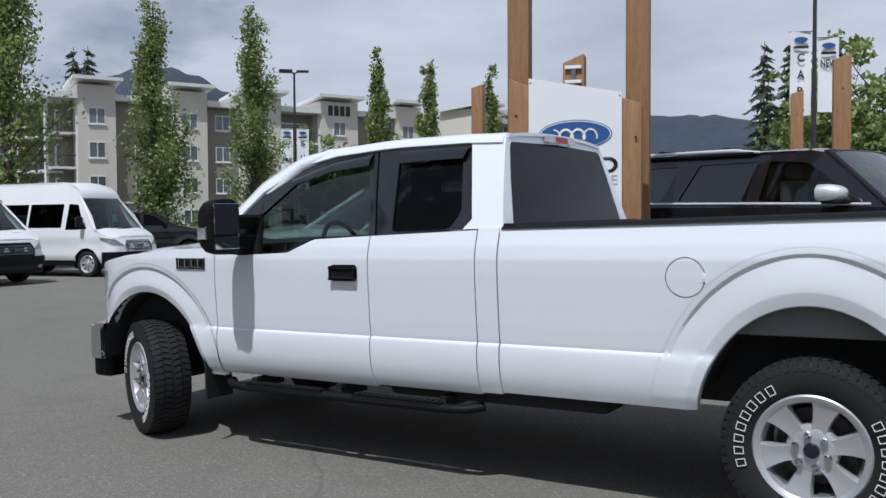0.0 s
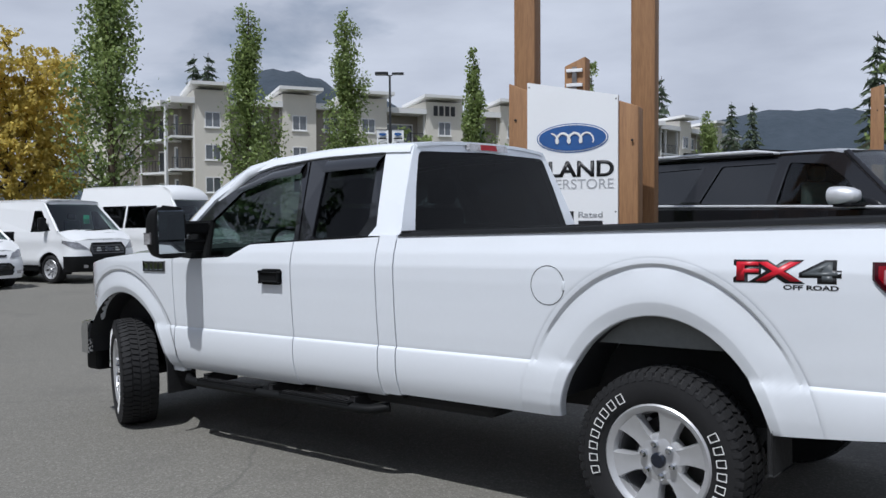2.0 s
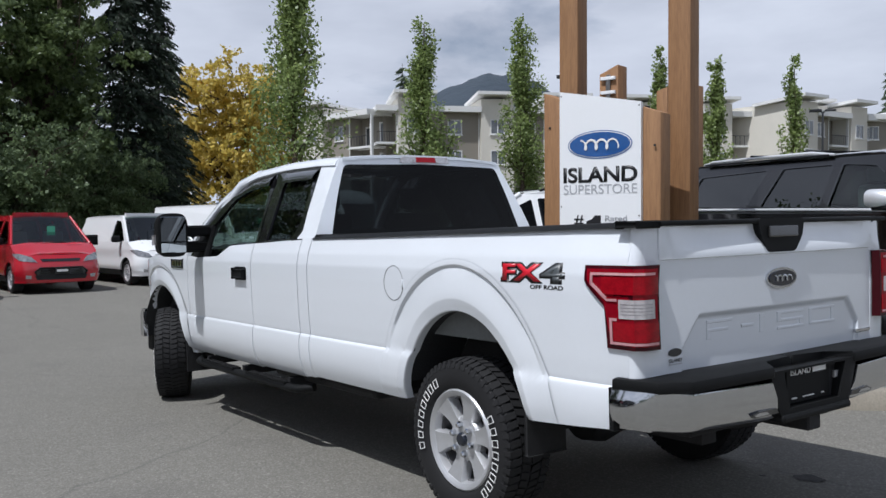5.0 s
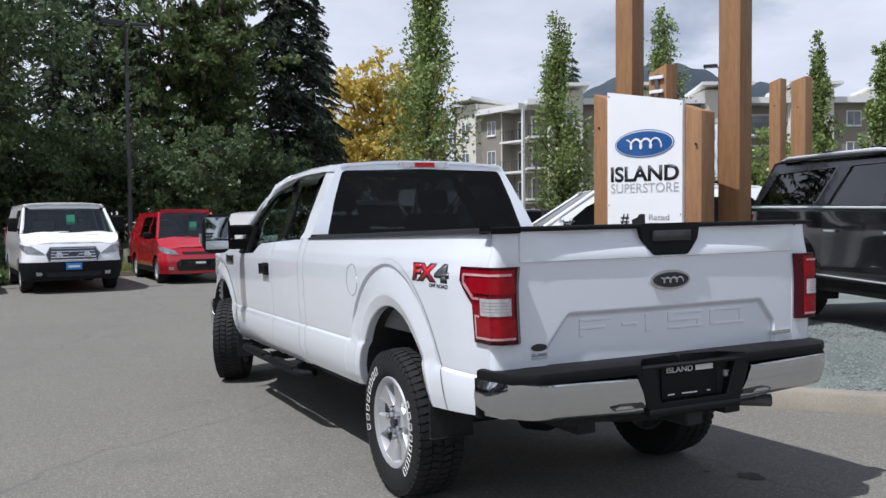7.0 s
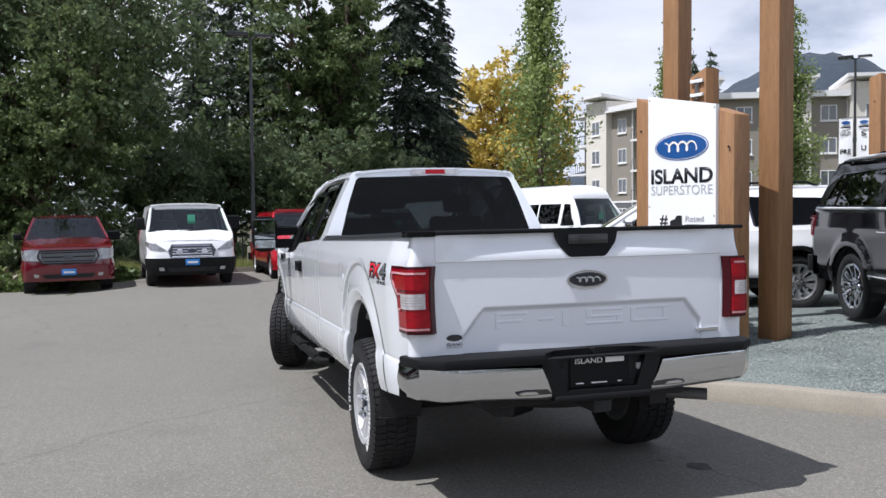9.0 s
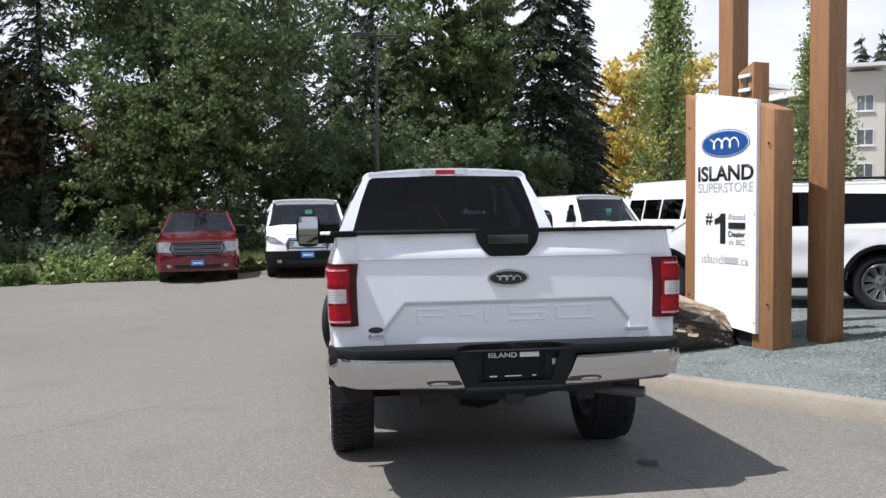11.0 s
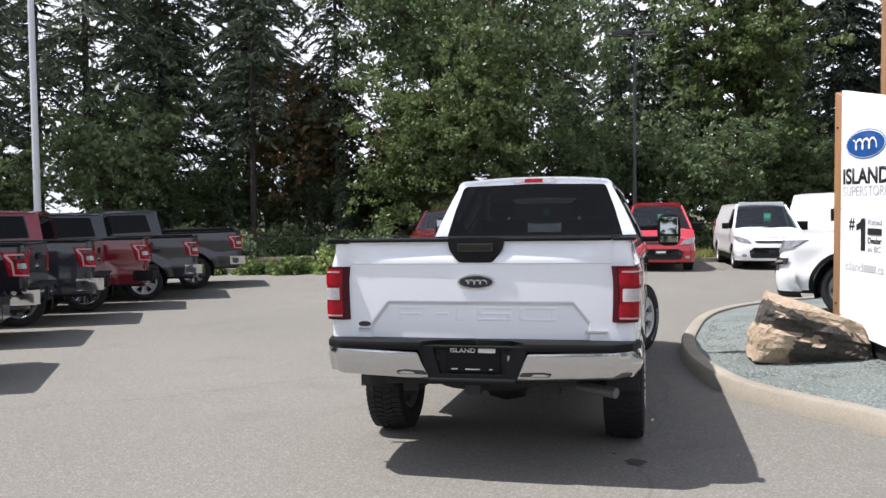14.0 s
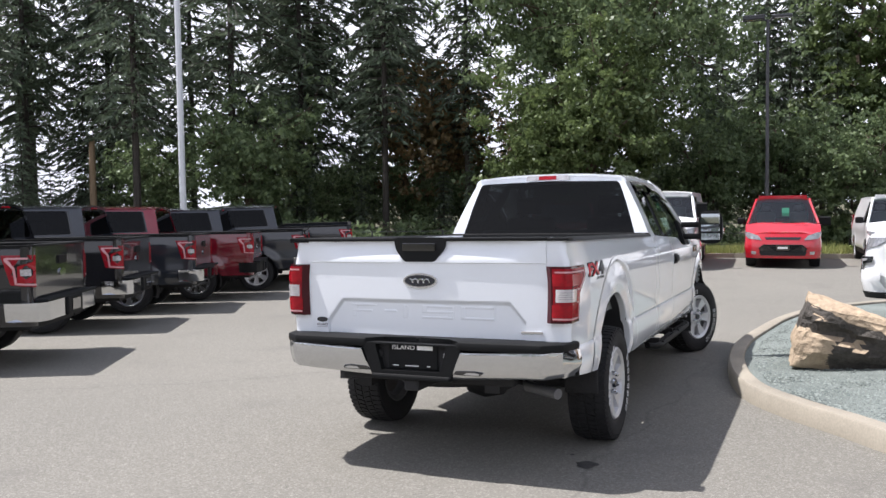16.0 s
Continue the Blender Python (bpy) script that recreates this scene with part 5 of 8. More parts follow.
def pebbles(count, place, smin, smax, seed):
    """Loose stones joined in one mesh."""
    rng = np.random.default_rng(seed)
    base = np.array([(1, 0, 0), (-1, 0, 0), (0, 1, 0), (0, -1, 0), (0, 0, 1), (0, 0, -0.6)], float)
    tri = np.array([(0, 2, 4), (2, 1, 4), (1, 3, 4), (3, 0, 4), (2, 0, 5), (1, 2, 5), (3, 1, 5), (0, 3, 5)])
    verts, faces = [], []
    for k in range(count):
        x, y, z = place(rng)
        s = rng.uniform(smin, smax)
        a = rng.uniform(0, 6.28)
        p = base * rng.uniform(0.6, 1.3, (6, 1)) * s * np.array([1, rng.uniform(0.6, 1), 0.6])
        p = p @ np.array([[math.cos(a), math.sin(a), 0], [-math.sin(a), math.cos(a), 0], [0, 0, 1]])
        verts.append(p + (x, y, z + s * 0.2))
        faces.append(tri + 6 * k)
    me = bpy.data.meshes.new("stones")
    me.from_pydata(np.concatenate(verts).tolist(), [], np.concatenate(faces).tolist())
    return me


def on_island(rng):
    i = rng.integers(12, len(inner) - 24)
    f, u = 0.012 + rng.random() ** 1.6 * 0.45, rng.random()
    x, y = (inner[i][k] + (inner[i + 1][k] - inner[i][k]) * u for k in (0, 1))
    x, y = x + (cx - x) * f, y + (cy - y) * f
    return x, y, island_z(x, y) - 0.002


stones = new("crushed_stones", pebbles(17000, on_island, 0.007, 0.018, 3))
stones.data.materials.append(PEBBLE)
tagged(stones, "loose grey-green crushed stones on the island", "stones", kind="stuff")
# verge kerb along the back of the lot
back = smooth_line([p for p in VERGE if -30 < p[0] < 30], 3)
vk = empty("verge_kerb", pose(0, 0, 0), "low concrete kerb along the planted verge", "kerb", kind="structure")
br = [offset(back, d) for d in (0.0, -0.02, -0.16, -0.18)]
for i0 in range(0, len(back) - 1, 2):
    bm = bmesh.new()
    surface(bm, lambda i, k: (*br[k][i], land(*back[i]) + (-0.03, 0.14, 0.14, -0.03)[k]), range(i0, min(i0 + 3, len(back))), range(4))
    part("kerb_section", bm, CONCRETE, vk)

# boulder beside the sign
def n_up(p):
    return p.z / max(0.001, p.length)


bm = bmesh.new()
bmesh.ops.create_icosphere(bm, subdivisions=5, radius=1.0)
for v in bm.verts:
    p = v.co.copy()
    # planes cut the ball into a wedge with a flat pale top that falls toward one end
    for n, d in (((-1, 0, 0.12), 0.62), ((0.05, -0.35, 1.0), 0.50), ((0.28, 0.05, 1.0), 0.42), ((0, -1, 0.05), 0.52), ((0.12, -0.75, -0.55), 0.58), ((1, -0.2, 0.35), 0.80), ((0, 1, 0.2), 0.60), ((-0.6, -0.7, 0.1), 0.66), ((0.5, -0.8, 0.35), 0.66), ((-0.7, 0.6, 0.3), 0.72), ((0, 0, -1), 0.62), ((0.2, -0.9, 0.42), 0.60)):
        n = Vector(n).normalized()
        e = p.dot(n) - d
        if e > 0:
            p -= n * e * 0.97
    p += p.normalized() * (0.022 * noise.noise(p * 2.4) + 0.016 * noise.noise(p * 6) + 0.010 * noise.noise(p * 17))
    p.z += 0.028 * abs(noise.noise((p.x * 1.5, p.y * 1.5, p.z * 7)))
    # a ledge: pale upper slab overhanging a broken, undercut base
    side = max(0.0, 1 - abs(n_up(p)) * 1.15)
    shelf = 0.10 - 0.22 * p.x + 0.05 * noise.noise((p.x * 2.0, p.y * 2.0, 4.0))
    notch = smooth01((shelf - p.z) / 0.05) * (1 - smooth01((shelf - 0.20 - p.z) / 0.05))
    front = smooth01((-p.y - 0.05) / 0.25)
    p.y += front * side * notch * (0.11 + 0.05 * noise.noise((p.x * 4, 1.0, p.z * 4)))
    p -= Vector((p.x, p.y, 0)) * side * smooth01((-0.32 - p.z) / 0.1) * 0.10
    p += Vector((p.x, p.y, 0)) * side * 0.030 * round(2.6 * noise.noise((p.x * 2.6, p.y * 2.6, p.z * 4.2)))
    v.co = Vector((p.x * 0.70, p.y * 0.62, p.z * 0.58))
low = min(v.co.z for v in bm.verts)
bm.normal_update()
# shade under the ledge is coloured onto the low, steep faces
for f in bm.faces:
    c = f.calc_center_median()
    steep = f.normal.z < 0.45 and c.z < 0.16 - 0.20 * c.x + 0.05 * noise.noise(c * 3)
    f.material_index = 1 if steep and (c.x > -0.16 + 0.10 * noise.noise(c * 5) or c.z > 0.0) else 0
rock = part("boulder", bm, [ROCK, ROCKSHADE], smooth=20, at=Matrix.Translation((2.54, 2.95, 0.08 - low)) @ pose(0, 0, 0, 0, 8, 4))
tagged(rock, "tan landscaping boulder with shade painted on its low faces, on gravel", "boulder")

# oil spots on the asphalt behind the truck
for k, (x, y, w, h) in enumerate(((0.95, -0.72, 0.068, 0.085), (0.80, -0.52, 0.016, 0.020))):
    bm = bmesh.new()
    vs = [bm.verts.new((x + w * (1 + 0.16 * math.sin(3 * a + k) + 0.08 * math.sin(7 * a)) * math.cos(a), y + h * (1 + 0.12 * math.sin(4 * a)) * math.sin(a), 0.0035)) for a in span(0, 6.2, 0.2)]
    bm.faces.new(vs)
    spot = part("oil_spot", bm, OILSPOT)
    tagged(spot, "dark dried oil spot on the asphalt", "oil spot", kind="stuff")


# ---- dealership sign ----
def timber(parent, name, x, y, w, d, h, top=0.0, z=0.0):
    """A square timber with eased edges and a sloping top: top is the rise toward +y."""
    bm = box(bmesh.new(), x - w / 2, x + w / 2, y - d / 2, y + d / 2, z, h, 0.012, 2)
    for v in bm.verts:
        if v.co.z > h - 0.05:
            v.co.z += top * (v.co.y - y) / d
    return part(name, bm, CEDAR, parent, smooth=30)


# local frame: the panel faces -x, y runs along it
SIGN = plumb(3.122, 2.950, 0.06, 16.5)
sign = empty("dealership_sign", SIGN, "white dealership sign panel between brown timber posts on gravel", "sign")
panel = flat([(0.465, 2.82), (-0.465, 2.645), (-0.465, 0.29), (0.465, 0.36)], [], lambda y, z: (-0.03, y, z), (0.05, 0, 0))
board = part("panel", panel, SIGNWHITE, sign, "white sign panel")
part("panel_back", flat([(0.45, 2.80), (-0.45, 2.625), (-0.45, 0.31), (0.45, 0.38)], [], lambda y, z: (0.02, y, z)), SIGNWHITE, board)
part("plinth", boxed(0.03, 0.09, -0.38, 0.38, 0.0, 0.40, 0.006, 1), UNDER, sign, "dark board under the panel")
for yy, zz in ((0.445, 2.77), (-0.445, 2.61), (0.445, 1.6), (-0.445, 1.5), (0.445, 0.5), (-0.445, 0.4)):
    part("screw", lathe(bmesh.new(), [(0.0, -0.034), (0.008, -0.033), (0.010, -0.029)], 10, "x", (0, yy, zz)), STEEL, board)
timber(sign, "post", 0.125, 0.530, 0.25, 0.29, 2.77, 0.12, -0.02)
timber(sign, "post", 0.140, -0.510, 0.25, 0.29, 2.58, 0.10, -0.02)
for yy, zz in ((0.60, 2.45), (-0.60, 2.2), (0.60, 0.6), (-0.60, 0.6)):
    part("bolt_head", lathe(bmesh.new(), [(0.0, -0.010), (0.012, -0.009), (0.012, 0.004)], 8, "x", (0, yy, zz)), UNDER, sign)
timber(sign, "tall_post", 0.685, 0.69, 0.235, 0.235, 6.3, 0.0, -0.02)
timber(sign, "tall_post", 0.795, -0.575, 0.25, 0.25, 6.3, 0.0, -0.02)
timber(sign, "back_post", 0.41, 0.056, 0.22, 0.22, 3.06, -0.09)
br = part("bracket", boxed(0.276, 0.298, 0.03, 0.08, 2.76, 3.00, 0.004, 1), STEEL, sign, "galvanised steel bracket")
for z in (2.795, 2.945):
    part("bracket_strap", boxed(0.268, 0.298, -0.03, 0.14, z, z + 0.035, 0.003, 1), SIGNWHITE, br)
ring = part("oval_logo", flat(oval(0.362, 0.141), [], lambda y, z: (-0.034, y - 0.005, 2.24 + z), (0.006, 0, 0)), INKWHITE, board, "blue oval logo with pale rim")
part("logo_rim", flat(oval(0.368, 0.146), [oval(0.358, 0.137)], lambda y, z: (-0.0345, y - 0.005, 2.24 + z), (0.004, 0, 0)), BLUE, ring)
part("logo_face", flat(oval(0.346, 0.127), [], lambda y, z: (-0.038, y - 0.005, 2.24 + z), (0.006, 0, 0)), BLUE, ring)
script_strokes("logo_flourish", lambda a, b: (-0.046, -a * 0.25 - 0.005, 2.24 + b * 0.115), 0.0105, INKWHITE, ring, 0)
F = lambda y, z: pose(-0.031, y, z) @ facing(0, 0, 0, 180)
lettering("lettering", "ISLAND", INK, board, F(-0.005, 1.930), 0.163, 0.003, 0.845, bold=0.028, label="bold black letters")
lettering("lettering", "SUPERSTORE", INKGREY, board, F(-0.005, 1.780), 0.098, 0.003, 0.84, label="thin grey letters")
lettering("lettering", "#", INK, board, F(0.235, 1.445), 0.13, 0.003, 0.11, bold=0.01)
part("numeral", flat([(-0.02, 1.186), (-0.02, 1.506), (0.05, 1.506), (0.08, 1.468), (0.145, 1.446), (0.145, 1.386), (0.060, 1.404), (0.060, 1.186)], [], lambda y, z: (-0.034, y, z), (0.004, 0, 0)), INK, board, "bold black numeral one")
lettering("lettering", "Rated", INKGREY, board, F(-0.192, 1.475), 0.060, 0.003, 0.245, bold=0.012)
part("lettering_bar", boxed(-0.037, -0.031, -0.315, -0.070, 1.348, 1.412), INK, board, "dark bar")
lettering("lettering", "Dealer", INK, board, F(-0.192, 1.292), 0.060, 0.003, 0.245, bold=0.014)
lettering("lettering", "in BC", INKGREY, board, F(-0.192, 1.212), 0.060, 0.003, 0.235, bold=0.014)
lettering("lettering", "island", INKGREY, board, F(0.185, 1.022), 0.095, 0.003, 0.33, label="thin grey letters")
part("lettering_bar", boxed(-0.036, -0.031, -0.215, 0.000, 0.985, 1.050), INKGREY, board, "pale grey bar")
lettering("lettering", ".ca", INKGREY, board, F(-0.295, 1.005), 0.06, 0.003, 0.13)

# single timber posts farther back on the island
for i, (x, y, z, h, w) in enumerate(((10.9, 8.55, 0.1, 4.22, 0.24), (9.85, 7.0, 0.1, 3.95, 0.27), (10.3, 1.5, 0.1, 3.9, 0.26), (15.8, 3.2, 0.0, 4.1, 0.26))):
    post = empty("timber_post", plumb(x, y, z, 14), "brown timber display post with a sloping top", "post", "timber posts on the island")
    timber(post, "shaft", 0, 0, w, w, h - z, -0.07)
    part("bolt_head", lathe(bmesh.new(), [(0.0, -w / 2 - 0.008), (0.014, -w / 2 - 0.006), (0.014, -w / 2 + 0.002)], 8, "x", (0, 0, h - z - 0.5)), UNDER, post)


# ---- other vehicles ----
def dense(poly, n=4):
    out = []
    for i, p in enumerate(poly):
        q = poly[(i + 1) % len(poly)]
        out += [(p[0] + (q[0] - p[0]) * k / n, p[1] + (q[1] - p[1]) * k / n) for k in range(n)]
    return out


class Shape:
    """The outer form of a vehicle, shared by the functions that lay its parts. Forward is +y, the rear axle is at y = 0."""

    def __init__(s, half, tail, nose, wb, sill, belt, hood, bumper, rnose=0.24, rtail=0.12, tyre=0.38, lean=0.38, roof=1.9, bulge=0.02, slope=0.09, taper=0.030):
        s.half, s.tail, s.nose, s.wb, s.sill, s.belt, s.hood, s.bumper = half, tail, nose, wb, sill, belt, hood, bumper
        s.rnose, s.rtail, s.tyre, s.lean, s.roof, s.bulge = rnose, rtail, tyre, lean, roof, bulge
        s.arch = tyre + 0.075
        s.slope, s.taper = slope, taper

    def setback(s, z):
        """How far the nose leans back above the bumper and tucks in below it."""
        t = max(0.0, min(1.0, (z - s.bumper - 0.05) / (s.hood - s.bumper - 0.05)))
        return s.slope * t * t + 0.07 * max(0.0, min(1.0, (s.bumper - 0.08 - z) / 0.25)) ** 2

    def side_x(s, y, z):
        t = min(1.0, max(0.0, (z - s.sill) / (s.belt - s.sill)))
        x = s.half - 0.055 * (1 - smooth01(t / 0.25)) - s.taper * smooth01((t - 0.72) / 0.28) + 0.27 * s.taper * math.sin(t * 9)
        for cy in (0.0, s.wb):
            r = math.hypot(y - cy, z - s.tyre) / s.arch
            x += s.bulge * smooth01((1.28 - r) / 0.12)
        for end, rad, sg in ((s.nose - s.setback(z), s.rnose, 1), (s.tail, s.rtail, -1)):
            d = sg * (y - (end - sg * rad))
            if d > 0:
                x -= rad - math.sqrt(max(0.0, rad * rad - d * d))
        return x

    def low(s, y):
        z = s.sill
        for cy in (0.0, s.wb):
            d = (y - cy) / s.arch
            if abs(d) < 1:
                z = max(z, s.tyre + s.arch * math.sqrt(1 - d * d))
        return z

    def upper_x(s, z):
        return s.half - 0.035 - s.lean * (z - s.belt) - 0.10 * max(0, z - s.belt) ** 2

    def front(s, a, z, off=0.01, bow=0.10, rake=0.0):
        """A place on the nose: a runs from the middle outward, round the corner and along the flank."""
        e = s.side_x(s.nose - s.rnose - s.slope - 0.08, z) - s.rnose
        m, sg = abs(a), 1 if a >= 0 else -1
        back = s.setback(z)
        if m <= e:
            return (a, s.nose + off + 0.6 * bow * (1 - (m / e) ** 2) - back, z)
        k = (m - e) / s.rnose
        if k < 1.57:
            return (sg * (e + (s.rnose + off) * math.sin(k)), s.nose - s.rnose + (s.rnose + off) * math.cos(k) - back, z)
        y = s.nose - back - s.rnose - (m - e - 1.57 * s.rnose)
        return (sg * (s.side_x(y, z) + off), y, z)

    def rear(s, a, z, off=0.01):
        e = s.half - s.rtail
        m, sg = abs(a), 1 if a >= 0 else -1
        if m <= e:
            return (a, s.tail - off, z)
        k = (m - e) / s.rtail
        if k < 1.57:
            return (sg * (e + (s.rtail + off) * math.sin(k)), s.tail + s.rtail - (s.rtail + off) * math.cos(k), z)
        y = s.tail + s.rtail + (m - e - 1.57 * s.rtail)
        return (sg * (s.side_x(y, z) + off), y, z)


def patch(host, name, poly, place, mat, label="", depth=0.03, mirror=False):
    """A lens, trim or plate laid on the outer form, from an outline."""
    for sg in ((1, -1) if mirror else (1,)):
        bm = flat(dense(poly), [], lambda a, z: place(sg * a, z))
        mid = sum((v.co for v in bm.verts), Vector()) / len(bm.verts)
        c = Vector((0, 1.4, mid.z))
        part(name, skin(bm, (c - mid).normalized() * depth), mat, host, label)


def vehicle(name, m, label, category, s, paint, cab, windows, kind="suv", group="", rim=ALLOY, spokes=6, sills=None, glass_rear=None, glass_side=None, trim=None, tall=False, brow=None):
    """A parked car, van or pickup. cab: cowl y, shield top y, back top y, back low y."""
    car = empty(name, m, label, category, group)
    cowl, top, btop, blow = cab
    trim = trim or PLASTIC
    glass_rear, glass_side = glass_rear or GLASS_TINT, glass_side or GLASS_TINT
    levels = sorted(set(span(s.sill, s.belt + 0.12, 0.06) + [s.sill, s.belt]))

    def high(y):
        return lerp(y, [(cowl - 0.05, s.belt), (cowl + 0.05, s.belt + 0.01), (s.nose - 0.25, s.hood), (s.nose, s.hood - 0.06)])

    brow = brow or s.roof - 0.07
    head = top - (0.62 if brow < s.roof - 0.2 else 0.0)
    for sg in (-1, 1):
        part("body_side", side_sheet(s.tail, s.nose - s.slope - 0.02, s.low, high, sg, 0.05, s.side_x, levels), paint, car, smooth=40)
        sill = bmesh.new()
        surface(sill, lambda y, z: (sg * (s.side_x(y, z) + 0.012), y, z), span(s.arch, s.wb - s.arch, 0.2), (s.sill - 0.04, s.sill + 0.03, s.sill + 0.10))
        part("sill", skin(sill, Vector((-sg * 0.04, 0, 0))), sills or trim, car)
        # upper side with window openings
        rz = s.roof - 0.05
        outline = [(blow, s.belt), (cowl, s.belt), (cowl - 0.25 * (cowl - top), s.belt + 0.28 * (rz - s.belt)), *([(top + 0.08, brow - 0.02), (top - 0.12, rz)] if head == top else [(top + 0.09 - (top - head) * (1 - math.cos(q)), brow + (rz - brow) * math.sin(q)) for q in (0.0, 0.3, 0.6, 0.9, 1.2, 1.5)]), (btop + 0.05, rz), (btop, rz - 0.05), (blow + 0.5 * (btop - blow), s.belt + 0.5 * (rz - s.belt))]
        holes = [rounded(w, 0.035) for w in windows]
        lay = lambda y, z, o=0.0, q=sg: (q * (s.upper_x(z) + o), y, z)
        part("upper_side", flat(outline, holes, lay, (-sg * 0.05, 0, 0)), paint, car)
        for h in holes:
            front_pane = max(p[0] for p in h) > cowl - 1.2
            p = part("window", flat(h, [], lambda y, z: lay(y, z, -0.012)), GLASS_FRONT if front_pane and glass_side is not GLASS_TINT else glass_side, car)
            part("window_trim", flat(rounded([(a, b) for a, b in h], 0.001), [[(a + (ca - a) * 0.05, b + (cb - b) * 0.05) for (a, b) in h for ca, cb in [(sum(q[0] for q in h) / len(h), sum(q[1] for q in h) / len(h))]]], lambda y, z: lay(y, z, 0.003)), GLOSSBLACK, p)
        for cy in (0.0, s.wb):
            bm = bmesh.new()
            surface(bm, lambda k, x: (sg * x, cy + s.arch * math.cos(k), s.tyre + s.arch * math.sin(k)), span(-0.3, math.pi + 0.3, 0.25), (s.half - 0.02, s.half - 0.32))
            part("wheel_liner", bm, UNDER, car)
            bm = bmesh.new()
            surface(bm, lambda k, r: (sg * (s.half - 0.32), cy + r * s.arch * math.cos(k), s.tyre + r * s.arch * math.sin(k)), span(-0.3, math.pi + 0.3, 0.25), (0.02, 1.0))
            part("wheel_well", bm, UNDER, car)
            wheel(car, pose(sg * (s.half - 0.14), cy, s.tyre, 11 * cy, 0, 0 if sg < 0 else 180), s.tyre, s.tyre * 0.66, 0.25, spokes, rim, False, False)
        # door mirror
        my, mz = cowl - 0.42, s.belt + (0.06 if tall else -0.01)
        arm = -0.01 if tall else 0.02
        if kind == "bare":
            continue
        mr = part("mirror", boxed(sg * (s.half + arm), sg * (s.half + arm + 0.20), my - 0.06, my + 0.07, mz, mz + (0.30 if tall else 0.17), 0.04, 3), trim if kind != "chrome" else CHROME, car, smooth=40)
        part("mirror_arm", boxed(sg * (s.half - 0.08), sg * (s.half + arm + 0.05), my - 0.03, my + 0.03, mz + 0.01, mz + 0.06, 0.01), trim, mr)
        part("mirror_glass", boxed(sg * (s.half + arm + 0.02), sg * (s.half + arm + 0.18), my - 0.066, my - 0.0605, mz + 0.02, mz + (0.28 if tall else 0.15)), GLASS_MIRROR, mr)
    rx = s.upper_x(s.roof - 0.05) + 0.012
    bm = bmesh.new()
    surface(bm, lambda y, x: (x * rx, y, s.roof - 0.045 + 0.045 * (1 - abs(x) ** 3) - 0.04 * smooth01((y - head + 0.35) / 0.5) - 0.02 * smooth01((btop + 0.3 - y) / 0.4)), span(btop - 0.02, head + 0.10, 0.12), span(-1, 1, 0.1))
    part("roof", skin(bm, Vector((0, 0, -0.05))), paint, car, smooth=40)
    # windshield between two pillars
    ux = s.upper_x(s.belt + 0.02) - 0.02
    bm = bmesh.new()
    surface(bm, lambda t, x: (x * (ux + (s.upper_x(brow) - 0.02 - ux) * t), cowl + 0.10 * (1 - x * x) * (1 - 0.4 * t) + (top + 0.06 - cowl) * t, s.belt + 0.01 + (brow - s.belt) * t), span(0, 1, 0.2), span(-1, 1, 0.2))
    ws = part("windshield", bm, GLASS_FRONT, car, smooth=60)
    part("shield_band", boxed(-rx * 0.9, rx * 0.9, top - 0.02, top + 0.10, brow - 0.005, brow + (0.10 if kind == "van" and head == top else 0.02)), GLOSSBLACK if head == top and kind != "van" else paint, ws)
    if head != top:
        # white forehead between the windshield and the high roof
        bm = bmesh.new()
        surface(bm, lambda t, x: (x * (s.upper_x(brow + (s.roof - brow) * t) + 0.012), top + 0.10 + 0.06 * (1 - x * x) - (top - head) * (1 - math.cos(t * 1.57)) - 0.02 * t, brow - 0.01 + (s.roof - 0.05 - brow + 0.045 * (1 - abs(x) ** 3)) * math.sin(t * 1.57)), span(0, 1, 0.125), span(-1, 1, 0.1))
        part("forehead", skin(bm, Vector((0, -0.04, -0.03))), paint, car, smooth=50)
    part("card", boxed(-0.16, 0.02, cowl - 0.28 * (cowl - top) - 0.02, cowl - 0.28 * (cowl - top) - 0.015, s.belt + 0.20, s.belt + 0.42), CARDGREEN, car, "green window card") if kind == "van" else None
    for sg in (-1, 1):
        bm = tube(bmesh.new(), [(sg * (ux + 0.015), cowl + 0.0, s.belt), (sg * (s.upper_x(brow) - 0.01), top + 0.06, brow)], 0.035, 8)
        part("pillar", bm, paint, car, smooth=50)
        part("wiper", tube(bmesh.new(), [(sg * 0.1 + 0.15, cowl + 0.11, s.belt + 0.01), (sg * 0.1 - 0.45, cowl + 0.06, s.belt + 0.07)], 0.010, 6), UNDER, car)
    # hood
    bm = bmesh.new()
    surface(bm, lambda y, x: (x * (s.side_x(min(y, s.nose - s.slope - 0.05), s.hood) - 0.01), y + 0.06 * (1 - x * x) * smooth01((y - cowl) / 0.5), high(y) - 0.01 + 0.05 * (1 - x * x) + 0.012 * smooth01((abs(x) - 0.42) / 0.06) * smooth01((0.85 - abs(x)) / 0.15)), span(cowl - 0.02, s.nose - s.slope - 0.01, 0.08), span(-1, 1, 0.1))
    hood = part("hood", skin(bm, Vector((0, 0, -0.03))), paint, car, smooth=35)
    if kind == "van":
        for sg in (-1, 1):
            part("hood_slot", boxed(sg * 0.28, sg * 0.60, cowl + 0.15, cowl + 0.20, high(cowl + 0.2) + 0.028, high(cowl + 0.2) + 0.045, 0.004, 1), UNDER, hood)
    # nose skin
    edge = s.half - s.rnose + 1.5 * s.rnose
    bm = bmesh.new()
    surface(bm, lambda a, z: s.front(a, z, 0.0), span(-edge, edge, 0.08), span(s.sill + 0.02, s.hood - 0.02, 0.09))
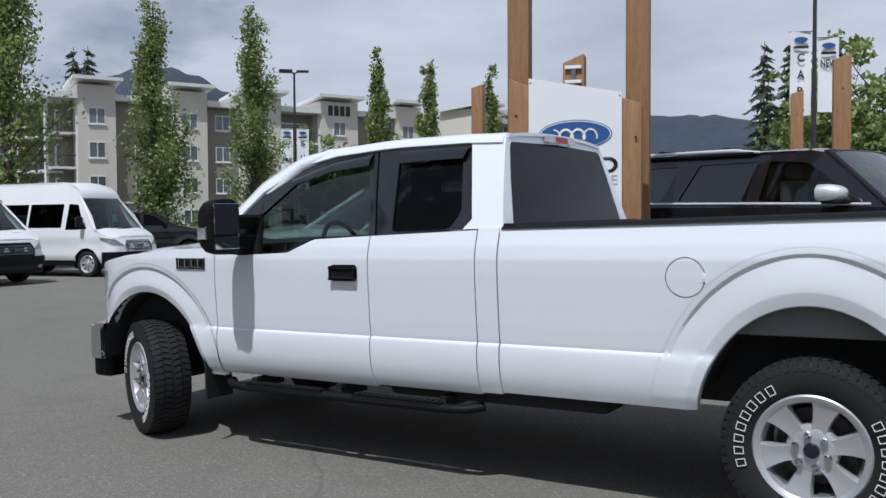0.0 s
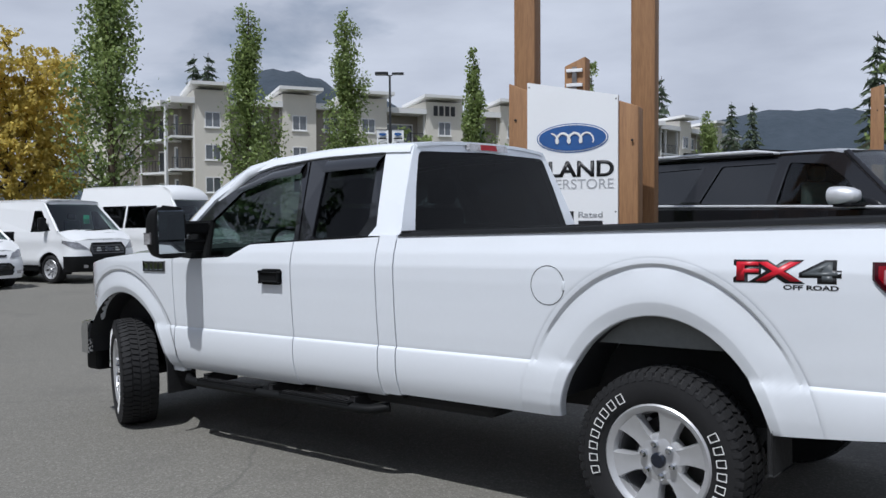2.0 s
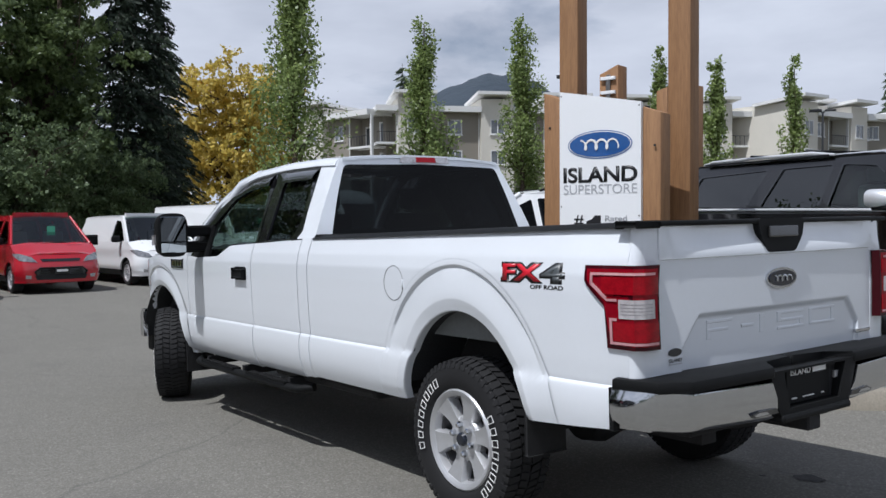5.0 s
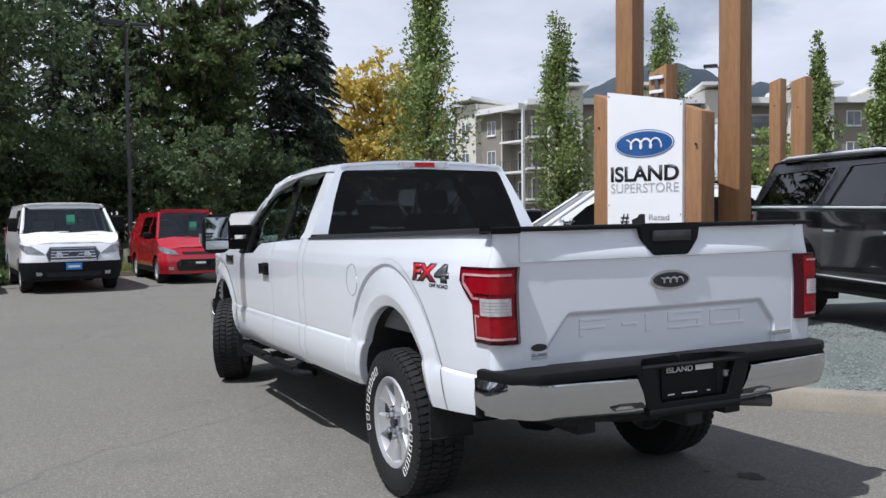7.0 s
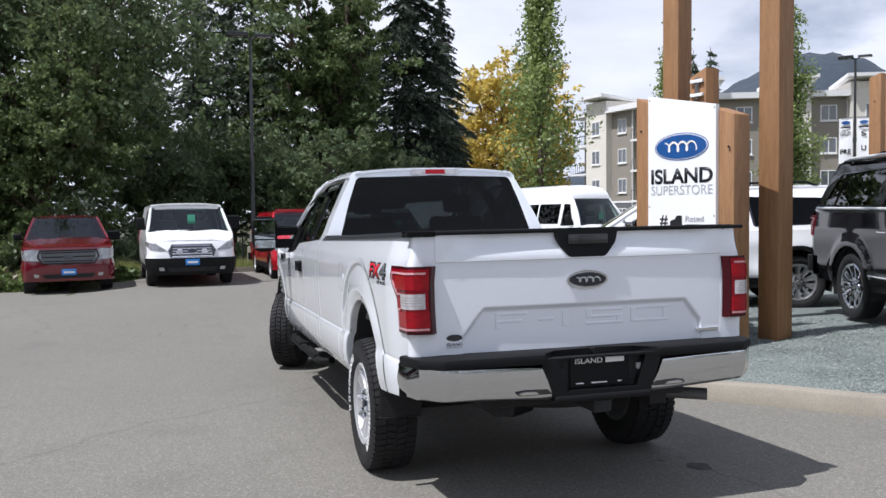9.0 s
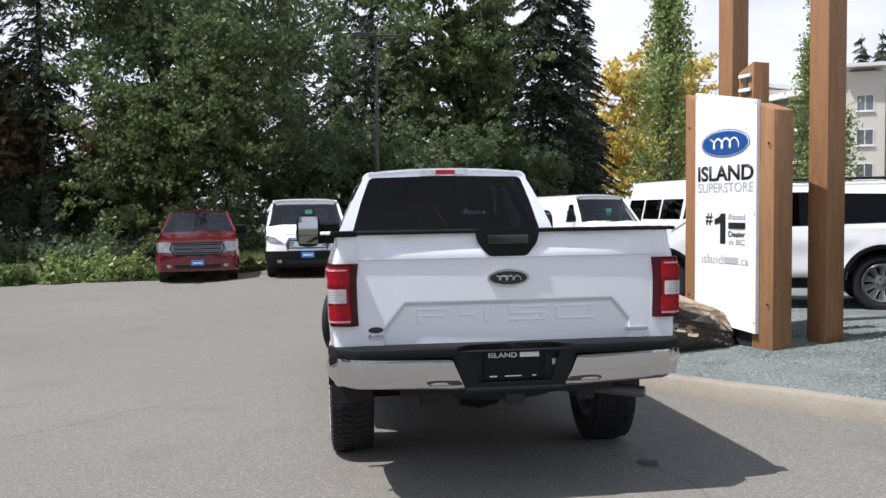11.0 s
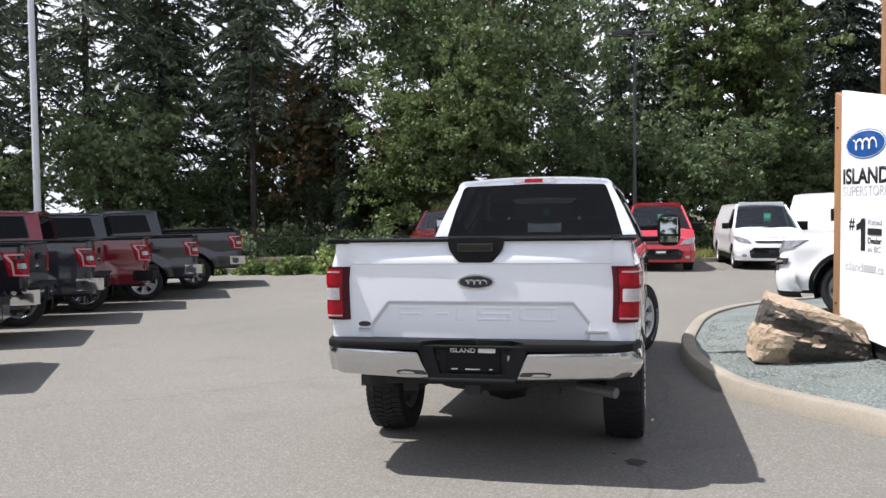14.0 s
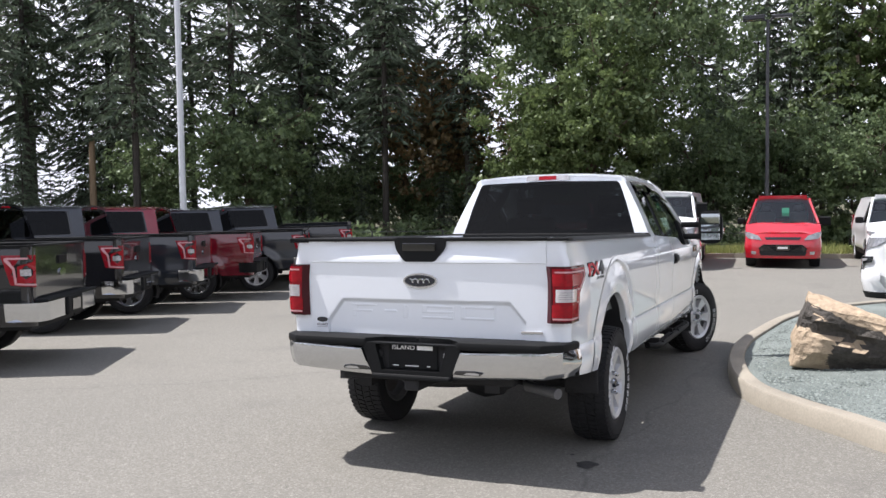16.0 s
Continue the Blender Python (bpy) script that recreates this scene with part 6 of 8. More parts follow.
    part("nose", skin(bm, Vector((0, -0.05, 0))), paint, car, smooth=40)
    bm = bmesh.new()
    edge = s.half - s.rtail + 1.5 * s.rtail
    rear_top = s.belt + 0.02
    surface(bm, lambda a, z: s.rear(a, z, 0.0), span(-edge, edge, 0.08), span(s.sill + 0.05, rear_top, 0.1))
    tailskin = part("tailgate" if kind == "pickup" else "rear_panel", skin(bm, Vector((0, 0.05, 0))), paint, car, smooth=40)
    # cab back
    if kind != "pickup":
        bw = [(s.upper_x(s.belt + 0.05) - 0.14, s.belt + 0.08), (rx - 0.10, s.roof - 0.16)]
        win = rounded([(-bw[0][0], bw[0][1]), (bw[0][0], bw[0][1]), (bw[1][0], bw[1][1]), (-bw[1][0], bw[1][1])], 0.05)
    else:
        win = rounded([(-s.upper_x(s.belt) + 0.12, s.belt + 0.05), (s.upper_x(s.belt) - 0.12, s.belt + 0.05), (rx - 0.06, s.roof - 0.12), (-rx + 0.06, s.roof - 0.12)], 0.05)
    o = [(-s.upper_x(s.belt), s.belt), (s.upper_x(s.belt), s.belt), (rx, s.roof - 0.06), (0, s.roof - 0.01), (-rx, s.roof - 0.06)]
    by = lambda z: blow + (btop - blow) * (z - s.belt) / (s.roof - 0.05 - s.belt)
    part("cab_back", flat(o, [win], lambda x, z: (x, by(z), z), (0, 0.05, 0)), paint, car)
    part("rear_window", flat(win, [], lambda x, z: (x, by(z) + 0.01, z)), glass_rear, car)
    part("third_brake_light", boxed(-0.16, 0.16, btop - 0.03, btop + 0.02, s.roof - 0.085, s.roof - 0.05, 0.006, 1), BRIGHTLENS, car)
    part("floor_pan", boxed(-s.half + 0.25, s.half - 0.25, s.tail + 0.1, s.nose - 0.15, s.sill - 0.06, s.sill + 0.10), UNDER, car)
    part("cabin_floor", boxed(-s.half + 0.12, s.half - 0.12, max(blow, s.arch) if kind == "pickup" else s.tail + 0.08, cowl, s.sill + 0.15, s.belt - 0.42), UNDER, car)
    part("dashboard", boxed(-s.half + 0.15, s.half - 0.15, cowl - 0.40, cowl + 0.02, s.belt - 0.30, s.belt - 0.005, 0.05), PLASTIC, car)
    part("engine_bay", boxed(-s.half + 0.34, s.half - 0.34, cowl, s.nose - 0.25, s.sill + 0.15, s.hood - 0.14), UNDER, car)
    for sx in (-0.42, 0.42):
        st = part("front_seat", boxed(sx - 0.24, sx + 0.24, top - 0.55, top - 0.42, s.belt - 0.40, s.belt + 0.30, 0.05, 3), FABRIC, car, smooth=50)
        part("headrest", boxed(sx - 0.12, sx + 0.12, top - 0.55, top - 0.45, s.belt + 0.32, s.belt + 0.48, 0.04, 3), FABRIC, st, smooth=50)
    if kind == "pickup":
        for sg in (-1, 1):
            part("bed_wall", boxed(sg * (s.half - 0.14), sg * (s.half - 0.05), s.tail + 0.04, blow - 0.02, s.sill + 0.35, s.belt + 0.0), paint, car)
            part("rail_cap", boxed(sg * (s.half - 0.13), sg * (s.half - 0.025), s.tail + 0.02, blow - 0.02, s.belt, s.belt + 0.035, 0.012), PLASTIC, car)
        part("bed_floor", boxed(-s.half + 0.1, s.half - 0.1, s.tail + 0.05, blow, s.sill + 0.32, s.sill + 0.36), UNDER, car)
        part("gate_cap", boxed(-s.half + 0.12, s.half - 0.12, s.tail - 0.01, s.tail + 0.09, s.belt + 0.015, s.belt + 0.040, 0.01), PLASTIC, tailskin)
    return car, tailskin


def rear_dress(car, s, gate, lamp_z0, lamp_z1, chrome=True, handle=True):
    e = s.half - s.rtail
    patch(car, "tail_light", [(e - 0.03, lamp_z0), (e + 0.24, lamp_z0 + 0.03), (e + 0.30, lamp_z1 - 0.10), (e + 0.34, lamp_z1), (e - 0.03, lamp_z1)], s.rear, REDGLOW, "red tail light", 0.03, True)
    lift = lambda a, z: s.rear(a, z, 0.018)
    patch(car, "brake_lens", [(e + 0.00, lamp_z0 + 0.05), (e + 0.18, lamp_z0 + 0.05), (e + 0.18, lamp_z1 - 0.12), (e + 0.00, lamp_z1 - 0.06)], lambda a, z: s.rear(a, z, 0.014), BRIGHTLENS, "", 0.006, True)
    patch(car, "light_guide", [(e - 0.01, lamp_z0 + 0.02), (e + 0.21, lamp_z0 + 0.035), (e + 0.21, lamp_z0 + 0.055), (e - 0.01, lamp_z0 + 0.04)], lift, PALELENS, "", 0.006, True)
    patch(car, "light_guide", [(e + 0.19, lamp_z0 + 0.055), (e + 0.21, lamp_z0 + 0.055), (e + 0.23, lamp_z1 - 0.14), (e + 0.205, lamp_z1 - 0.14)], lift, PALELENS, "", 0.006, True)
    patch(car, "light_guide", [(e + 0.205, lamp_z1 - 0.14), (e + 0.235, lamp_z1 - 0.14), (e + 0.315, lamp_z1 - 0.055), (e + 0.315, lamp_z1 - 0.03), (e + 0.29, lamp_z1 - 0.03)], lift, PALELENS, "", 0.006, True)
    patch(car, "light_guide", [(e + 0.08, lamp_z1 - 0.045), (e + 0.30, lamp_z1 - 0.045), (e + 0.30, lamp_z1 - 0.025), (e + 0.08, lamp_z1 - 0.025)], lift, PALELENS, "", 0.006, True)
    patch(car, "reverse_lens", [(e + 0.05, lamp_z0 + 0.13), (e + 0.15, lamp_z0 + 0.13), (e + 0.15, lamp_z0 + 0.20), (e + 0.06, lamp_z0 + 0.20)], lambda a, z: s.rear(a, z, 0.017), CLEARLENS, "", 0.006, True)
    bz = s.bumper
    bm = bmesh.new()
    surface(bm, lambda a, z: s.rear(a, z, 0.13 if abs(a) < e else 0.13 - 0.09 * min(1, (abs(a) - e) / 0.2)), span(-e - 0.2, e + 0.2, 0.08), (bz - 0.10, bz - 0.09, bz + 0.09, bz + 0.10))
    b = part("rear_bumper", skin(bm, Vector((0, 0.12, 0))), CHROME if chrome else PLASTIC, car, "chrome rear bumper" if chrome else "black rear bumper", smooth=40)
    part("step_pad", boxed(-e, e, s.tail - 0.14, s.tail + 0.02, bz + 0.098, bz + 0.13, 0.012), PLASTIC, b)
    part("plate_panel", boxed(-0.28, 0.28, s.tail - 0.155, s.tail - 0.05, bz - 0.11, bz + 0.11, 0.02), PLASTIC, b)
    part("plate", boxed(-0.15, 0.15, s.tail - 0.165, s.tail - 0.155, bz - 0.06, bz + 0.07), GLOSSBLACK, b)
    if handle:
        part("gate_handle", boxed(-0.15, 0.15, s.tail - 0.02, s.tail + 0.02, s.belt - 0.20, s.belt - 0.10, 0.012), PLASTIC, gate)
        part("oval_badge", flat(oval(0.11, 0.045), [], lambda x, z: (x, s.tail - 0.016, s.belt - 0.30 + z), (0, 0.02, 0)), CHROME, gate)


def front_dress(car, s, lamp, grille, style="bars", chrome=True, plate=None, low=None, lower_mat=None):
    """lamp: outline in (a, z) on one side; grille: half width below and above, z0, z1."""
    patch(car, "headlight", lamp, lambda a, z: s.front(a, z, 0.012), HEADLENS, "clear headlight", 0.04, True)
    g0, g1, z0, z1 = grille
    bm = flat(dense(rounded([(-g0, z0), (g0, z0), (max(g0, g1) + 0.05, (z0 + z1) / 2), (g1, z1), (-g1, z1), (-max(g0, g1) - 0.05, (z0 + z1) / 2)], 0.03), 3), [], lambda a, z: s.front(a, z, 0.014))
    g = part("grille", skin(bm, Vector((0, -0.05, 0))), GLOSSBLACK, car, "black grille")
    n = 5 if style == "bars" else 3
    for k in range(n):
        z = z0 + (z1 - z0) * (k + 0.5) / n
        w = g0 + (g1 - g0) * (k + 0.5) / n - 0.03
        bm = flat(dense([(-w, z - 0.010), (w, z - 0.010), (w, z + 0.010), (-w, z + 0.010)], 8), [], lambda a, zz: s.front(a, zz, 0.024))
        part("grille_bar", skin(bm, Vector((0, -0.02, 0))), CHROME if chrome else PLASTIC, g)
    for (a0, b0), (a1, b1) in (((-g0, z0), (g0, z0)), ((-g1, z1), (g1, z1)), ((-g0, z0), (-max(g0, g1) - 0.05, (z0 + z1) / 2)), ((-max(g0, g1) - 0.05, (z0 + z1) / 2), (-g1, z1)), ((g0, z0), (max(g0, g1) + 0.05, (z0 + z1) / 2)), ((max(g0, g1) + 0.05, (z0 + z1) / 2), (g1, z1))):
        part("grille_frame", tube(bmesh.new(), [s.front(a0 + (a1 - a0) * t, b0 + (b1 - b0) * t, 0.022) for t in span(0, 1, 0.125)], 0.014, 6), CHROME if chrome else PLASTIC, g)
    part("oval_badge", flat(oval(0.105, 0.045), [], lambda a, z: s.front(a, (z0 + z1) / 2 + z + (0.04 if style == "van" else 0), 0.040), (0, -0.02, 0)), DARKBLUE, g)
    if low:
        l0, l1 = low
        bm = bmesh.new()
        e = s.half - s.rnose + 1.5 * s.rnose
        surface(bm, lambda a, z: s.front(a, z, 0.030), span(-e, e, 0.08), (l0, l0 + 0.03, (l0 + l1) / 2, l1 - 0.02, l1))
        bp = part("front_bumper", skin(bm, Vector((0, -0.06, 0))), lower_mat or PLASTIC, car, "dark plastic front bumper" if not lower_mat else "front bumper", smooth=40)
        part("air_intake", flat(dense([(-0.52, l0 + 0.07), (0.52, l0 + 0.07), (0.58, l0 + 0.17), (-0.58, l0 + 0.17)], 6), [], lambda a, z: s.front(a, z, 0.036), (0, -0.02, 0)), UNDER, bp)
        patch(bp, "fog_light", [(0.64, l0 + 0.10), (0.74, l0 + 0.10), (0.75, l0 + 0.18), (0.64, l0 + 0.17)], lambda a, z: s.front(a, z, 0.036), CLEARLENS, "", 0.02, True)
    if plate:
        mat, z = plate
        pl = part("plate", boxed(-0.16, 0.16, s.nose + 0.07, s.nose + 0.105, z, z + 0.14, 0.004, 1), mat, car, "blue show plate" if mat is PLATEBLUE else "dark show plate")
        part("plate_bar", boxed(-0.12, 0.12, s.nose + 0.105, s.nose + 0.108, z + 0.045, z + 0.095), INKWHITE, pl)


def heading(x, y, z, rz):
    return plumb_half(x, y, z, rz)


def plumb_half(x, y, z, rz):
    """Stands a vehicle on the land as it slopes there."""
    if z:
        return pose(x, y, z, 0, 0, rz)
    e = 0.8
    gx, gy = (land(x + e, y) - land(x - e, y)) / (2 * e), (land(x, y + e) - land(x, y - e)) / (2 * e)
    up = Vector((-gx, -gy, 1)).normalized()
    f = Vector((-math.sin(radians(rz)), math.cos(radians(rz)), 0))
    f = (f - up * f.dot(up)).normalized()
    r = f.cross(up)
    return Matrix(((r.x, f.x, up.x, x), (r.y, f.y, up.y, y), (r.z, f.z, up.z, land(x, y)), (0, 0, 0, 1)))


def pickup(m, paint, label, chrome=True, rim=ALLOY, spokes=6, front=False, group=""):
    s = Shape(1.0, -1.14, 4.62, 3.68, 0.50, 1.34, 1.22, 0.66, 0.22, 0.07, 0.405, 0.36, 1.93, 0.03)
    wins = [[(2.05, 1.38), (2.98, 1.38), (2.55, 1.72), (2.10, 1.83)], [(0.92, 1.40), (1.97, 1.38), (2.02, 1.83), (1.04, 1.82)]]
    car, gate = vehicle("pickup_truck", m, label, "pickup truck", s, paint, (3.25, 2.42, 0.82, 0.70), wins, "pickup", group, rim, spokes)
    rear_dress(car, s, gate, 0.92, 1.27, chrome)
    if front:
        front_dress(car, s, [(0.60, 0.90), (1.02, 0.92), (1.16, 1.14), (0.74, 1.17), (0.60, 1.14)], (0.56, 0.62, 0.84, 1.14), "wide", False, (PLATEBLUE, 0.56), (0.42, 0.80), REDPAINT)
    return car


def transit(m, label, roof=2.05, windows=True, plate=None, chrome=True, group="white vans along the verge"):
    s = Shape(1.02, -1.0, 4.22, 3.30, 0.36, 1.30, 1.10, 0.55, 0.34, 0.06, 0.36, 0.16, roof, 0.012, 0.14)
    wins = [[(2.55, 1.26), (3.30, 1.33), (3.12, 1.52), (2.86, 1.84), (2.58, 1.84)]]
    if windows:
        wins += [[(1.40, 1.34), (2.40, 1.34), (2.40, 1.84), (1.40, 1.84)]]
    if roof > 2.3:
        wins = [[(2.55, 1.26), (3.30, 1.33), (3.12, 1.52), (2.90, 2.0), (2.58, 2.02)], [(1.22, 1.36), (2.40, 1.36), (2.40, 2.02), (1.22, 2.02)], [(0.16, 1.36), (1.14, 1.36), (1.14, 2.02), (0.16, 2.02)], [(-0.84, 1.36), (0.08, 1.36), (0.08, 2.02), (-0.84, 2.02)]]
    car, gate = vehicle("van", m, label, "van", s, VANWHITE, (3.58, 2.84, -0.93, -0.98), wins, "van", group, ALLOY, 8, tall=True, glass_side=GLASS_TINT, brow=2.2 if roof > 2.3 else roof - 0.16)
    rear_dress(car, s, gate, 0.95, 1.45, False, False)
    front_dress(car, s, [(0.56, 0.86), (0.92, 0.88), (1.20, 1.02), (1.16, 1.09), (0.80, 1.03)], (0.50, 0.46, 0.70, 1.01), "bars", chrome, plate, (0.30, 0.69))
    return car


def connect(m, paint, label, plate=None, group="", glazed=True):
    s = Shape(0.92, -0.85, 3.70, 2.93, 0.30, 1.12, 0.90, 0.48, 0.32, 0.08, 0.325, 0.26, 1.84, 0.015, 0.14)
    wins = [[(1.75, 1.14), (2.72, 1.14), (2.45, 1.42), (2.10, 1.66), (1.80, 1.68)], [(0.55, 1.15), (1.62, 1.14), (1.66, 1.68), (0.60, 1.67)]]
    wins = wins if glazed else wins[:1]
    car, gate = vehicle("compact_van", m, label, "van", s, paint, (2.98, 2.10, -0.66, -0.80), wins, "van", group, ALLOY, 7, glass_side=GLASS_TINT)
    rear_dress(car, s, gate, 0.85, 1.30, False, False)
    front_dress(car, s, [(0.50, 0.72), (0.86, 0.76), (1.10, 0.92), (0.84, 0.92), (0.60, 0.84)], (0.52, 0.46, 0.42, 0.60), "bars", False, plate, (0.26, 0.40), paint)
    part("upper_slot", flat(dense([(-0.40, 0.74), (0.40, 0.74), (0.44, 0.80), (-0.44, 0.80)], 6), [], lambda a, z: s.front(a, z, 0.012), (0, -0.02, 0)), GLOSSBLACK, car)
    return car


def explorer(m):
    s = Shape(0.99, -1.12, 3.86, 2.86, 0.36, 1.12, 1.10, 0.55, 0.30, 0.14, 0.385, 0.34, 1.77, 0.02)
    wins = [[(1.62, 1.15), (2.42, 1.14), (1.98, 1.48), (1.66, 1.62)], [(0.72, 1.16), (1.54, 1.15), (1.57, 1.63), (0.84, 1.62)], [(-0.70, 1.20), (0.58, 1.17), (0.66, 1.60), (-0.40, 1.56)]]
    car, gate = vehicle("suv", m, "white mid-size suv parked on the gravel island", "suv", s, VANWHITE, (2.72, 1.75, -0.55, -0.98), wins, "chrome", "", DARKALLOY, 10)
    rear_dress(car, s, gate, 0.88, 1.10, False, False)
    front_dress(car, s, [(0.50, 0.90), (0.82, 0.86), (1.10, 0.94), (1.24, 1.05), (0.80, 1.04), (0.54, 1.00)], (0.44, 0.50, 0.74, 1.00), "bars", True, None, (0.34, 0.62), VANWHITE)
    patch(car, "fog_surround", [(0.58, 0.55), (0.80, 0.58), (0.90, 0.70), (1.04, 0.72), (1.06, 0.80), (0.64, 0.80)], lambda a, z: s.front(a, z, 0.036), GLOSSBLACK, "", 0.02, True)
    patch(car, "fog_light", [(0.74, 0.72), (0.98, 0.745), (0.99, 0.775), (0.74, 0.76)], lambda a, z: s.front(a, z, 0.042), CLEARLENS, "", 0.01, True)
    e = s.half - s.rnose + 1.45 * s.rnose
    bm = bmesh.new()
    surface(bm, lambda a, z: s.front(a, z, 0.045), span(-e, e, 0.08), (0.26, 0.28, 0.32, 0.34))
    part("lower_skirt", skin(bm, Vector((0, -0.06, 0))), PLASTIC, car, "black lower skirt", smooth=40)
    for sg in (-1, 1):
        for cy in (0.0, s.wb):
            bm = bmesh.new()
            surface(bm, lambda k, q: (sg * (s.side_x(cy + q * s.arch * math.cos(k), s.tyre + q * s.arch * math.sin(k)) + 0.010), cy + q * s.arch * math.cos(k), s.tyre + q * s.arch * math.sin(k)), span(-0.05, math.pi + 0.05, 0.13), (1.0, 1.06, 1.12))
            part("arch_trim", skin(bm, Vector((-sg * 0.02, 0, 0))), PLASTIC, car, "black wheel-arch trim", smooth=40)
    for sg in (-1, 1):
        part("roof_rail", tube(bmesh.new(), [(sg * 0.66, -0.35, 1.73), (sg * 0.67, -0.2, 1.79), (sg * 0.67, 1.3, 1.80), (sg * 0.66, 1.5, 1.74)], 0.018, 8), PLASTIC, car, "black roof rail", smooth=50)
    return car


def expedition(m):
    s = Shape(1.01, -1.17, 4.16, 3.11, 0.42, 1.28, 1.22, 0.62, 0.24, 0.16, 0.405, 0.32, 1.95, 0.025, taper=0.010)
    wins = [[(1.68, 1.335), (2.80, 1.325), (2.46, 1.62), (2.20, 1.775), (1.74, 1.81)], [(0.62, 1.345), (1.58, 1.335), (1.63, 1.81), (0.84, 1.80)], [(-0.90, 1.36), (0.40, 1.345), (0.62, 1.795), (-0.66, 1.755)]]
    car, gate = vehicle("suv", m, "black full-size suv with chrome trim parked on gravel", "suv", s, BLACKPAINT, (3.14, 2.34, -0.82, -1.05), wins, "bare", "", CHROME, 10, sills=PLASTIC, glass_side=GLASS_SUV)
    rear_dress(car, s, gate, 0.95, 1.24, False, False)
    for sg in (-1, 1):
        rail = part("roof_rail", tube(bmesh.new(), [(sg * 0.775, -0.62, 1.905), (sg * 0.778, -0.45, 1.935), (sg * 0.780, 0.5, 1.940), (sg * 0.778, 1.30, 1.935), (sg * 0.770, 1.62, 1.905)], [0.014, 0.019, 0.019, 0.026, 0.014], 10), SATIN, car, "bright satin roof rail", smooth=50)
        part("rail_foot", boxed(sg * 0.76, sg * 0.80, -0.60, 1.55, 1.885, 1.915, 0.008, 2), BLACKPAINT, rail)
        xt = s.upper_x(1.325)
        part("belt_trim", tube(bmesh.new(), [(sg * (xt + 0.004), -1.0, 1.330), (sg * (xt + 0.006), 0.4, 1.326), (sg * (xt + 0.006), 1.6, 1.320), (sg * (xt + 0.006), 2.95, 1.308)], 0.0165, 8), SATIN, car, "chrome belt trim", smooth=60)
        part("shoulder_trim", tube(bmesh.new(), [(sg * (s.side_x(0.3, 0.55) + 0.010), 0.48, 0.565), (sg * (s.side_x(1.5, 0.55) + 0.010), 2.62, 0.545)], 0.010, 6), SATIN, car, "thin chrome sill trim", smooth=60)
        for y0 in (0.70, 1.74):
            part("door_handle", boxed(sg * 1.005, sg * 1.045, y0, y0 + 0.22, 1.05, 1.085, 0.010), CHROME, car, "chrome door handle")
        # door mirror with a bright upper shell over a black foot
        rings = []
        for y, k in ((2.50, 0.86), (2.515, 1.0), (2.62, 1.0), (2.70, 0.86), (2.76, 0.58), (2.785, 0.25)):
            rings.append([(sg * (1.150 + 0.135 * k * math.copysign(abs(math.cos(a)) ** 0.7, math.cos(a))), y, 1.425 + 0.092 * k * math.copysign(abs(math.sin(a)) ** 0.7, math.sin(a))) for a in (2 * math.pi * i / 20 for i in range(20))])
        bm = bmesh.new()
        surface(bm, lambda i, q: rings[i][q % 20], range(6), range(21))
        bmesh.ops.remove_doubles(bm, verts=bm.verts, dist=0.0005)
        bm.faces.new([v for v in bm.verts if abs(v.co.y - 2.785) < 1e-5][:20])
        mr = part("mirror", bm, SATIN, car, "chrome mirror shell", smooth=50)
        part("mirror_glass", flat([(sg * 1.150 + a, 1.425 + b) for a, b in oval(0.112, 0.076, 24)], [], lambda x, z: (x, 2.503, z), (0, 0.006, 0)), GLASS_MIRROR, mr)
        part("mirror_foot", boxed(sg * 0.90, sg * 1.24, 2.55, 2.75, 1.312, 1.355, 0.018, 3), PLASTIC, mr, "black mirror foot", smooth=40)
    for yy in (0.25, 1.15):
        part("cross_bar", boxed(-0.77, 0.77, yy, yy + 0.07, 1.955, 1.980, 0.010), PLASTIC, car)
    return car


expedition(heading(6.56, 2.98, 0.285, 163.5) @ pose(0, 0, 0, -1.3, 0, 0))
explorer(heading(6.61, 5.80, 0.235, 65))
connect(heading(1.08, 21.6, 0, 183), BRIGHTRED, "bright red compact van facing out by the verge", (GLOSSBLACK, 0.46))
connect(heading(3.95, 22.6, 0, 184), VANWHITE, "white compact cargo van by the verge", None, "", False)
transit(heading(-2.0, 20.6, 0, 184), "white low-roof van with dark lower bumper", 2.02, True, (PLATEBLUE, 0.52))
transit(heading(6.5, 23.4, 0, 191), "white low-roof cargo van by the verge", 2.16, False, None, False)
transit(heading(10.4, 23.9, 0, 192), "white high-roof passenger van by the verge", 2.66, True)
pickup(heading(-5.05, 21.6, 0, 187), REDPAINT, "dark red crew-cab pickup facing out by the verge", front=True)
pickup(heading(15.0, 27.6, 0, 238), BLACKPAINT, "black crew-cab pickup behind the vans")
# the row of pickups with their tails to the lot
for x, y, paint, words, rim, spokes, chrome in (
        (-6.89, 0.91, BLACKPAINT, "black pickup in the parked row, tail outward", ALLOY, 6, True),
        (-8.55, 3.95, BLACKPAINT, "black pickup with chrome bumper in the row", ALLOY, 10, True),
        (-9.30, 6.49, GREYPAINT, "dark grey pickup in the parked row", DARKALLOY, 6, True),
        (-9.79, 8.88, REDPAINT, "dark red pickup with black bumper in the row", DARKALLOY, 10, False),
        (-10.11, 11.37, GREYPAINT, "dark grey pickup with silver wheels in the row", ALLOY, 6, True),
        (-10.24, 13.76, GREYPAINT, "dark grey pickup at the end of the row", DARKALLOY, 10, True)):
    pickup(heading(x, y, 0, 120), paint, words, chrome, rim, spokes, group="pickups in a row")


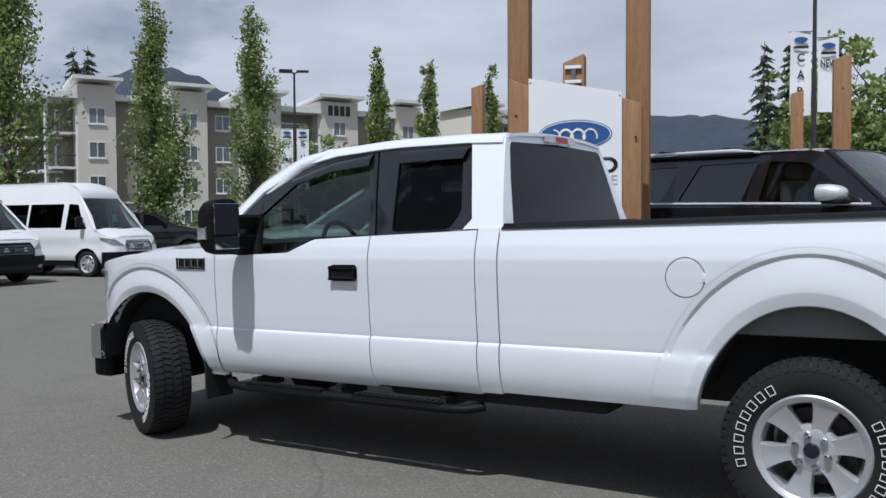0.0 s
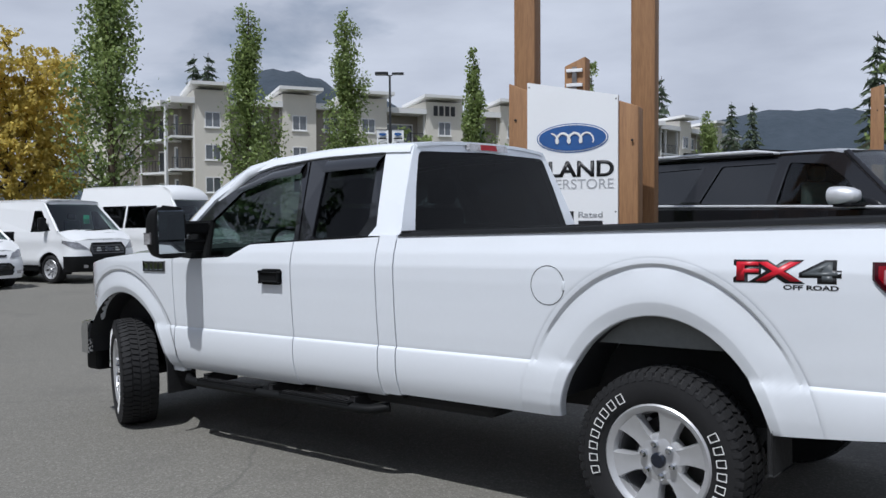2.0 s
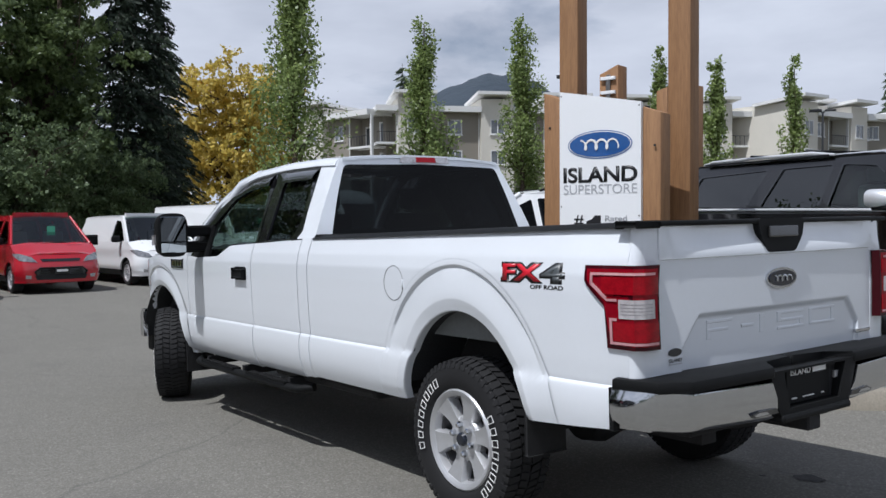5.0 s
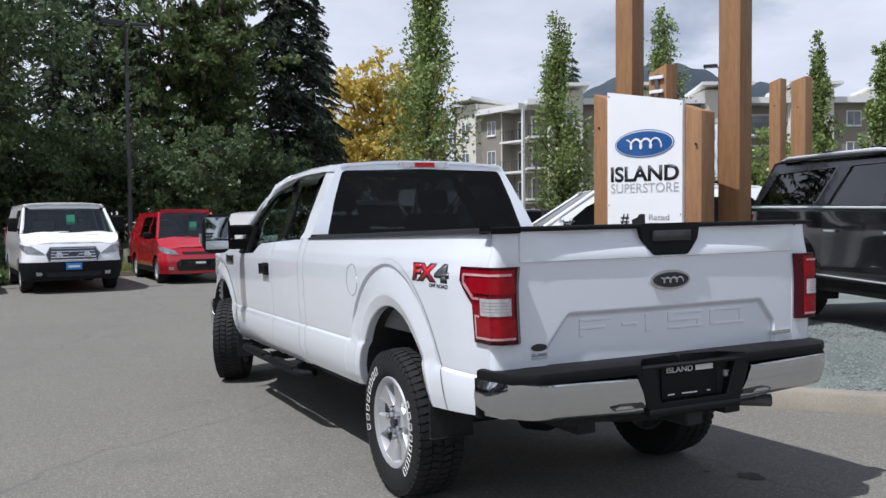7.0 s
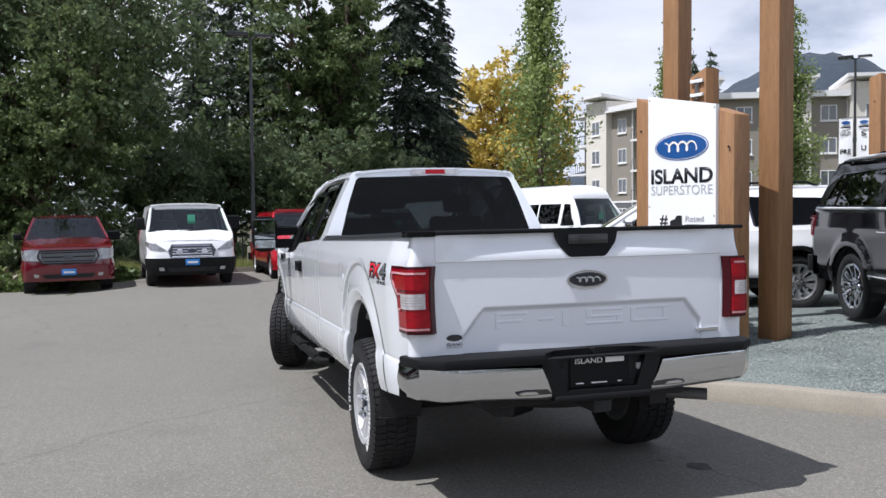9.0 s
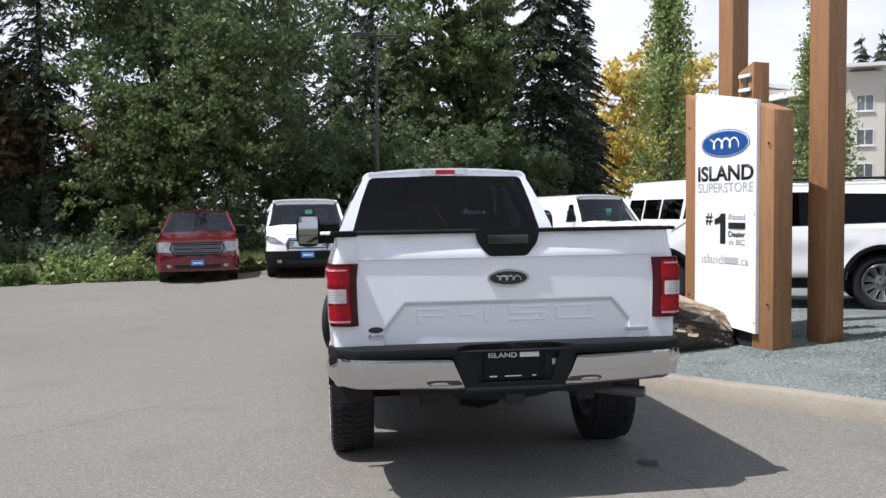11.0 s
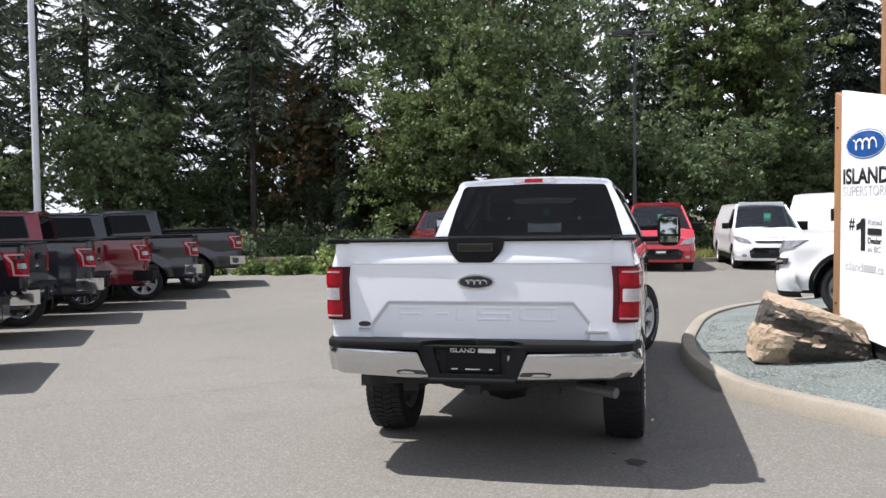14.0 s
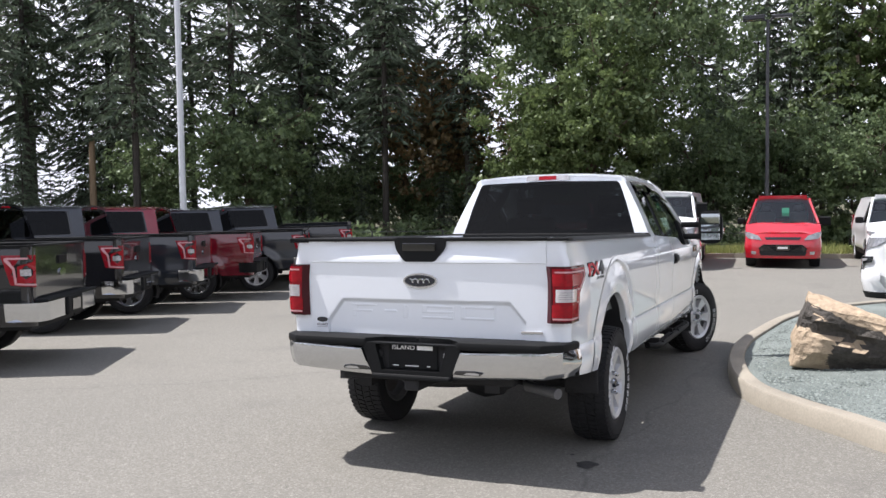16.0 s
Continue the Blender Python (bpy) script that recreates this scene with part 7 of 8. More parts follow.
# ---- trees and planting ----
def leaf_mesh(name, centres, size, rng, slim=0.55, droop=None, mats=(LEAF,), split=None):
    """Many small pointed leaves in one mesh: centres is an n x 3 array, droop an optional n x 3 array of leaf directions."""
    n = len(centres)
    d = rng.normal(size=(n, 3)) if droop is None else droop + rng.normal(size=(n, 3)) * 0.35
    d /= np.linalg.norm(d, axis=1, keepdims=True)
    o = rng.normal(size=(n, 3))
    o -= d * (o * d).sum(1, keepdims=True)
    o /= np.linalg.norm(o, axis=1, keepdims=True)
    s = size * rng.uniform(0.6, 1.4, (n, 1))
    a, b = d * s, o * s * slim
    v = np.stack([centres - a, centres + b, centres + a, centres - b], 1).reshape(-1, 3)
    me = bpy.data.meshes.new(name)
    me.vertices.add(4 * n)
    me.vertices.foreach_set("co", v.ravel())
    me.loops.add(4 * n)
    me.loops.foreach_set("vertex_index", np.arange(4 * n, dtype=np.int32))
    me.polygons.add(n)
    me.polygons.foreach_set("loop_start", np.arange(0, 4 * n, 4, dtype=np.int32))
    for k in mats:
        me.materials.append(k)
    if len(mats) > 1:
        me.polygons.foreach_set("material_index", split.astype(np.int32))
    me.update()
    return me


def limb(bm, a, b, ra, rb, rng, bend=0.12, seg=6):
    a, b = Vector(a), Vector(b)
    n = 5 if seg > 4 else 2
    off = Vector(rng.normal(size=3)) * bend * (b - a).length
    pts = [a.lerp(b, t) + off * math.sin(t * math.pi) for t in (i / n for i in range(n + 1))]
    tube(bm, pts, [ra + (rb - ra) * i / n for i in range(n + 1)], seg)
    return pts


def tree_thing(m, name, label, trunk, crown, trunk_mat, group=""):
    t = empty(name, m, label, "tree", group)
    part("trunk", trunk, trunk_mat, t, smooth=50)
    ob = new("crown", crown)
    ob.parent = t
    return t


def poplar(m, label, height, radius, seed, count=9000, size=0.085):
    """A columnar poplar: steep limbs and a narrow ragged crown with gaps."""
    rng = np.random.default_rng(seed)
    bm = bmesh.new()
    limb(bm, (0, 0, -0.3), (0, 0, height * 0.96), 0.16, 0.02, rng, 0.004, 8)
    cl = []
    tops = []
    for k in range(46):
        z0 = height * rng.uniform(0.06, 0.80)
        a = rng.uniform(0, 6.28)
        prof = radius * ((0.35 + 0.65 * math.sin(min(1.0, z0 / height + 0.18) * math.pi) ** 0.8)) * rng.uniform(0.55, 1.20) * (1.12 - 0.62 * smooth01((z0 / height - 0.32) / 0.45))
        up = rng.uniform(0.10, 0.20) * height
        end = (math.cos(a) * prof, math.sin(a) * prof, min(z0 + up, height))
        pts = limb(bm, (0, 0, z0), end, 0.035, 0.008, rng, 0.10, 5)
        tops.append((pts, prof))
    for pts, prof in tops:
        for p in pts[1:]:
            cl.append(tuple(p))
    for k in range(14):
        cl.append((rng.normal(0, 0.15), rng.normal(0, 0.15), height * rng.uniform(0.75, 1.0)))
    cl = np.array(cl)
    pick = rng.integers(0, len(cl), count)
    c = cl[pick] + rng.normal(size=(count, 3)) * np.array([0.19, 0.19, 0.30]) * (radius / 1.2) * (1.1 - 0.45 * np.clip(cl[pick][:, 2:3] / height - 0.4, 0, 0.6) / 0.6)
    c[:, 2] = np.clip(c[:, 2], 0.35, height * 1.03)
    return tree_thing(m, "poplar_tree", label, bm, leaf_mesh("poplar_crown", c, size, rng, 0.6), BARK, "poplar row")


def broadleaf_mesh(height, spread, seed, count, size, mat, low=0.15, open_=0.75):
    """Trunk and crown of a spreading broadleaf tree, with clumps at the branch ends and gaps between them."""
    rng = np.random.default_rng(seed)
    bm = bmesh.new()
    fork = height * 0.28
    limb(bm, (0, 0, -0.3), (0, 0, fork), 0.018 * height, 0.014 * height, rng, 0.02, 9)
    tips = []
    for k in range(9):
        a = 2 * math.pi * k / 9 + rng.uniform(-0.3, 0.3)
        r = spread * rng.uniform(0.45, 0.85)
        e1 = (math.cos(a) * r * 0.55, math.sin(a) * r * 0.55, fork + (height - fork) * rng.uniform(0.30, 0.75))
        p1 = limb(bm, (0, 0, fork * rng.uniform(0.7, 1.0)), e1, 0.0085 * height, 0.004 * height, rng, 0.10, 6)
        for j in range(6):
            s = p1[int(rng.integers(2, 6))]
            aa = a + rng.uniform(-1.0, 1.0)
            rr = spread * rng.uniform(0.30, 0.62)
            e2 = (s.x + math.cos(aa) * rr, s.y + math.sin(aa) * rr, s.z + rng.uniform(-0.10, 0.22) * height)
            p2 = limb(bm, s, e2, 0.0034 * height, 0.0013 * height, rng, 0.14, 5)
            for i in range(4):
                q = p2[int(rng.integers(2, 6))]
                e3 = Vector((q.x, q.y, q.z)) + Vector(rng.normal(size=3)) * spread * 0.17
                tips.append(tuple(e3))
                if i < 2:
                    limb(bm, q, e3, 0.02, 0.006, rng, 0.1, 4)
    for k in range(int(60 * low / 0.15)):
        a, r = rng.uniform(0, 6.28), spread * rng.uniform(0.5, 0.95)
        tips.append((math.cos(a) * r, math.sin(a) * r, height * rng.uniform(low, 0.5)))
    tips = np.array(tips)
    sub = np.repeat(tips, 5, 0) + rng.normal(size=(5 * len(tips), 3)) * spread * 0.11 * np.array([1, 1, 0.6])
    pick = rng.integers(0, len(sub), count)
    c = sub[pick] + rng.normal(size=(count, 3)) * spread * 0.040 * np.array([1, 1, 0.7]) * open_ / 0.75
    c[:, 2] = np.maximum(c[:, 2], 0.4)
    droop = rng.normal(size=(count, 3)) * 0.8 + np.array([0, 0, -0.5])
    return bm, leaf_mesh("broadleaf_crown", c, size, rng, 0.65, droop, (mat,))


def conifer_mesh(height, spread, seed, bare=0.12, mat=NEEDLE, every=0.42, gap=0.25, dense=1.0, needle=0.20):
    """Trunk, drooping boughs and needle sprays of a tall fir."""
    rng = np.random.default_rng(seed)
    bm = bmesh.new()
    limb(bm, (0, 0, -0.3), (0, 0, height), 0.0075 * height, 0.02, rng, 0.003, 7)
    cs, ds = [], []
    z = height * bare
    while z < height * 0.985:
        f = (z - height * bare) / (height * (1 - bare))
        reach = spread * (1 - f) ** 0.75 * (0.55 + 0.45 * min(1, f / 0.15))
        for k in range(6 if f < 0.8 else 4):
            if rng.random() < gap * (1 - f):
                continue
            a = rng.uniform(0, 6.28)
            L = max(0.35, reach * rng.uniform(0.55, 1.15))
            sag = rng.uniform(0.10, 0.38) * L
            tip = Vector((math.cos(a) * L, math.sin(a) * L, z - sag))
            base = Vector((0, 0, z + 0.05 * L))
            mid = base.lerp(tip, 0.5) + Vector((0, 0, 0.16 * L))
            pts = [base, base.lerp(mid, 0.5), mid, mid.lerp(tip, 0.5), tip]
            if L > 1.0:
                tube(bm, pts[::2], [0.045, 0.03, 0.008], 3, False)
            n = int((9 + 17 * L) * dense)
            t = rng.random(n) ** 0.8
            side = np.array([-math.sin(a), math.cos(a), 0.0])
            out = np.array([math.cos(a), math.sin(a), 0.0])
            for ti in t:
                p = pts[min(3, int(ti * 4))].lerp(pts[min(4, int(ti * 4) + 1)], ti * 4 % 1)
                w = rng.normal(0, 0.16) * L * (1.1 - ti * 0.6)
                cs.append((p.x + side[0] * w, p.y + side[1] * w, p.z - abs(w) * 0.25 - rng.uniform(0, 0.12)))
                ds.append(out * 0.7 + side * np.sign(w) * 0.6 + np.array([0, 0, -0.55]))
        z += every * rng.uniform(0.7, 1.3)
    c, d = np.array(cs), np.array(ds)
    return bm, leaf_mesh("conifer_crown", c, needle, rng, 0.22, d, (mat,))


def grove(make, places, name, label, group, base=None):
    """Plants one kind of tree at many places, turned and scaled: the first is built, the others share its meshes."""
    first = None
    for i, (x, y, scale) in enumerate(places):
        m = plumb(x, y, land(x, y) - 0.05, (i * 137) % 360) @ Matrix.Scale(scale, 4)
        if first is None:
            bm, crown = make()
            first = tree_thing(m, name, label, bm, crown, FIRBARK if "fir" in name else BARK, group)
        else:
            c = copy_thing(first, m)
            c.scale = (scale, scale, scale)
    return first


# columnar poplars behind the vans: x, y, height, half width, leaves
for i, (x, y, h, r, n) in enumerate(((11.4, 26.1, 11.6, 1.34, 11000), (17.6, 26.6, 10.2, 1.10, 9500), (23.7, 27.5, 10.8, 1.12, 10000), (36.4, 29.9, 11.4, 0.85, 6000), (39.4, 28.4, 11.0, 0.85, 6000), (48.6, 29.2, 12.0, 0.85, 4000), (69, 29.7, 10.6, 1.2, 4000), (78, 33, 10.6, 1.3, 4000))):
    poplar(plumb(x, y, land(x, y), i * 77), "columnar green poplar standing behind the parked vans", h, r, 20 + i, int(n * 1.25), 0.074 if x < 25 else 0.10)
# yellow autumn tree
bm, crown = broadleaf_mesh(15.0, 4.7, 5, 25000, 0.15, LEAFYELLOW, 0.2)
tree_thing(plumb(22.5, 58.5, land(22.5, 58.5)), "autumn_tree", "broad tree with yellow autumn leaves", bm, crown, BARK)
# the wood beyond the verge
grove(lambda: broadleaf_mesh(17.5, 6.8, 8, 42000, 0.108, LEAFDARK, 0.0), [(-7.2, 31.6, 1.0)], "maple_tree", "tall open-crowned dark-green maple in the wood", "wood behind the lot")
grove(lambda: broadleaf_mesh(17.0, 3.7, 9, 44000, 0.115, LEAFMID, 0.10), [(5.4, 41.0, 1.0)], "tall_maple_tree", "tall bushy light-green maple at the wood's edge", "wood behind the lot")
grove(lambda: broadleaf_mesh(8.3, 3.6, 13, 40000, 0.082, LEAFMID, 0.06), [(-6.3, 27.6, 1.0)], "bushy_maple_tree", "bushy low-branched green maple on the verge", "wood behind the lot")
grove(lambda: broadleaf_mesh(9.0, 3.9, 10, 17000, 0.125, LEAFDARK, 0.06), [(3.6, 33.0, 0.62), (0.4, 36.0, 0.7), (7.6, 39.5, 0.62), (-19.8, 24.7, 0.72), (-2.6, 33.0, 0.6), (9.4, 41.5, 0.55), (-24.5, 24.0, 0.55), (-15.2, 31.0, 0.45), (-12.8, 32.4, 0.45), (-10.4, 32.2, 0.42), (-17.6, 30.0, 0.42), (-13.8, 35.0, 0.5), (-9.0, 34.0, 0.45), (-19.0, 28.4, 0.40)], "small_maple_tree", "low-branched green maple along the verge", "wood behind the lot")
grove(lambda: broadleaf_mesh(10.5, 3.0, 12, 11000, 0.11, LEAFBROWN, 0.15), [(-14.2, 31.4, 0.95), (-10.8, 36.0, 0.7)], "browning_tree", "thin tree with browning leaves in the wood", "wood behind the lot")
grove(lambda: conifer_mesh(25, 4.7, 3, 0.03, NEEDLE, 0.36, 0.12, 1.3, 0.225), [(-21.8, 32.4, 1.0), (-30, 27.0, 0.95), (-36, 21.0, 1.0)], "fir_tree", "tall dark fir with drooping boughs", "wood behind the lot")
grove(lambda: conifer_mesh(25, 4.7, 3, 0.03, NEEDLEBLACK, 0.33, 0.10, 1.7, 0.225), [(11.2, 46.2, 1.0), (9.4, 53.5, 0.86), (15.2, 52.0, 0.72)], "fir_tree", "broad blackish-green fir at the wood's end", "wood behind the lot")
grove(lambda: conifer_mesh(23, 3.2, 4, 0.22, NEEDLE, 0.42, 0.35, 0.95, 0.215), [(-18.6, 36.6, 1.0), (-23.4, 21.8, 1.0), (-21.6, 25.8, 1.05), (-20.2, 29.2, 1.0), (-15.6, 28.6, 0.95), (-32.5, 24.5, 1.1), (-26.0, 28.5, 1.0), (-40, 15.0, 1.0), (-36, 28, 1.1), (1.1, 46.0, 1.0), (-17.2, 31.6, 0.9), (-3.6, 40.5, 0.8), (-30.5, 19.0, 1.0), (-12.3, 30.2, 0.85), (2.0, 43.0, 0.95), (-0.7, 44.5, 1.0)], "thin_fir_tree", "tall thin fir with bare lower trunk", "wood behind the lot")
grove(lambda: conifer_mesh(18, 3.4, 6, 0.03, NEEDLE, 0.75, 0.15, 0.6, 0.30), [(-9.5, 44, 0.46), (-12, 49, 0.51), (-4, 53, 0.87), (-44, 26, 0.70), (-50, 12, 0.80), (-6.6, 40, 0.58), (0.6, 40.5, 0.65), (-33, 22, 0.36), (-30, 25.5, 0.42), (-27.5, 24, 0.34), (-25, 26.5, 0.40), (-22.6, 27.6, 0.34), (-19.4, 27.4, 0.38), (-17.4, 29.6, 0.36), (-15, 34.6, 0.42), (-12, 34, 0.32), (-9.6, 33.5, 0.30), (-3.2, 36.5, 0.52), (2.6, 39, 0.61), (8.4, 44, 0.61), (14.6, 49, 0.72), (-38, 18.5, 0.40), (-28, 20.4, 0.30), (-33.5, 25, 0.50), (-26.6, 19, 0.34), (-1, 42, 0.80), (-21, 37.5, 0.90), (-13, 43.5, 0.84), (-3.5, 46, 0.75), (-8, 50, 0.75), (-13.2, 29.6, 0.24), (-15.3, 32.2, 0.30), (-11.5, 28.6, 0.22), (-17, 37, 0.6), (-12.6, 39.4, 0.5), (6.6, 49, 0.8), (-9, 38.5, 0.42), (-7.6, 36.4, 0.36), (-5.2, 38.5, 0.42), (-11, 41, 0.46), (-6.2, 43, 0.5), (-10.4, 34.8, 0.3), (-29.5, 23, 0.27), (-27.8, 22.0, 0.22), (-25.8, 21.8, 0.20), (-31.5, 22.4, 0.26), (-18.2, 26.6, 0.15), (-16.6, 28.2, 0.17), (-20.6, 26.2, 0.15), (-23.8, 23.6, 0.20)], "full_fir_tree", "dense dark fir deep in the wood", "wood behind the lot")
grove(lambda: conifer_mesh(15, 2.8, 7, 0.04, NEEDLE, 0.55, 0.05, 0.55, 0.42), [(43.6, 10.0, 0.72), (48.8, 9.7, 0.78), (54, 8.0, 0.84), (57, 11, 0.8), (103.4, 50.7, 1.35), (107, 42.7, 1.1), (112.6, 42.1, 1.12), (58.3, 89.0, 1.45), (66, 97, 1.6), (82, 84, 1.2), (92, 78, 1.1), (120, 60, 1.1), (70, 100, 1.2), (118, 70, 1.2)], "spruce_tree", "dark pointed spruce in the distance", "distant spruces")
grove(lambda: broadleaf_mesh(9.0, 3.6, 14, 12000, 0.15, LEAF, 0.10), [(39.6, 4.0, 1.05), (43, 6.5, 0.8), (44.0, 1.0, 1.0), (36.5, 33.5, 0.75)], "leafy_tree", "round light-green tree beyond the lot", "far leafy trees")


def shrub(m, label, w, h, seed, count, mat, size=0.07, name="shrub"):
    rng = np.random.default_rng(seed)
    d = rng.normal(size=(count, 3))
    d /= np.linalg.norm(d, axis=1, keepdims=True)
    lump = 0.75 + 0.25 * np.sin(d[:, 0] * 5 + seed) * np.sin(d[:, 1] * 4 + seed * 2)
    c = d * (rng.random((count, 1)) ** 0.4) * lump[:, None] * np.array([w, w, h])
    c[:, 2] = np.abs(c[:, 2])
    bm = bmesh.new()
    for k in range(6):
        a = rng.uniform(0, 6.28)
        limb(bm, (0, 0, -0.1), (math.cos(a) * w * 0.6, math.sin(a) * w * 0.6, h * 0.7), 0.03, 0.008, rng, 0.1, 5)
    t = empty(name, m, label, "shrub", "verge shrubs")
    part("stem", bm, BARK, t)
    ob = new("foliage", leaf_mesh("shrub_leaves", c, size, rng, 0.5, None, (mat,)))
    ob.parent = t
    return t


rng = random.Random(4)
dark = shrub(plumb(-32.0, 18.4, land(-32, 18.4) - 0.05), "dark bushy undergrowth at the wood's edge", 2.2, 1.25, 11, 1900, LEAFDARK, 0.10, "undergrowth")
for k in range(19):
    x = -30.2 + 2.05 * k
    y = lerp(min(x, -7) if x < 0 else x, VERGE) + rng.uniform(7.0, 11.0)
    c = copy_thing(dark, plumb(x, y, land(x, y) - 0.05, k * 71))
    q = rng.uniform(0.75, 1.25)
    c.scale = (q, q, q)
for k, (x, y) in enumerate(((-24.6, 17.4), (-26.8, 18.2), (-29.4, 19.6), (-28.0, 22.0), (-31.6, 21.4), (-22.4, 17.8))):
    c = copy_thing(dark, plumb(x, y, land(x, y) - 0.05, k * 47))
    c.scale = (1.1, 1.1, 1.0)
base = [shrub(plumb(-9.3, 17.6, land(-9.3, 17.6)), "clipped green shrub on the verge", 0.75, 0.62, 3, 2300, HEDGE), shrub(plumb(-7.2, 18.6, land(-7.2, 18.6)), "bushy grey-green shrub on the verge", 0.85, 0.95, 5, 2500, LEAF)]
for k, (x, y, s) in enumerate([(-10.4, 17.5, 0.9), (-8.3, 18.2, 1.0), (-6.2, 18.6, 0.85), (-5.4, 19.0, 0.9), (-11.6, 17.2, 0.9), (-12.8, 17.0, 1.0), (-3.4, 20.6, 0.8), (3.4, 23.8, 0.9), (5.2, 24.9, 1.1), (9.3, 26.8, 1.5), (13.5, 28.5, 1.8), (15.8, 29.4, 2.2), (19, 30.5, 2.4), (21.3, 31, 2.3), (12.2, 29.8, 2.0), (7.4, 26.6, 1.4), (17.5, 32, 2.6), (25, 32, 2.4), (29, 33, 2.6), (-14.5, 17.2, 0.95), (-17, 17, 0.95), (-6.8, 20.5, 0.9), (-10, 20, 0.9), (-4.6, 22, 0.9)]):
    c = copy_thing(base[k % 2], plumb(x, y, land(x, y) - 0.03, k * 61))
    c.scale = (s, s, s)


def blades(count, seed):
    """Tall grass along the verge, joined in one mesh."""
    r = np.random.default_rng(seed)
    t = r.random(count)
    xs = np.where(r.random(count) < 0.75, r.uniform(-6, 8, count), r.uniform(-30, 24, count))
    pts = []
    for x in xs:
        y = lerp(x, VERGE) + 0.25 + r.exponential(1.1)
        pts.append((x, y, land(x, y)))
    c = np.array(pts)
    hgt = r.uniform(0.12, 0.42, (count, 1))
    lean = r.normal(size=(count, 3)) * 0.10
    lean[:, 2] = 0
    tip = c + np.array([0, 0, 1.0]) * hgt + lean
    w = r.normal(size=(count, 3)) * np.array([0.014, 0.014, 0])
    v = np.stack([c - w, c + w, tip], 1).reshape(-1, 3)
    me = bpy.data.meshes.new("blades")
    me.from_pydata(v.tolist(), [], np.arange(3 * count).reshape(-1, 3).tolist())
    return me


g = new("verge_grass", blades(26000, 2))
g.data.materials.append(GRASS)
tagged(g, "tall green and straw-coloured grass on the verge", "grass", kind="stuff")

# unseen woods that close the place behind and beside the lot
ring = random.Random(9)
spots = []
for k in range(34):
    a, far = radians(150 + 170 * k / 33), ring.uniform(60, 74)
    # trees straight behind are made taller and nearer to darken the rear window's reflection
    behind = smooth01(1 - abs(math.degrees(a) - 265) / 55)
    far -= 14 * behind
    spots.append((far * math.cos(a), 2 + far * math.sin(a), ring.uniform(0.55, 0.75) * (1 + 0.6 * behind)))
grove(lambda: conifer_mesh(18, 3.4, 16, 0.03, NEEDLE, 1.2, 0.1, 0.35, 0.45), [q for k, q in enumerate(spots) if k % 3], "full_fir_tree", "dense dark fir closing the far side of the lot", "wood round the lot")
grove(lambda: broadleaf_mesh(11.0, 4.6, 17, 5000, 0.26, LEAFDARK, 0.1), [q for k, q in enumerate(spots) if k % 3 == 0], "maple_tree", "broad dark-green tree beyond the lot", "wood round the lot")


# ---- lamp posts, poles, buildings and hills ----
def street_lamp(x, y, h, mat, label, heads=2, banners=(), yaw=0.0, r=0.07):
    z0 = land(x, y)
    lamp = empty("street_lamp", plumb(x, y, z0, yaw), label, "street lamp", "lot lamp posts")
    part("base", lathe(bmesh.new(), [(0.0, 0.7), (0.22, 0.7), (0.24, 0.0), (0.0, 0.0)], 20, "z"), CONCRETE, lamp, smooth=40)
    part("pole", tube(bmesh.new(), [(0, 0, 0.6), (0, 0, h * 0.5), (0, 0, h)], [r * 1.2, r, r * 0.8], 12), mat, lamp, smooth=50)
    for s in ((-1, 1) if heads == 2 else (1,)):
        hd = part("lamp_head", boxed(s * 0.12, s * 0.75, -0.17, 0.17, h + 0.02, h + 0.12, 0.03), mat, lamp, "flat lamp head", smooth=40)
        part("lamp_arm", tube(bmesh.new(), [(0, 0, h - 0.08), (s * 0.2, 0, h + 0.05)], 0.03, 8), mat, hd)
        part("lens", boxed(s * 0.2, s * 0.68, -0.12, 0.12, h + 0.008, h + 0.021), CLEARLENS, hd)
    for s, words, zt, zb in banners:
        bw = 0.62
        b = part("banner", surface(bmesh.new(), lambda u, z: (s * (0.10 + bw * u), 0.03 * math.sin(u * 3 + z * 2), z), span(0, 1, 0.2), span(zb, zt, 0.3)), SIGNWHITE, lamp, "white vertical banner", smooth=60)
        for z in (zt, zb):
            part("banner_arm", tube(bmesh.new(), [(0, 0, z), (s * (0.14 + bw), 0, z)], 0.014, 6), mat, b)
        xc = s * (0.10 + bw / 2)
        part("banner_oval", flat(oval(0.20, 0.085), [], lambda a, c: (xc + a, -0.045, zt - 0.25 + c), (0, 0.005, 0)), BLUE, b)
        part("banner_bar", boxed(xc - 0.22, xc + 0.22, -0.050, -0.045, zt - 0.52, zt - 0.44), INK, b)
        n = len(words)
        for k, wd in enumerate(words):
            zc = zt - 0.80 - (zt - zb - 1.05) * k / max(1, n - 1)
            hh = 0.26 if len(wd) == 1 else 0.24
            lettering("banner_letter", wd, INK, b, facing(xc, -0.045, zc, -90), hh, 0.004, (0.22 if len(wd) == 1 else 0.48), bold=0.02)
    return lamp


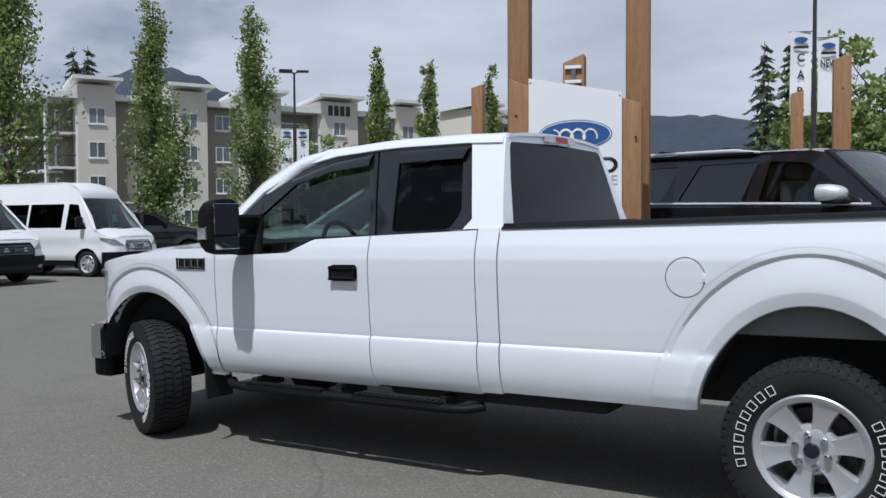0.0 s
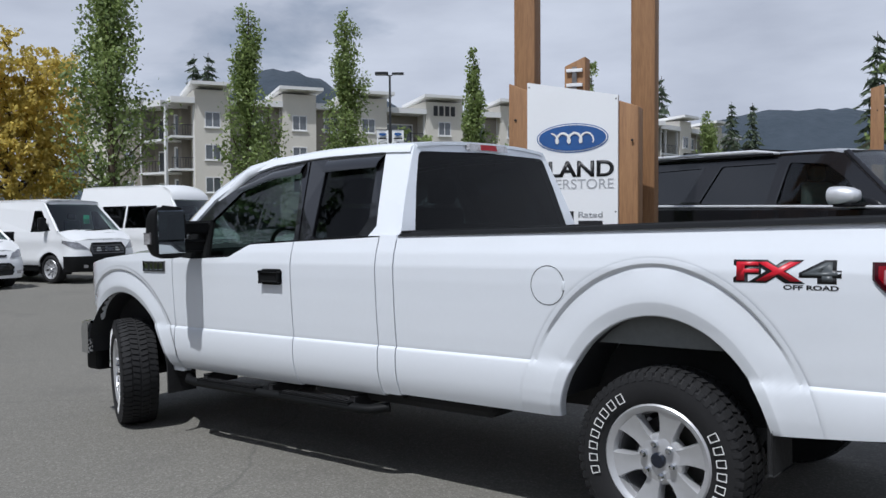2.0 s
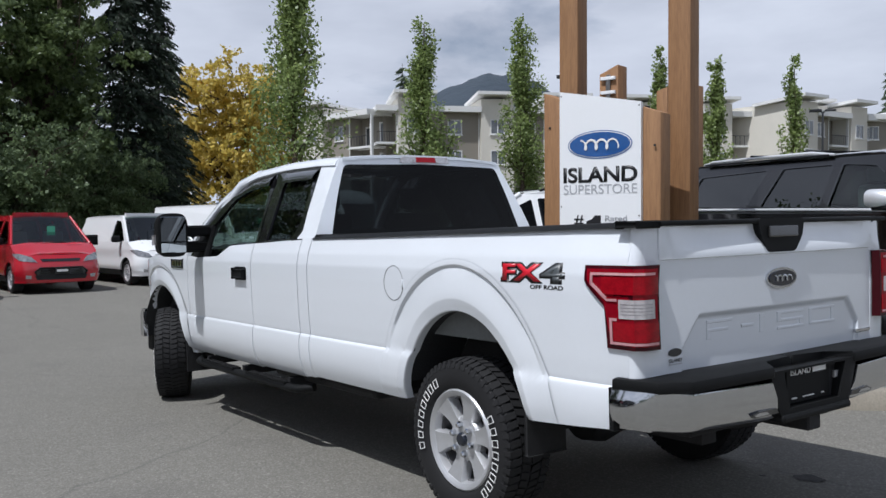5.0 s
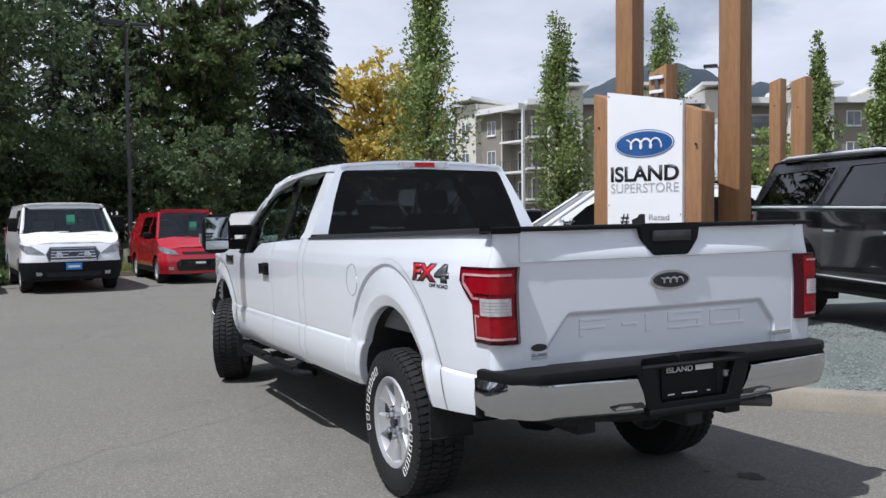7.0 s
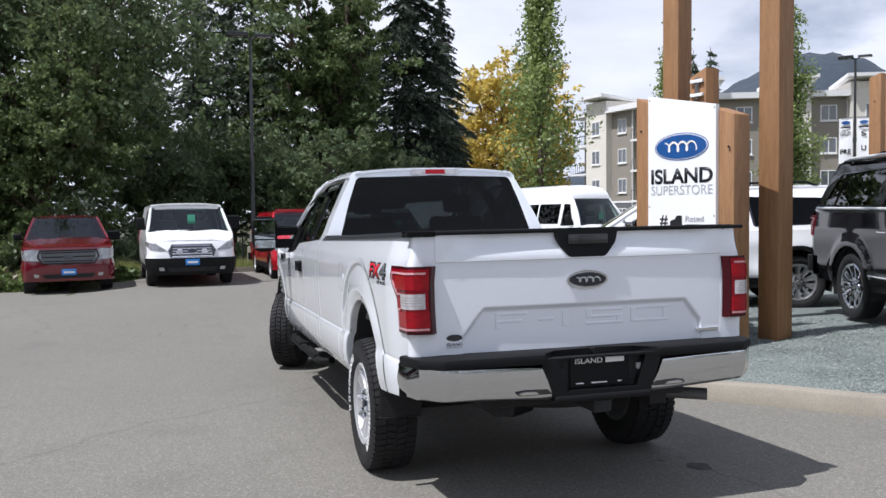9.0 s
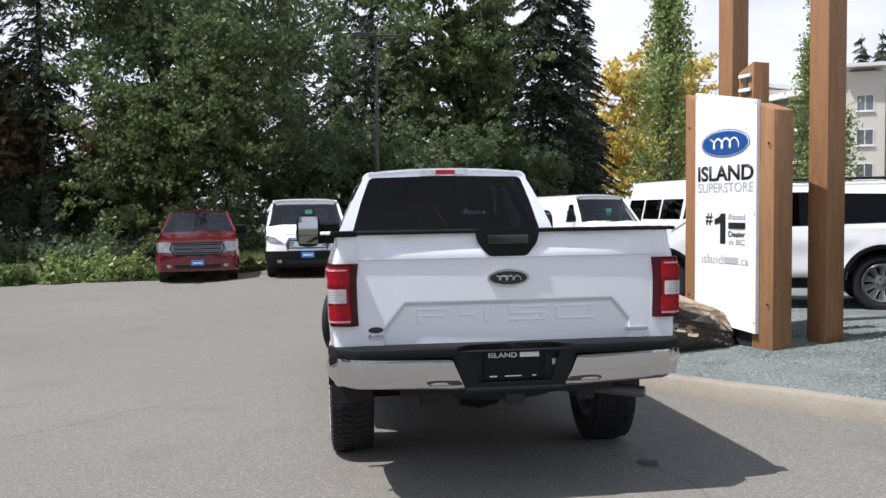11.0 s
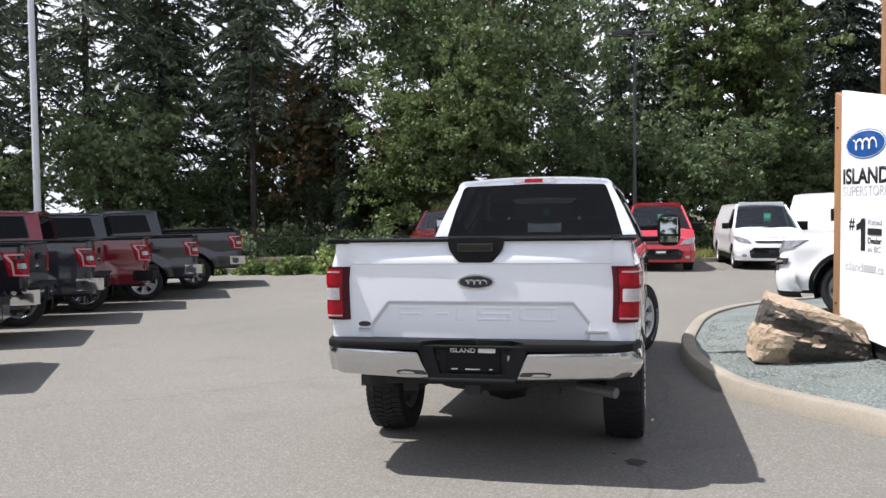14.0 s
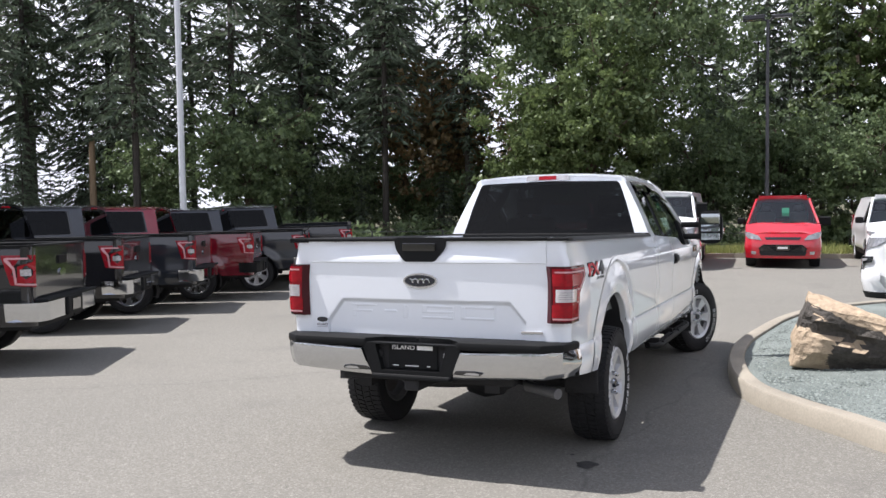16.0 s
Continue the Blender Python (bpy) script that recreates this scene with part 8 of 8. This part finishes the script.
street_lamp(30.2, 30.8, 9.3, POLEDARK, "dark lamp post carrying two white banners", 2, ((-1, ("QUALITY", "PRE", "OWNED"), 6.4, 3.6), (1, tuple("SUVS"), 6.4, 3.2)), yaw=-48)
street_lamp(24.4, 4.3, 9.0, POLEDARK, "dark lamp post with two fluttering banners", 2, ((-1, tuple("CARS"), 7.2, 4.6), (1, ("NEW",), 7.0, 4.7)), yaw=-65)
street_lamp(0.45, 25.1, 7.7, POLEDARK, "slim dark lamp post beside the red van", 2, yaw=5, r=0.06)
street_lamp(48.2, 27.0, 8.3, POLEDARK, "dark lamp post at the far side of the lot", 2, yaw=-50)
pole = empty("white_light_pole", plumb(-19.7, 20.15, land(-19.7, 20.15)), "tall white-painted steel light pole", "pole")
part("shaft", tube(bmesh.new(), [(0, 0, 0), (0, 0, 6), (0, 0, 15)], [0.128, 0.112, 0.092], 14), POLEGREY, pole, smooth=50)
part("base_plate", boxed(-0.22, 0.22, -0.22, 0.22, 0.0, 0.04, 0.01), STEEL, pole)
wood = empty("utility_pole", plumb(-24.75, 20.8, land(-24.75, 20.8)), "weathered wooden pole with a cable", "pole")
part("shaft", tube(bmesh.new(), [(0, 0, 0), (0, 0, 3), (0.02, 0, 4.7)], [0.14, 0.13, 0.115], 10), BRASSY, wood, smooth=50)
for h, sag in ((4.55, 0.8), (4.3, 0.9), (3.9, 0.5)):
    part("cable", tube(bmesh.new(), [(-9 * k, 3 * k, h - sag * 4 * k * (1 - k)) for k in span(0, 1, 0.125)], 0.016, 5), UNDER, wood)
fence = empty("wire_fence", pose(0, 0, 0), "dark wire fence behind the verge shrubs", "fence")
for k, x in enumerate(span(-16, 0, 2.3)):
    y = lerp(x, VERGE) + 1.6
    part("fence_post", tube(bmesh.new(), [(x, y, land(x, y) - 0.1), (x, y, land(x, y) + 1.05)], 0.025, 8), POLEDARK, fence)
for h in (0.35, 0.7, 1.02):
    part("fence_wire", tube(bmesh.new(), [(x, lerp(x, VERGE) + 1.6, land(x, lerp(x, VERGE) + 1.6) + h) for x in span(-16, 0, 2.3)], 0.008, 5), POLEDARK, fence)


def apartment(m, label, plan, storeys=4, bay=3.1, rise=2.95, widths=None):
    """A flat-roofed apartment block. plan: one letter a bay (C cream tower, T taupe, S slate, B balconies), along local +x; the front faces -y."""
    house = empty("apartment_building", m, label, "building")
    total = storeys * rise

    def window(x, z, y, w=1.45, h=1.45):
        win = part("window", flat([(x - w / 2, z), (x + w / 2, z), (x + w / 2, z + h), (x - w / 2, z + h)], [[(x - w / 2 + 0.09, z + 0.09), (x + w / 2 - 0.09, z + 0.09), (x + w / 2 - 0.09, z + h - 0.09), (x - w / 2 + 0.09, z + h - 0.09)]], lambda a, b: (a, y - 0.05, b), (0, 0.10, 0)), TRIM, house, "white-framed window")
        part("pane", boxed(x - w / 2 + 0.08, x + w / 2 - 0.08, y - 0.008, y + 0.004, z + 0.08, z + h - 0.08), GLASSPANE, win)
        part("mullion", boxed(x - 0.04, x + 0.04, y - 0.045, y - 0.01, z + 0.08, z + h - 0.08), TRIM, win)
        part("sill", boxed(x - w / 2 - 0.06, x + w / 2 + 0.06, y - 0.12, y + 0.0, z - 0.10, z - 0.003), TRIM, win)

    widths = widths or [bay] * len(plan)
    for i, kind in enumerate(plan):
        x0, x1 = sum(widths[:i]), sum(widths[:i + 1])
        fy = {"C": -0.7, "T": 0.0, "S": 0.1, "B": 1.5}[kind]
        top = total + (1.3 if kind == "C" else 0.0)
        if kind == "B":
            part("wall", boxed(x0, x1, 1.5, 9.0, 0, total), SIDING, house)
            for s in range(storeys):
                z = s * rise
                bal = part("balcony", boxed(x0, x1, -0.4, 1.5, z - 0.14, z + 0.06), TRIM, house, "balcony with dark railing")
                part("rail", boxed(x0 + 0.05, x1 - 0.05, -0.36, -0.32, z + 1.02, z + 1.08), POLEDARK, bal)
                for k in range(9):
                    xx = x0 + 0.1 + (x1 - x0 - 0.2) * k / 8
                    part("baluster", boxed(xx - 0.02, xx + 0.02, -0.355, -0.325, z + 0.1, z + 1.03), POLEDARK, bal)
                door = part("balcony_door", boxed(x0 + 0.55, x1 - 0.55, 1.47, 1.494, z + 0.07, z + 2.15), TRIM, house, "white glazed balcony door")
                part("pane", boxed(x0 + 0.70, x1 - 0.70, 1.455, 1.468, z + 0.25, z + 2.0), GLASSPANE, door)
            part("column", boxed(x1 - 0.13, x1 + 0.12, -0.42, -0.17, 0, total), TRIM, house)
        else:
            part("wall", boxed(x0, x1, fy, 9.0, 0, top), {"C": STUCCO, "T": SIDING, "S": SLATE}[kind], house, "cream stucco wall" if kind == "C" else "taupe lap siding")
            if kind != "C":
                part("ground_storey", boxed(x0 + 0.003, x1 - 0.003, fy - 0.02, fy + 0.05, 0, rise * 0.95), SLATE, house)
                part("belt_band", boxed(x0 + 0.003, x1 - 0.003, fy - 0.06, fy + 0.02, rise * 0.95, rise * 0.95 + 0.18), TRIM, house)
                part("downpipe", boxed(x1 - 0.14, x1 - 0.05, fy - 0.10, fy - 0.02, 0, total), TRIM, house)
            for s in range(storeys):
                window((x0 + x1) / 2, s * rise + 0.85, fy)
        over = 0.5
        if kind == "C":
            rf = part("tower_roof", prism(bmesh.new(), [(fy - 0.9, top + 0.35), (4.5, top - 0.15), (4.5, top + 0.15), (fy - 0.9, top + 0.65)], lambda a, b, d: (x0 - 0.5 + d, a, b), x1 - x0 + 1.0), TRIM, house, "white overhanging shed roof")
        else:
            part("fascia", boxed(x0, x1, min(fy, -0.5) - 0.35, 9.2, total, total + 0.55), TRIM, house, "white roof fascia")
    return house


GLASSPANE = material("window_pane", (0.16, 0.18, 0.20), 0.08, second=(0.05, 0.055, 0.06), scale=0.25, fine=1.0, coat=1.0)
apt = apartment(plumb(41.9, 69.2, 0.95, -25), "four-storey cream and taupe apartment building", "BCTCTCBCTCBTCBT", 4, 3.4, 3.0, (2.1, 3.2, 5.0, 3.3, 3.4, 4.0, 4.3, 4.2, 4.5, 3.1, 4.2, 3.4, 3.4, 4.0, 4.0))
apartment(plumb(40.1, 84.2, 0.95, -83), "cream and taupe wing of the apartment building", "BCTB", 4, 3.7, 3.0)
# the house number over the entrance bay, as plain bars
for k in range(4):
    part("number_bar", boxed(26.15 + k * 0.66, 26.6 + k * 0.66, -0.78, -0.705, 11.9, 12.9), INK, apt, "dark bar over the entrance")
apartment(plumb(77, 47, 0.6, -2), "distant four-storey apartment building", "CTBCTBBCTBCTB", 4, 3.0, 2.85)


def hill(name, ax, ay, bx, by, crest, depth, seed, label):
    """A wooded ridge between two far points: crest gives the height along it."""
    bm = bmesh.new()
    dx, dy = bx - ax, by - ay
    L = math.hypot(dx, dy)
    nx, ny = -dy / L, dx / L
    def h(u, v):
        z = lerp(u, crest) * math.sin(min(1, max(0, v)) * math.pi) ** 0.8
        return z * (1 + 0.10 * noise.noise((u * 9 + seed, v * 4, 0.3)) + 0.035 * noise.noise((u * 34, v * 16, seed)))
    surface(bm, lambda u, v: (ax + dx * u + nx * depth * (v - 0.5), ay + dy * u + ny * depth * (v - 0.5), h(u, v) - 1), span(0, 1, 0.0125), span(0, 1, 0.0625))
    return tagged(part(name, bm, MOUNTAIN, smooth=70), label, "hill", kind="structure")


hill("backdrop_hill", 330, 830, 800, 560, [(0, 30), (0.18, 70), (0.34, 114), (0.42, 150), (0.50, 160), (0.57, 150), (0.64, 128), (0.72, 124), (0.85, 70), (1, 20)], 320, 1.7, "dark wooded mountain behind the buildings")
hill("backdrop_hill", 760, 520, 920, 60, [(0, 40), (0.25, 70), (0.5, 98), (0.62, 96), (0.75, 80), (1, 40)], 260, 4.1, "distant wooded ridge with blue haze in its colour")
